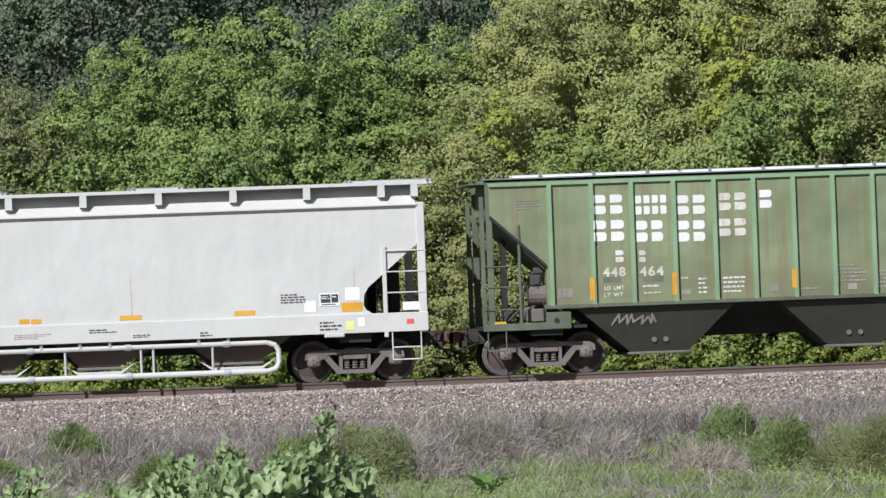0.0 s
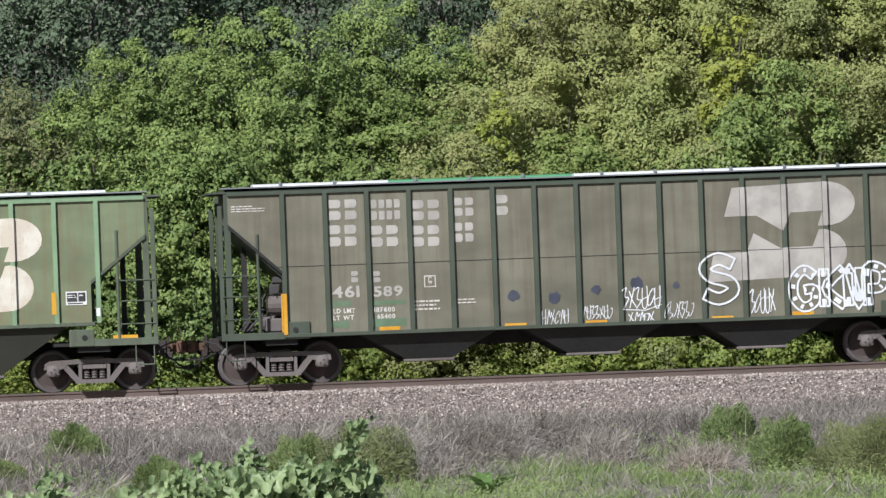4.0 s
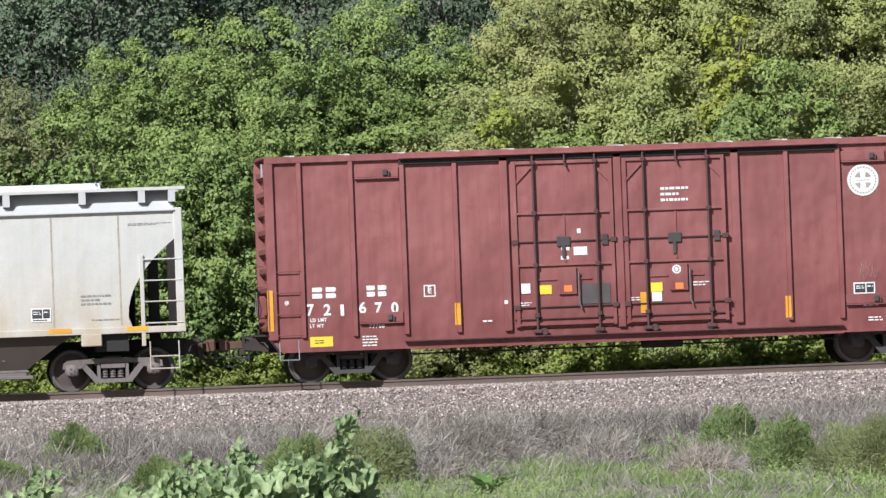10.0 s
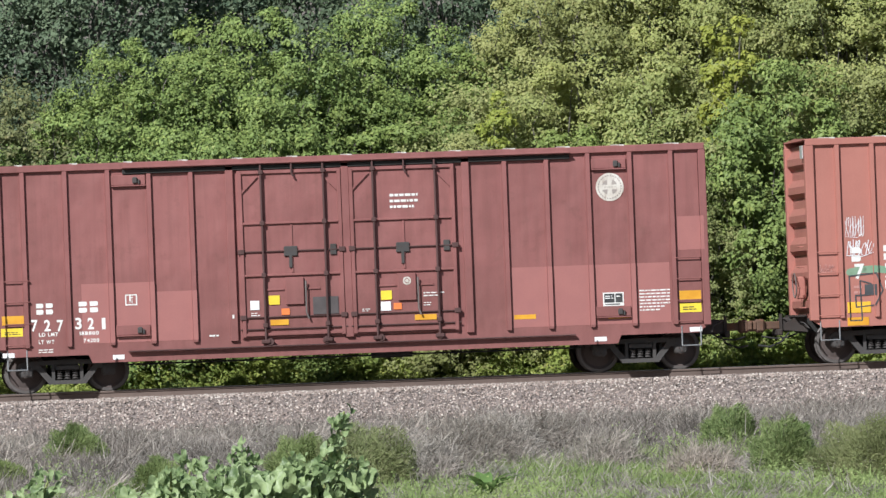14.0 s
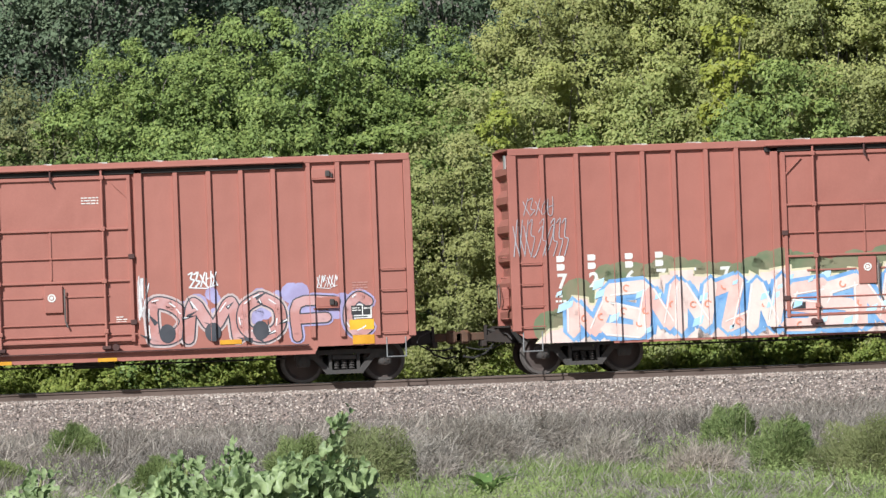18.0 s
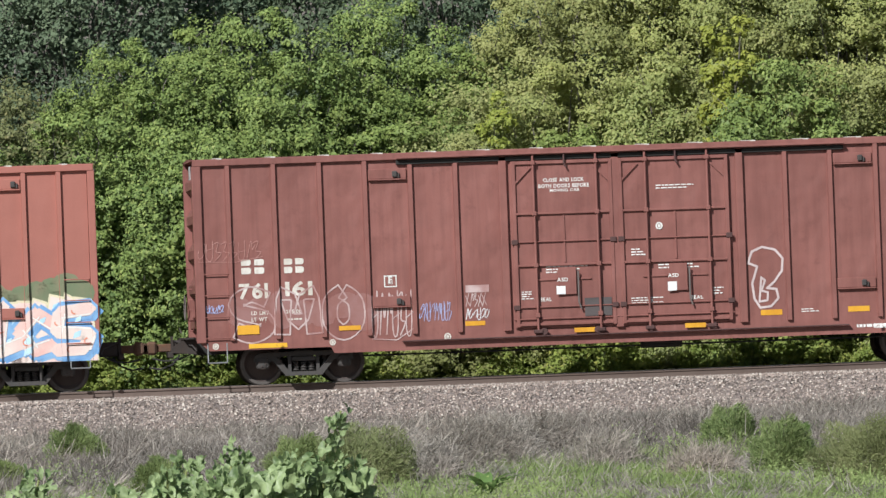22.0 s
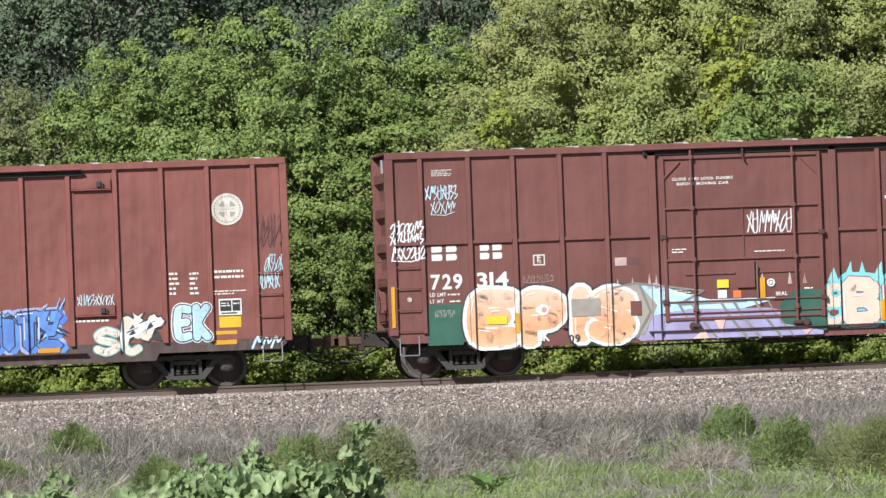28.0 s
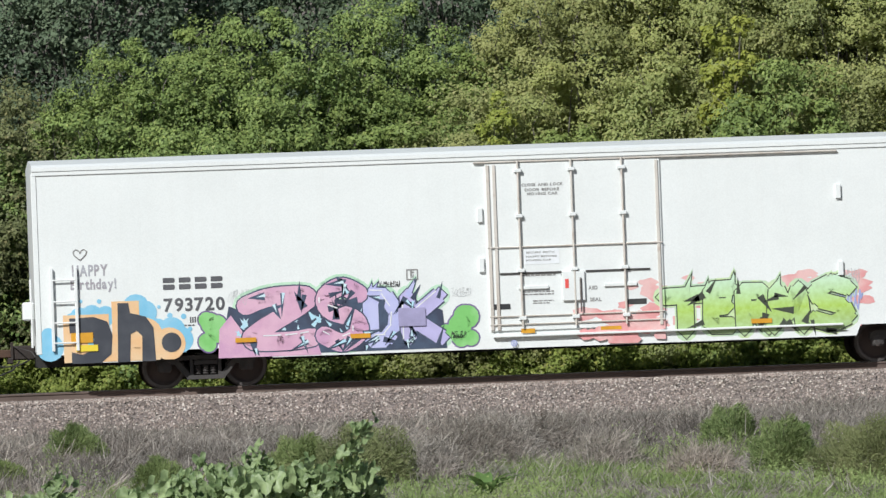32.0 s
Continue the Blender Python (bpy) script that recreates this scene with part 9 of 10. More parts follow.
# dark brown boxcar
company_name(c10, -6.94, -6.30, 2.58, 2.90, 2, "whitepaint")
company_name(c10, -5.87, -5.31, 2.58, 2.90, 2, "whitepaint")
lettering(c10, "729", -6.98, -6.28, 1.96, 2.28, "whitepaint")
lettering(c10, "314", -5.96, -5.26, 1.97, 2.29, "whitepaint")
lettering(c10, "LD LMT", -7.01, -6.65, 1.80, 1.88, "whitepaint")
fine_print(c10, -6.62, -6.30, 1.79, 1.87, 1, "whitepaint")
lettering(c10, "LT WT", -7.01, -6.71, 1.65, 1.73, "whitepaint")
fine_print(c10, -6.58, -6.30, 1.64, 1.72, 1, "whitepaint")
fine_print(c10, -6.88, -6.36, 4.43, 4.59, 4, "whitepaint")
plate_mark(c10, -4.70, -4.44, 2.40, 2.64, "F", "whitepaint")
tag(c10, -7.03, -6.31, 3.90, 4.24, "aquatag", 121, 0.04, 7)
tag(c10, -6.92, -6.40, 3.58, 3.90, "aquatag", 122, 0.03, 4)
tag(c10, -7.84, -7.10, 3.18, 3.48, "tagwhite", 123, 0.055, 6)
tag(c10, -7.85, -7.11, 2.93, 3.21, "tagwhite", 124, 0.055, 6)
tag(c10, -7.83, -7.09, 2.59, 2.93, "tagwhite", 125, 0.055, 6)
tag(c10, -4.95, -4.27, 2.02, 2.20, "ghost", 126, 0.02, 7)
sticker(c10, "paint_field", -7.08, -6.30, 0.72, 1.62, "darkgreen", 1)
tag(c10, -6.92, -6.48, 1.32, 1.50, "dimlight", 127, 0.02, 6)
sticker(c10, "reflector", -7.87, -7.79, 1.14, 2.04, "yellow", 6)
round_plate(c10, -7.51, -7.41, 1.71, 1.79, "oldwhite")
car_letters = (("E", -6.22, -5.02, "orangefade"), ("P", -5.12, -3.98, "orangefade"), ("I", -4.02, -3.34, "orangefade"), ("S", -3.58, -2.42, "orangefade"))
fat_word(c10, car_letters, 0.60, 1.92, 0.40, "white10", "blackpaint", True, 0.085, 0.125, 0.57, 0, "white10", None, 127)
c10.paint("graffiti_eye", disc(-4.52, 1.42, 0.13, 16), M["white10"], 8)
c10.paint("graffiti_eye", disc(-4.50, 1.42, 0.06, 12), M["coral"], 8.4)
sticker(c10, "notice_plate", -5.78, -5.32, 1.14, 1.32, "lemon", 9)
sticker(c10, "reflector", -5.14, -5.06, 0.93, 1.37, "yellow", 9)
sticker(c10, "mesh_panel", -3.89, -3.25, 1.25, 1.63, "greymesh", 9)
lettering(c10, "LK", -4.66, -4.40, 0.74, 0.94, "tagwhite", 9)
lettering(c10, "09", -3.98, -3.72, 0.69, 0.85, "blackpaint", 9)
lettering(c10, "CLOSE AND LOCK DOORS", -1.57, -0.21, 4.16, 4.22, "whitepaint")
lettering(c10, "BEFORE MOVING CAR", -1.46, -0.30, 4.05, 4.11, "whitepaint")
tag(c10, 0.07, 1.07, 2.91, 3.45, "tagwhite", 129, 0.05, 7)
fine_print(c10, -1.62, -1.28, 2.55, 2.67, 2, "whitepaint")
fine_print(c10, 0.21, 1.01, 2.51, 2.57, 1, "whitepaint")
sticker(c10, "paper_scrap", -2.89, -2.63, 2.33, 2.51, "ghost")
sticker(c10, "paper_scrap", -2.59, -2.37, 2.34, 2.50, "ghostdark")
paint_fields(c10, -2.94, 1.78, 0.59, 1.99, 130)
sticker(c10, "lemon_placard", -0.65, -0.39, 1.76, 1.94, "lemon", 9)
sticker(c10, "paper_placard", -0.64, -0.44, 1.53, 1.71, "paper", 9)
sticker(c10, "orange_placard", -0.30, -0.12, 1.53, 1.69, "orange", 9)
sticker(c10, "reflector", 0.30, 0.42, 1.50, 1.96, "yellow", 9)
round_plate(c10, 0.46, 0.64, 1.75, 1.93, "whitepaint", 9)
lettering(c10, "SEAL", 0.65, 0.91, 1.55, 1.63, "whitepaint", 9)
fine_print(c10, -1.60, -1.18, 1.61, 1.77, 3, "whitepaint")
fine_print(c10, 1.29, 1.59, 1.49, 1.73, 3, "whitepaint")
sticker(c10, "brown_patch", -2.58, -2.34, 1.22, 1.54, "brown10", 8)
company_name(c10, 3.29, 3.79, 3.72, 3.94, 1, "whitepaint", 0.5)
sticker(c10, "underline", 3.17, 3.87, 3.61, 3.67, "whitepaint")
company_name(c10, 4.24, 4.74, 3.72, 3.94, 1, "whitepaint", 0.5)
sticker(c10, "underline", 4.12, 4.82, 3.61, 3.67, "whitepaint")
company_name(c10, 5.28, 5.78, 3.73, 3.95, 1, "whitepaint", 0.5)
sticker(c10, "underline", 5.16, 5.86, 3.61, 3.67, "whitepaint")
company_name(c10, 6.33, 6.83, 3.72, 3.94, 1, "whitepaint", 0.5)
sticker(c10, "underline", 6.21, 6.91, 3.61, 3.67, "whitepaint")
fine_print(c10, 5.28, 5.44, 2.06, 2.56, 6, "whitepaint")
fine_print(c10, 5.69, 5.81, 2.06, 2.56, 6, "whitepaint")
fine_print(c10, 6.33, 6.41, 2.34, 2.54, 3, "whitepaint")
fine_print(c10, 6.70, 6.80, 2.33, 2.55, 3, "whitepaint")
fine_print(c10, 6.33, 6.87, 2.03, 2.17, 2, "whitepaint")
fine_print(c10, 4.35, 4.89, 2.05, 2.17, 2, "whitepaint")
inspection_panel(c10, 6.35, 6.83, 1.47, 1.81, "whitepaint")
tag(c10, 6.33, 6.97, 1.82, 1.98, "aquatag", 131, 0.025, 6)
block_piece(c10, 0.76, 1.96, 132)
sticker(c10, "reflector", 2.98, 3.08, 0.92, 1.38, "yellow", 12)
sticker(c10, "reflector", 5.01, 5.11, 0.91, 1.37, "yellow", 12)
tag(c10, 6.55, 6.97, 0.98, 1.42, "aquatag", 133, 0.03, 6)
tag(c10, 7.03, 7.15, 1.32, 1.70, "tagwhite", 134, 0.02, 4)
sticker(c10, "reflector", 7.72, 7.86, 1.13, 2.03, "yellow", 5)

# white refrigerator car
company_name(c11, -8.82, -7.42, 2.16, 2.42, 4, "greyink2")
lettering(c11, "793720", -8.82, -7.48, 1.69, 1.97, "greyink2")
fine_print(c11, -8.38, -8.00, 1.34, 1.40, 1, "greyink2")
lettering(c11, "III9", -8.26, -8.00, 1.43, 1.55, "greyink2")
heart(c11, -10.76, -10.46, 2.87, 3.11, "greyink")
lettering(c11, "HAPPY", -10.80, -10.02, 2.53, 2.77, "greytag")
lettering(c11, "Birthday!", -10.84, -9.84, 2.24, 2.46, "greytag")
oh_piece(c11, -11.50, -8.16, 0.59, 1.99, 141)
sticker(c11, "reflector", -10.87, -10.39, 1.07, 1.29, "yellow", 12)
sticker(c11, "notice_plate", -10.77, -10.29, 0.88, 1.02, "lemon", 12)
fine_print(c11, -10.69, -10.35, 0.91, 0.99, 2, "ink")
leafy_blob(c11, -8.12, -7.40, 0.72, 1.68, 142)
c11.paint("graffiti_ground", [[(-7.62, 0.66), (-2.62, 0.66), (-2.70, 1.5), (-3.3, 1.75), (-4.4, 1.8), (-6.0, 1.85), (-7.0, 1.6), (-7.4, 1.75)]], M["navy11"], 3)
c11.paint("graffiti_letter", [[(-7.66, 0.62), (-5.4, 0.62), (-5.5, 1.0), (-7.0, 1.02), (-7.36, 1.55), (-7.62, 1.25)]], M["pink11b"], 3.6)
bits = random.Random(7)
c11.paint("graffiti_shine", [dart((x, z), (x + bits.uniform(-0.22, 0.22), z + bits.uniform(0.10, 0.26)), bits.uniform(0.03, 0.06)) for x, z in [(bits.uniform(-7.3, -2.8), bits.uniform(0.75, 1.5)) for k in range(44)]], M["aquatag"], 3.8)
fat_word(c11, (("Z", -7.32, -5.34, "pink11"), ("S", -5.56, -4.28, "pink11b")), 0.64, 2.30, 0.40, "navy11", "palegreen", True, 0.03, 0.09, 0.64, 0, "tagwhite", None, 143, 26)
fat_word(c11, (("D", -4.52, -3.50, "lav11"), ("K", -3.72, -2.52, "lav11b")), 0.66, 2.14, 0.34, "navy11", "palegreen", False, 0.03, 0.07, 0.66, 4, "tagwhite", None, 144, 22)
leafy_blob(c11, -2.82, -1.80, 0.67, 1.63, 145)
sticker(c11, "reflector", -7.28, -6.82, 0.95, 1.05, "yellow", 14)
sticker(c11, "reflector", -4.75, -4.31, 0.95, 1.05, "yellow", 14)
sticker(c11, "mesh_panel", -3.68, -3.08, 1.17, 1.57, "lavmesh", 13)
plate_mark(c11, -3.47, -3.21, 2.18, 2.42, "F", "greyink")
tag(c11, -4.08, -3.62, 2.05, 2.17, "ink", 146, 0.02, 6)
tag(c11, -2.54, -2.20, 0.85, 1.03, "ink", 147, 0.02, 5)
tag(c11, -7.41, -6.83, 1.76, 2.12, "greyfade", 148, 0.012, 6)
tag(c11, -2.48, -2.06, 1.79, 1.99, "greyfade", 149, 0.012, 6)
lettering(c11, "CLOSE AND LOCK", -0.86, 0.06, 4.15, 4.21, "greyink")
lettering(c11, "DOOR BEFORE", -0.79, -0.03, 4.04, 4.10, "greyink")
lettering(c11, "MOVING CAR", -0.74, -0.06, 3.95, 4.01, "greyink")
sticker(c11, "label_plate", -0.86, -0.08, 2.43, 2.77, "hatchwhite")
lettering(c11, "SECURE BOTH", -0.81, -0.19, 2.67, 2.71, "greyink", 3)
lettering(c11, "HASPS BEFORE", -0.82, -0.14, 2.58, 2.62, "greyink", 3)
lettering(c11, "MOVING CAR", -0.82, -0.26, 2.50, 2.54, "greyink", 3)
fine_print(c11, -0.92, -0.18, 2.15, 2.23, 1, "greyink")
fine_print(c11, -0.91, -0.23, 1.74, 1.92, 3, "greyink")
fine_print(c11, -0.70, -0.24, 1.55, 1.65, 2, "greyink")
lettering(c11, "ASD", 0.54, 0.74, 1.83, 1.91, "greyink")
lettering(c11, "SEAL", 0.56, 0.82, 1.57, 1.65, "greyink")
sticker(c11, "black_patch", -1.56, -1.20, 1.46, 1.58, "ink")
sticker(c11, "black_patch", 1.40, 1.82, 1.47, 1.59, "ink")
sticker(c11, "reflector", -0.98, -0.68, 0.92, 1.02, "yellow")
sticker(c11, "reflector", 0.78, 1.24, 0.93, 1.01, "yellow")
sticker(c11, "red_label", 0.02, 0.10, 1.88, 2.08, "red", 22)
fine_print(c11, -0.06, 0.38, 2.15, 2.21, 1, "greyink")
pink_field(c11, 0.35, 1.97, 0.68, 1.42, 150)
pink_field(c11, 1.25, 6.87, 0.57, 2.11, 151)
fat_word(c11, (("T", 2.02, 3.34, "limefade"), ("E", 3.02, 3.92, "limefade"), ("R", 3.72, 4.72, "limefade"), ("M", 4.44, 5.50, "limefade"), ("S", 5.30, 6.56, "limefade")), 0.63, 1.98, 0.36, "darkolive", "limehalo", False, 0.026, 0.06, 0.62, 9, None, None, 152, 18, None)
sticker(c11, "reflector", 4.13, 4.59, 0.95, 1.05, "yellow", 14)
tag(c11, 6.03, 6.61, 1.13, 1.63, "bluetag", 153, 0.05, 5)
tag(c11, 6.18, 6.58, 1.75, 2.09, "greyfade", 154, 0.02, 4)
round_plate(c11, -1.22, -1.08, 0.64, 0.78, "bluetag")


# ---------------------------------------------------------------- foreground: stones, dry weeds, grass, bushes, vine
M["stone"] = None


def stone_material():
    m, nt, b = material("ballast_stone")
    g = nt.nodes.new("ShaderNodeNewGeometry")
    r = nt.nodes.new("ShaderNodeValToRGB")
    e = r.color_ramp.elements
    e[0].position, e[0].color = 0.0, (0.055, 0.046, 0.041, 1)
    e[1].position, e[1].color = 1.0, (0.72, 0.65, 0.58, 1)
    for pos, c in ((0.22, (0.28, 0.225, 0.192)), (0.55, (0.41, 0.328, 0.288)), (0.8, (0.43, 0.362, 0.325))):
        x = e.new(pos)
        x.color = (*c, 1)
    nt.links.new(g.outputs["Random Per Island"], r.inputs[0])
    nt.links.new(r.outputs[0], b.inputs["Base Color"])
    b.inputs["Roughness"].default_value = 0.85
    return m


M["stone"] = stone_material()


def stones():
    """Loose crushed stone on the near shoulder and slope of the bank."""
    rng = np.random.default_rng(11)
    n = 36000
    x = rng.uniform(4.0, 27.0, n)
    u = rng.uniform(0, 1, n)
    y = np.where(u < 0.9, -1.0 - 2.9 * rng.uniform(0, 1, n), -3.7 - 2.5 * rng.uniform(0, 1, n) ** 2)
    z = np.interp(-y, [0.0, 1.45, 2.15, 3.7, 4.6, 7.0], [-0.19, -0.187, -0.24, -0.98, -1.0, -1.04])
    s = rng.uniform(0.014, 0.036, n)
    octa = np.array([[1, 0, 0], [0, 1, 0], [-1, 0, 0], [0, -1, 0], [0, 0, 0.8], [0, 0, -0.8]], float)
    V = octa[None] * s[:, None, None] * rng.uniform(0.65, 1.35, (n, 6, 3)) + rng.normal(0, 0.006, (n, 6, 3))
    a = rng.uniform(0, 6.28, n)
    c, d = np.cos(a)[:, None], np.sin(a)[:, None]
    V = np.stack([V[..., 0] * c - V[..., 1] * d, V[..., 0] * d + V[..., 1] * c, V[..., 2]], -1)
    V += np.stack([x, y, z], 1)[:, None] + np.array([0, 0, 0.008])
    tri = np.array([[0, 1, 4], [1, 2, 4], [2, 3, 4], [3, 0, 4], [1, 0, 5]])
    F = (tri[None] + (np.arange(n) * 6)[:, None, None]).reshape(-1)
    me = bpy.data.meshes.new("ballast_stones")
    me.vertices.add(6 * n)
    me.vertices.foreach_set("co", V.reshape(-1).astype(np.float32))
    me.loops.add(len(F))
    me.loops.foreach_set("vertex_index", F.astype(np.int32))
    me.polygons.add(len(F) // 3)
    me.polygons.foreach_set("loop_start", np.arange(0, len(F), 3, dtype=np.int32))
    me.update(calc_edges=True)
    me.validate()
    me.materials.append(M["stone"])
    tagged(new("ballast_stones", me), "loose pink and grey crushed stones beside the rail", "stones", kind="stuff")


def blades(base, height, width, lean, rng, droop=0.0):
    """Thin upright blades, each two slim quads bent at the middle. base: (n, 3)."""
    n = len(base)
    a = rng.uniform(0, math.pi, n)
    W = np.stack([np.cos(a), np.sin(a), np.zeros(n)], 1) * (width * rng.uniform(0.6, 1.4, n))[:, None]
    d = rng.normal(0, 1, (n, 2))
    h = height * rng.uniform(0.5, 1.2, n)
    D = np.stack([d[:, 0], d[:, 1], np.zeros(n)], 1) * (lean * h)[:, None]
    mid = base + D * 0.35 + np.array([0, 0, 1.0]) * (h * 0.55)[:, None]
    tip = base + D + np.array([0, 0, 1.0]) * (h * (1 - droop * rng.uniform(0, 1, n)))[:, None]
    q1 = np.stack([base - W, base + W, mid + W * 0.8, mid - W * 0.8], 1)
    q2 = np.stack([mid - W * 0.8, mid + W * 0.8, tip + W * 0.15, tip - W * 0.15], 1)
    return np.concatenate([q1, q2])


def zg(x, y):
    base = np.interp(y, [-130, -103, -50, -35, -20, -4.6, -3.4, -2.6], [-1.3, -2.0, -1.75, -1.5, -1.25, -1.0, -0.87, -0.60])
    return base


def strawy(name, lo, hi, odd):
    m = leafy(name, lo, hi, odd, 0.15, 0.7)
    return m


M["straw"] = strawy("dry_straw", (0.050, 0.047, 0.041), (0.372, 0.356, 0.318), (0.62, 0.59, 0.53))
M["dead_brown"] = strawy("dead_brown_stalk", (0.036, 0.033, 0.029), (0.232, 0.217, 0.195), (0.42, 0.39, 0.35))
M["pale_straw"] = strawy("pale_straw", (0.16, 0.148, 0.130), (0.48, 0.455, 0.41), (0.62, 0.58, 0.50))
M["grass"] = strawy("meadow_grass", (0.100, 0.160, 0.055), (0.290, 0.395, 0.150), (0.42, 0.44, 0.24))
M["feather"] = strawy("feathery_green", (0.074, 0.116, 0.044), (0.275, 0.365, 0.140), (0.37, 0.38, 0.20))
M["feather2"] = strawy("feathery_olive", (0.084, 0.110, 0.050), (0.292, 0.350, 0.158), (0.40, 0.36, 0.24))
M["dock"] = leafy("dock_leaf", (0.10, 0.19, 0.05), (0.25, 0.40, 0.14), (0.28, 0.36, 0.12))


def stems(base, D, width, rng):
    """Thin single stems from base along D."""
    n = len(base)
    W = np.cross(D, rng.normal(0, 1, (n, 3)) + np.array([0, 1.5, 0]))
    W /= np.linalg.norm(W, axis=1)[:, None] + 1e-9
    W *= (width * rng.uniform(0.6, 1.4, n))[:, None]
    return np.stack([base - W, base + W, base + D + W * 0.4, base + D - W * 0.4], 1)


def tufts(rng, x, y, per, height, spread, width, tilt=(0.0, 0.0), low=0.25):
    """Tufts of stems: each tuft has its own size and lean; stems fan out from its foot."""
    m = len(x)
    h = height * rng.uniform(0.45, 1.25, m)
    tx, ty = tilt[0] + rng.normal(0, 0.6, m), tilt[1] + rng.normal(0, 0.35, m)
    i = np.repeat(np.arange(m), per)
    n = len(i)
    bx, by = x[i] + rng.normal(0, 0.07, n), y[i] + rng.normal(0, 0.10, n)
    d = np.stack([tx[i] + rng.normal(0, spread, n), ty[i] + rng.normal(0, spread, n), rng.uniform(low, 1.0, n)], 1)
    d /= np.linalg.norm(d, axis=1)[:, None]
    start = rng.uniform(0, 0.45, n) * h[i]
    B = np.stack([bx, by, zg(bx, by) - 0.02], 1) + d * start[:, None] * 0.8
    return stems(B, d * (h[i] * rng.uniform(0.35, 0.85, n))[:, None], width, rng)


def weeds():
    rng = np.random.default_rng(21)
    # dead grey stems in tufts, thickest just below the stones
    m = 3600
    x = rng.uniform(-1.0, 30.0, m)
    y = -3.3 - 46.0 * rng.uniform(0, 1, m) ** 1.4
    keep = np.sin(x * 0.9 + 1.0) + np.sin(x * 2.3 + y * 0.4) + rng.normal(0, 0.8, m) > -1.1
    x, y = x[keep], y[keep]
    P = tufts(rng, x, y, 26, 0.40, 0.70, 0.0060, (0.1, 0.0), 0.12)
    tagged(new("dry_weeds", quads("dry_weeds", P, M["straw"])), "dead grey weed stems on the bank", "weeds", kind="stuff")
    # dark brown stalks in drifts between them
    m = 2600
    x, y = rng.uniform(0.0, 24.0, m), -8.0 - 26.0 * rng.uniform(0, 1, m)
    keep = np.sin(x * 0.55 + 4.2) + 0.8 * np.sin(x * 1.7 + y * 0.35) + rng.normal(0, 0.5, m) > 0.55
    x, y = x[keep], y[keep]
    P = tufts(rng, x, y, 30, 0.46, 0.75, 0.0058, (-0.1, 0.0), 0.15)
    tagged(new("brown_weeds", quads("brown_weeds", P, M["dead_brown"])), "dark brown dead weeds in drifts on the bank", "weeds", kind="stuff")
    # low broad-leaved green weeds
    m = 700
    x, y = rng.uniform(5.0, 20.0, m), -22 - 26 * rng.uniform(0, 1, m)
    keep = np.sin(x * 0.95 - 2.6) + 0.6 * np.sin(y * 0.35 + x) + rng.normal(0, 0.35, m) > 1.0
    x, y = x[keep], y[keep]
    i = np.repeat(np.arange(len(x)), 70)
    C = np.stack([x[i] + rng.normal(0, 0.22, len(i)), y[i] + rng.normal(0, 0.5, len(i)), np.zeros(len(i))], 1)
    C[:, 2] = zg(C[:, 0], C[:, 1]) + np.abs(rng.normal(0, 0.16, len(i)))
    P = leaves_at(C, np.tile(SUNWARD, (len(i), 1)), 0.042, rng, 0.8, 0.6)
    tagged(new("green_weeds", quads("green_weeds", P, M["grass"])), "low leafy green weeds among the dry stems", "weeds", kind="stuff")
    # pale stalks bent over and matted
    m = 420
    x, y = rng.uniform(2, 20, m), -6 - 32 * rng.uniform(0, 1, m)
    keep = (np.sin(x * 0.8 - 2.2) + rng.normal(0, 0.5, m)) > -0.1
    x, y = x[keep], y[keep]
    P = tufts(rng, x, y, 22, 0.62, 0.5, 0.0068, (0.7, -0.1), 0.1)
    tagged(new("dead_stalks", quads("dead_stalks", P, M["pale_straw"])), "matted pale dead stalks", "weeds", kind="stuff")
    # pale green grass nearest the camera, in patches that close together
    m = 4200
    x, y = rng.uniform(0.0, 24.0, m), -17 - 40 * rng.uniform(0, 1, m)
    k = 0.075 * (-y - 37) + 0.85 * np.sin(x * 0.75 - 1.4) * np.sin(y * 0.3) + 0.35 * np.sin(x * 2.1 + 1.0) + np.where(x > 10.2, 0.45, -0.15) + rng.normal(0, 0.25, m)
    keep = k > 0.0
    # two tongues of it run up into the dry stems
    x = np.concatenate([x[keep], rng.normal(14.0, 0.55, 200), rng.normal(15.6, 0.30, 80)])
    y = np.concatenate([y[keep], rng.normal(-36.0, 3.2, 200), rng.normal(-36.0, 2.6, 80)])
    P = tufts(rng, x, y, 30, 0.30, 0.6, 0.0055, (0.35, 0.0), 0.15)
    tagged(new("grass", quads("grass", P, M["grass"])), "pale green meadow grass", "grass", kind="stuff")


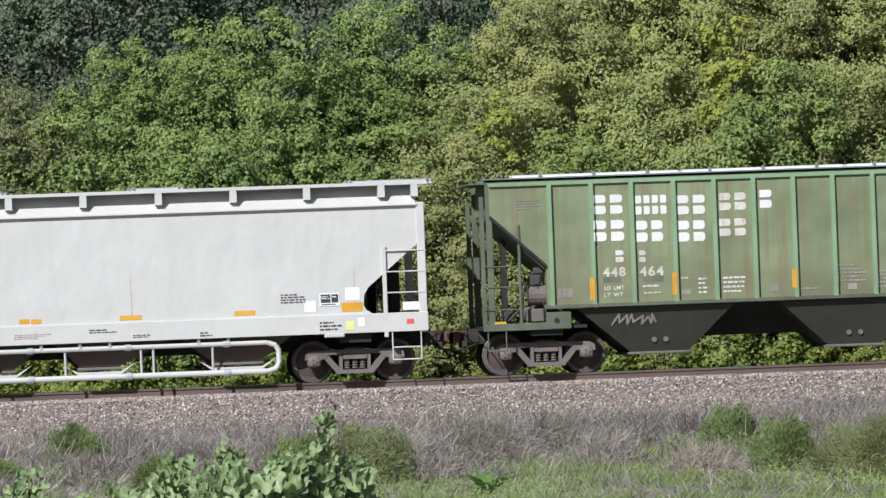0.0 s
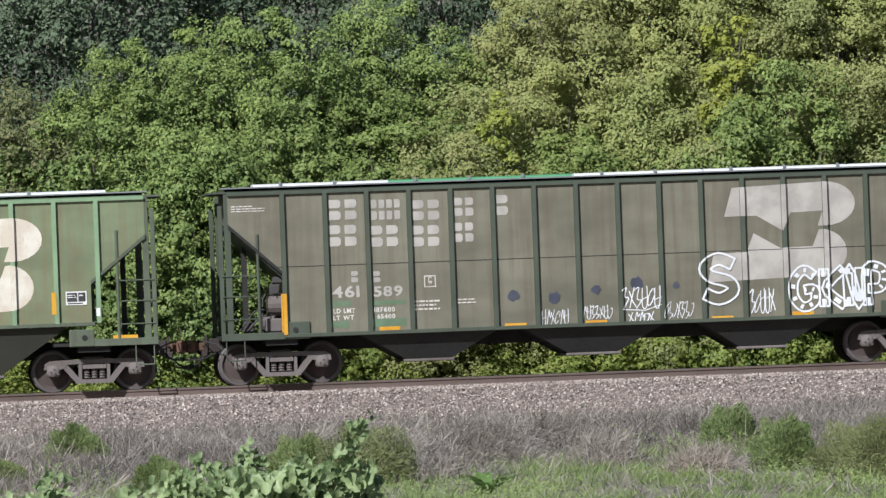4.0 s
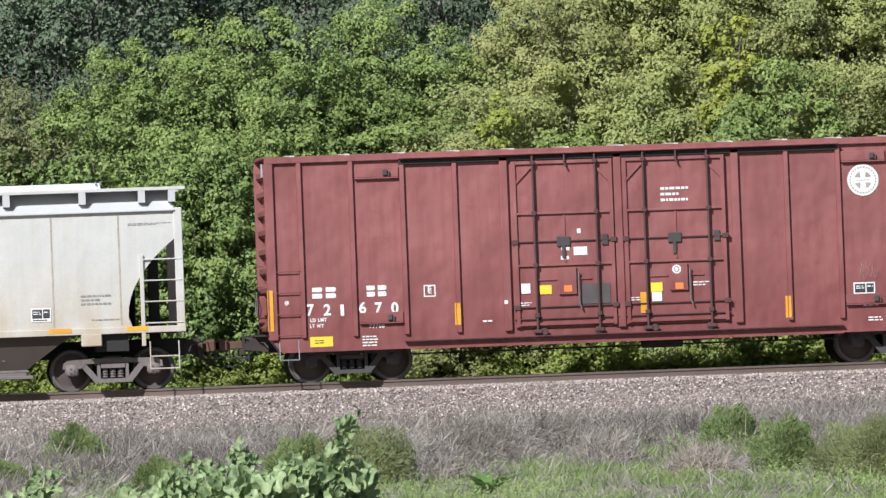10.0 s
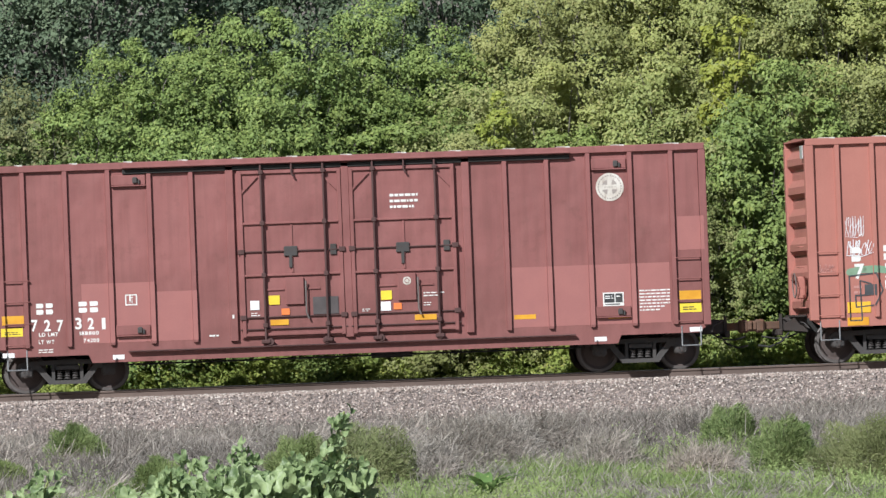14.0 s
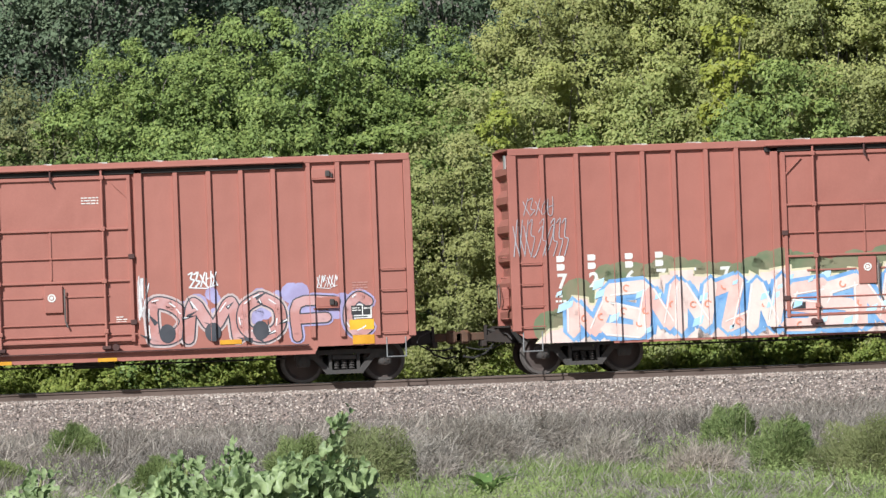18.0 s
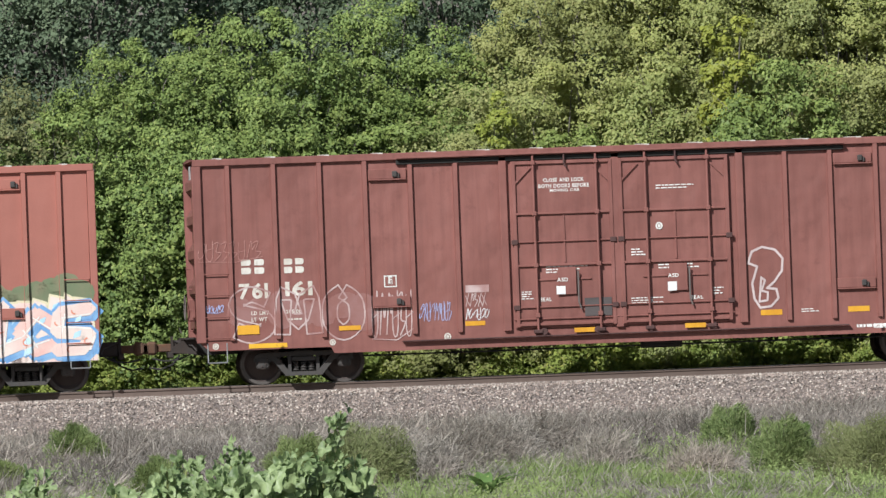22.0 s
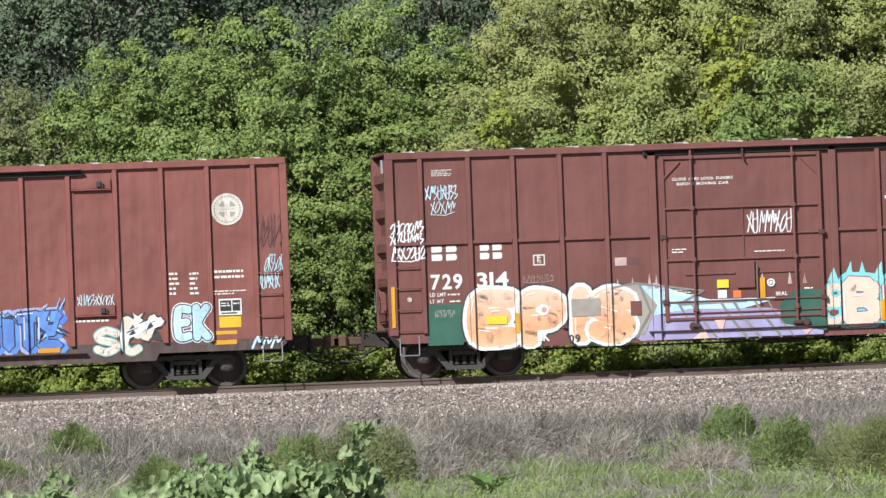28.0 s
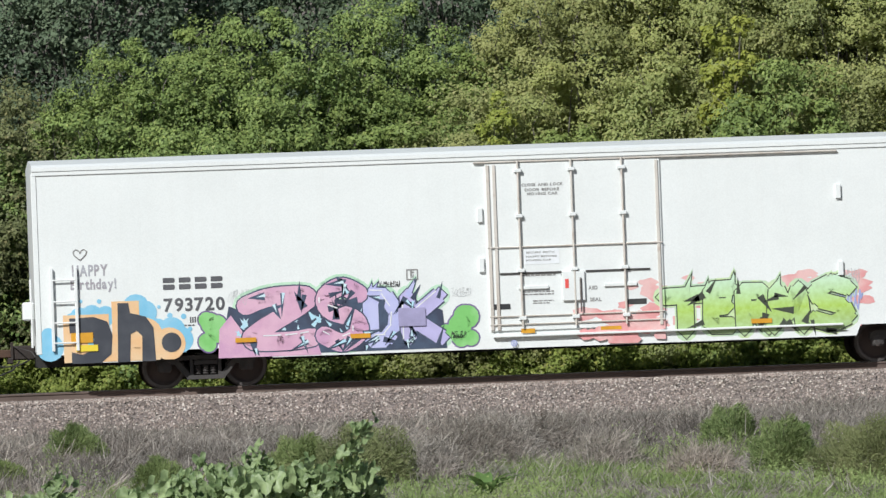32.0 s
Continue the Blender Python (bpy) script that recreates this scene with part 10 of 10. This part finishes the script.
def feathery_bush(x, y, r, h, seed, mat, label):
    """A rounded bush of fine upswept twigs with thread-like leaves."""
    rng = np.random.default_rng(seed)
    ob = thing("bush", label, "bush", (x, y, float(zg(x, y)) - 0.03), "feathery bushes on the bank")
    n = int(12000 + 12000 * r)
    u = rng.normal(0, 1, (n, 3))
    u[:, 2] = np.abs(u[:, 2])
    u /= np.linalg.norm(u, axis=1)[:, None]
    k = rng.uniform(0.35, 1.0, n) ** 0.6
    lump = 0.86 + 0.10 * np.sin(u[:, 0] * 6 + seed) * np.sin(u[:, 1] * 5) + 0.07 * np.sin(u[:, 2] * 9 + u[:, 0] * 8 + seed)
    q = (np.abs(u) ** 2.1).sum(1) ** (1 / 2.1)
    C = u / q[:, None] * (k * lump)[:, None] * np.array([r, r, h])
    swirl = np.stack([np.sin(C[:, 2] * 7 / h + C[:, 1] * 5 + seed), np.sin(C[:, 0] * 6 + seed), 0.4 * np.ones(n)], 1)
    d = u * 0.55 + 0.55 * swirl + np.array([0.15, 0, 0.05]) + rng.normal(0, 0.50, (n, 3))
    d /= np.linalg.norm(d, axis=1)[:, None]
    ln = rng.uniform(0.04, 0.10, n)[:, None]
    W = np.cross(d, rng.normal(0, 1, (n, 3)) + np.array([0, 1.0, 0]))
    W /= np.linalg.norm(W, axis=1)[:, None]
    W *= 0.0052
    P = np.stack([C - W, C + W, C + d * ln + W * 0.3, C + d * ln - W * 0.3], 1)
    part("foliage", quads("foliage", P, M[mat]), M[mat], ob)
    b = Bag()
    for i in range(26):
        v = u[i * 50]
        b.tube((0, 0, 0), (v[0] * r * 0.8, v[1] * r * 0.8, v[2] * h * 0.85 + 0.05), 0.010, 5, 0.003)
    part("branch", b, M["bark"], ob)


def dock(x, y):
    rng = random.Random(5)
    ob = thing("dock_plant", "broad-leaved green dock plant in the weeds", "plant", (x, y, float(zg(x, y))))
    for k in range(22):
        a, el, ln = rng.uniform(0, 6.28), rng.uniform(35, 85), rng.uniform(0.36, 0.66)
        ca, sa = math.cos(a), math.sin(a)
        b = Bag()
        rows = []
        for i in range(6):
            t = i / 5
            w = 0.095 * math.sin(math.pi * (0.08 + 0.9 * t)) + 0.004
            e = radians(el * (1 - 0.5 * t))
            r, z = ln * t * math.cos(e), ln * t * math.sin(e)
            rows.append([(r * ca - s * w * sa, r * sa + s * w * ca, z + abs(s) * 0.015) for s in (-1, 0, 1)])
        v = [p for q in rows for p in q]
        f = [(i * 3 + j, i * 3 + j + 1, i * 3 + j + 4, i * 3 + j + 3) for i in range(5) for j in range(2)]
        part("leaf", b.add(v, f), M["dock"], ob)


def vine_leaf_mesh(mat, seed):
    """A lobed, cupped vine leaf about 12 cm across, hanging from its stalk."""
    rng = random.Random(seed)
    n = 15
    v = [(0, 0, 0.0)]
    for i in range(n):
        a = radians(-150 + 300 * i / (n - 1))
        lobe = 1.0 + 0.20 * math.cos(5 * a * 0.6) + rng.uniform(-0.07, 0.07)
        r = 0.062 * lobe * (1.1 if abs(a) < 0.5 else 1.0)
        v.append((r * math.sin(a), 0.018 * math.cos(a * 3) - 0.30 * r * abs(math.sin(a)), -r * math.cos(a)))
    f = [(0, i, i + 1) for i in range(1, n)]
    me = bpy.data.meshes.new("leaf")
    me.from_pydata(v, [], f)
    me.materials.append(mat)
    me.shade_smooth()
    return me


def vine_material(name, top, pale):
    m, nt, b = material(name)
    o = nt.nodes.new("ShaderNodeObjectInfo")
    col = mixed(nt, o.outputs["Random"], top, pale)
    n = noise_of(nt, coords(nt), 22.0, 3, 0.5)
    col = mixed(nt, 0.40, col, mixed(nt, n, scaled(top, 0.6), scaled(pale, 1.15)))
    nt.links.new(col, b.inputs["Base Color"])
    b.inputs["Roughness"].default_value = 0.42
    bumped(nt, b, noise_of(nt, coords(nt), 38.0, 3, 0.6), 0.35, 0.008)
    t = nt.nodes.new("ShaderNodeBsdfTranslucent")
    nt.links.new(col, t.inputs[0])
    mx = nt.nodes.new("ShaderNodeMixShader")
    mx.inputs[0].default_value = 0.30
    nt.links.new(b.outputs[0], mx.inputs[1])
    nt.links.new(t.outputs[0], mx.inputs[2])
    nt.links.new(mx.outputs[0], nt.nodes["Material Output"].inputs[0])
    return m


M["vine"] = vine_material("vine_leaf", (0.085, 0.150, 0.048), (0.420, 0.520, 0.255))
M["vine_yellow"] = vine_material("yellowed_vine_leaf", (0.42, 0.40, 0.08), (0.30, 0.36, 0.10))
M["vine_stem"] = plain("vine_stem", (0.24, 0.27, 0.10), 0.7)
SHOOTS = []


def leaf_on(mesh, parent, p, rng, size=1.0):
    o = part("leaf", mesh, None, parent, at=p)
    o.rotation_euler = (rng.uniform(-1.2, 0.5), rng.uniform(-0.8, 0.8), rng.uniform(-1.3, 0.9))
    s = size * rng.uniform(0.65, 1.2)
    o.scale = (s, s, s)
    return o


def vine(x, y, zground, zpivot, length, lean0, n_leaves, seed, yellow=False, bulk=48, wide=0.24):
    """A vine stock with one long shoot that the wind sways, and a mass of leaves round its foot."""
    rng = random.Random(seed)
    ob = thing("grape_vine", "wild vine with broad pale green leaves, swaying in the wind" if not yellow else "wild vine with yellowing leaves, swaying in the wind", "vine", (x, y, zground), "vines in the foreground")
    meshes = [shared(("vleaf", k), lambda k=k: vine_leaf_mesh(M["vine"], k)) for k in range(3)]
    if yellow:
        meshes = meshes[:1] + [shared("vleafy", lambda: vine_leaf_mesh(M["vine_yellow"], 9))]
    part("stem", Bag().tube((0, 0, -0.1), (0, 0, zpivot - zground), 0.022, 6, 0.014), M["vine_stem"], ob)
    sh = Bag()
    pts = []
    for i in range(9):
        t = i / 8
        pts.append((0.10 * length * math.sin(2.2 * t) * (1 if seed % 2 else -0.6), 0.02 * math.sin(5 * t), length * t))
    sh.pipe(pts, 0.008, 5)
    shoot = part("shoot", sh, M["vine_stem"], ob, at=(0, 0, zpivot - zground))
    for i in range(n_leaves):
        t = ((i + rng.random()) / n_leaves) ** 1.25
        k = min(int(t * 8), 7)
        u = t * 8 - k
        p = [pts[k][j] + (pts[k + 1][j] - pts[k][j]) * u for j in range(3)]
        spread = wide * (1.0 - 0.62 * t)
        leaf_on(rng.choice(meshes), shoot, (p[0] + rng.uniform(-1, 1) * spread, p[1] + rng.uniform(-1, 0.6) * spread, p[2] + rng.uniform(-0.05, 0.05)), rng, 0.95 - 0.3 * t)
    for i in range(bulk):
        leaf_on(rng.choice(meshes), ob, (rng.uniform(-0.30, 0.30), rng.uniform(-0.35, 0.2), zpivot - zground + rng.uniform(-0.05, 0.42)), rng, 1.0)
    SHOOTS.append((shoot, zpivot - zground, lean0, rng.uniform(0.75, 1.15), rng.uniform(-0.12, 0.12)))


stones()
weeds()
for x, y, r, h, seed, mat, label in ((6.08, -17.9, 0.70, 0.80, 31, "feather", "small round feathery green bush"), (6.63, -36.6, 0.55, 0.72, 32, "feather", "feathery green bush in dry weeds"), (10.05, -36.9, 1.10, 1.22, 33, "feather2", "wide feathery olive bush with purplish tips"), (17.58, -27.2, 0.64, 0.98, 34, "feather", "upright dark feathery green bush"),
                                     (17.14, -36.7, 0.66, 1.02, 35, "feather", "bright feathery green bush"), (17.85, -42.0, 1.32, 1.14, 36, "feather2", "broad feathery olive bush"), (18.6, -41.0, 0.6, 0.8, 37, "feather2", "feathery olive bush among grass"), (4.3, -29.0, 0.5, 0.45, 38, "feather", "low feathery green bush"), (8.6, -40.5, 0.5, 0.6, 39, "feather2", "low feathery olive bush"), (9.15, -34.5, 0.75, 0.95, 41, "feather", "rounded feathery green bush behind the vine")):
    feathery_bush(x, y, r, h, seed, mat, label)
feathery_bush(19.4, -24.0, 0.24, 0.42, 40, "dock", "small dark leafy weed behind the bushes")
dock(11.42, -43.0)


def dead_bush(x, y, r, h, seed):
    """A tangle of thin dead twigs arching from one foot."""
    rng = np.random.default_rng(seed)
    ob = thing("dead_bush", "tangled dead grey brushwood in the weeds", "bush", (x, y, float(zg(x, y)) - 0.03), "dead bushes on the bank")
    n = 2300
    u = rng.normal(0, 1, (n, 3))
    u[:, 2] = np.abs(u[:, 2]) + 0.1
    u /= np.linalg.norm(u, axis=1)[:, None]
    k = rng.uniform(0.10, 1.0, n)[:, None] ** 0.6
    B = u * k * np.array([r, r, h])
    d = u * 0.35 + rng.normal(0, 0.55, (n, 3)) + np.array([0.15, 0, 0.25])
    d *= (rng.uniform(0.10, 0.30, n) / np.linalg.norm(d, axis=1))[:, None]
    part("brush", quads("brush", stems(B, d, 0.0048, rng), M["pale_straw"] if seed % 2 else M["straw"]), None, ob)
    b = Bag()
    for i in range(14):
        b.tube((0, 0, 0), tuple(u[i] * np.array([r, r, h]) * 0.8), 0.011, 5, 0.004)
    part("branch", b, M["bark"], ob)


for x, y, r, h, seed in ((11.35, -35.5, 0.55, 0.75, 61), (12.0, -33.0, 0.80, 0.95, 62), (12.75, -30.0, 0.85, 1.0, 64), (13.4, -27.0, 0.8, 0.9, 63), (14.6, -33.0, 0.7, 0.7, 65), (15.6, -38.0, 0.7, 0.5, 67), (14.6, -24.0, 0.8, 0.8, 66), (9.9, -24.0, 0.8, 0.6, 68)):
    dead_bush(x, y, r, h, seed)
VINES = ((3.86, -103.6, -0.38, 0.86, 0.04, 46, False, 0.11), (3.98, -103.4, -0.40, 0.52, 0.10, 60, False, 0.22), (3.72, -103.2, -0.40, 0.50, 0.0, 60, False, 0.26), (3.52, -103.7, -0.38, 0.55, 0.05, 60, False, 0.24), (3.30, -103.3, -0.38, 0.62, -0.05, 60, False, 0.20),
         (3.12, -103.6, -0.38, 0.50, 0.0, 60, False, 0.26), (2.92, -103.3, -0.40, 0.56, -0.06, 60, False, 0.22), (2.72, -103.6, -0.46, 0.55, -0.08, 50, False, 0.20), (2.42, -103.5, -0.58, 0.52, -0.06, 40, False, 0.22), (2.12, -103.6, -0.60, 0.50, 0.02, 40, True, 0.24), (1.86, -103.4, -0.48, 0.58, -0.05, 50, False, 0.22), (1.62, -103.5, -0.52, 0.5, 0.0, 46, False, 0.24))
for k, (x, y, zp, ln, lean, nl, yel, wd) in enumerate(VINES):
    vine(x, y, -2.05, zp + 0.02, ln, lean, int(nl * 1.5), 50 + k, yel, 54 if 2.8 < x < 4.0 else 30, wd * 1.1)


# ---------------------------------------------------------------- what moves
def sway(t):
    """How far the wind leans the vine to the right, in degrees, second by second."""
    times = (0, 1, 2, 3, 4.5, 6, 7, 8, 9, 10, 11, 12, 13, 14, 15.5, 17, 18, 19, 20, 21, 22, 23, 24, 25, 26.5, 28, 29, 30, 31, 32)
    leans = (7, 6, 17, 22, 24, 16, 27, 33, 31, 16, 26, 22, 20, 16, 16, 15, 14, 4, 8, 14, 12, 2, 8, 27, 28, 27, 20, 25, 30, 28)
    return float(np.interp(t, times, leans))


def motions():
    half_seconds = [t * 0.5 for t in range(65)]
    tenth = [t * 0.1 for t in range(321)]
    for car in CARS:
        x = car.ob.location.x
        walk(car.ob, [(t, pose(x - gone(t), 0, 0)) for t in half_seconds])
        for w, dx in car.wheels:
            walk(w, [(t, pose(dx, 0, R_WHEEL, 0, -math.degrees(gone(t) / R_WHEEL), 0)) for t in tenth])
    for k, (shoot, z, lean0, gain, late) in enumerate(SHOOTS):
        rows = []
        for t in half_seconds:
            a = sway(max(0.0, t + late)) * gain + math.degrees(lean0) + 1.5 * math.sin(2.1 * t + k)
            rows.append((t, pose(0, 0, z, 2.0 * math.sin(1.3 * t + 2 * k), a, 0)))
        walk(shoot, rows)


motions()
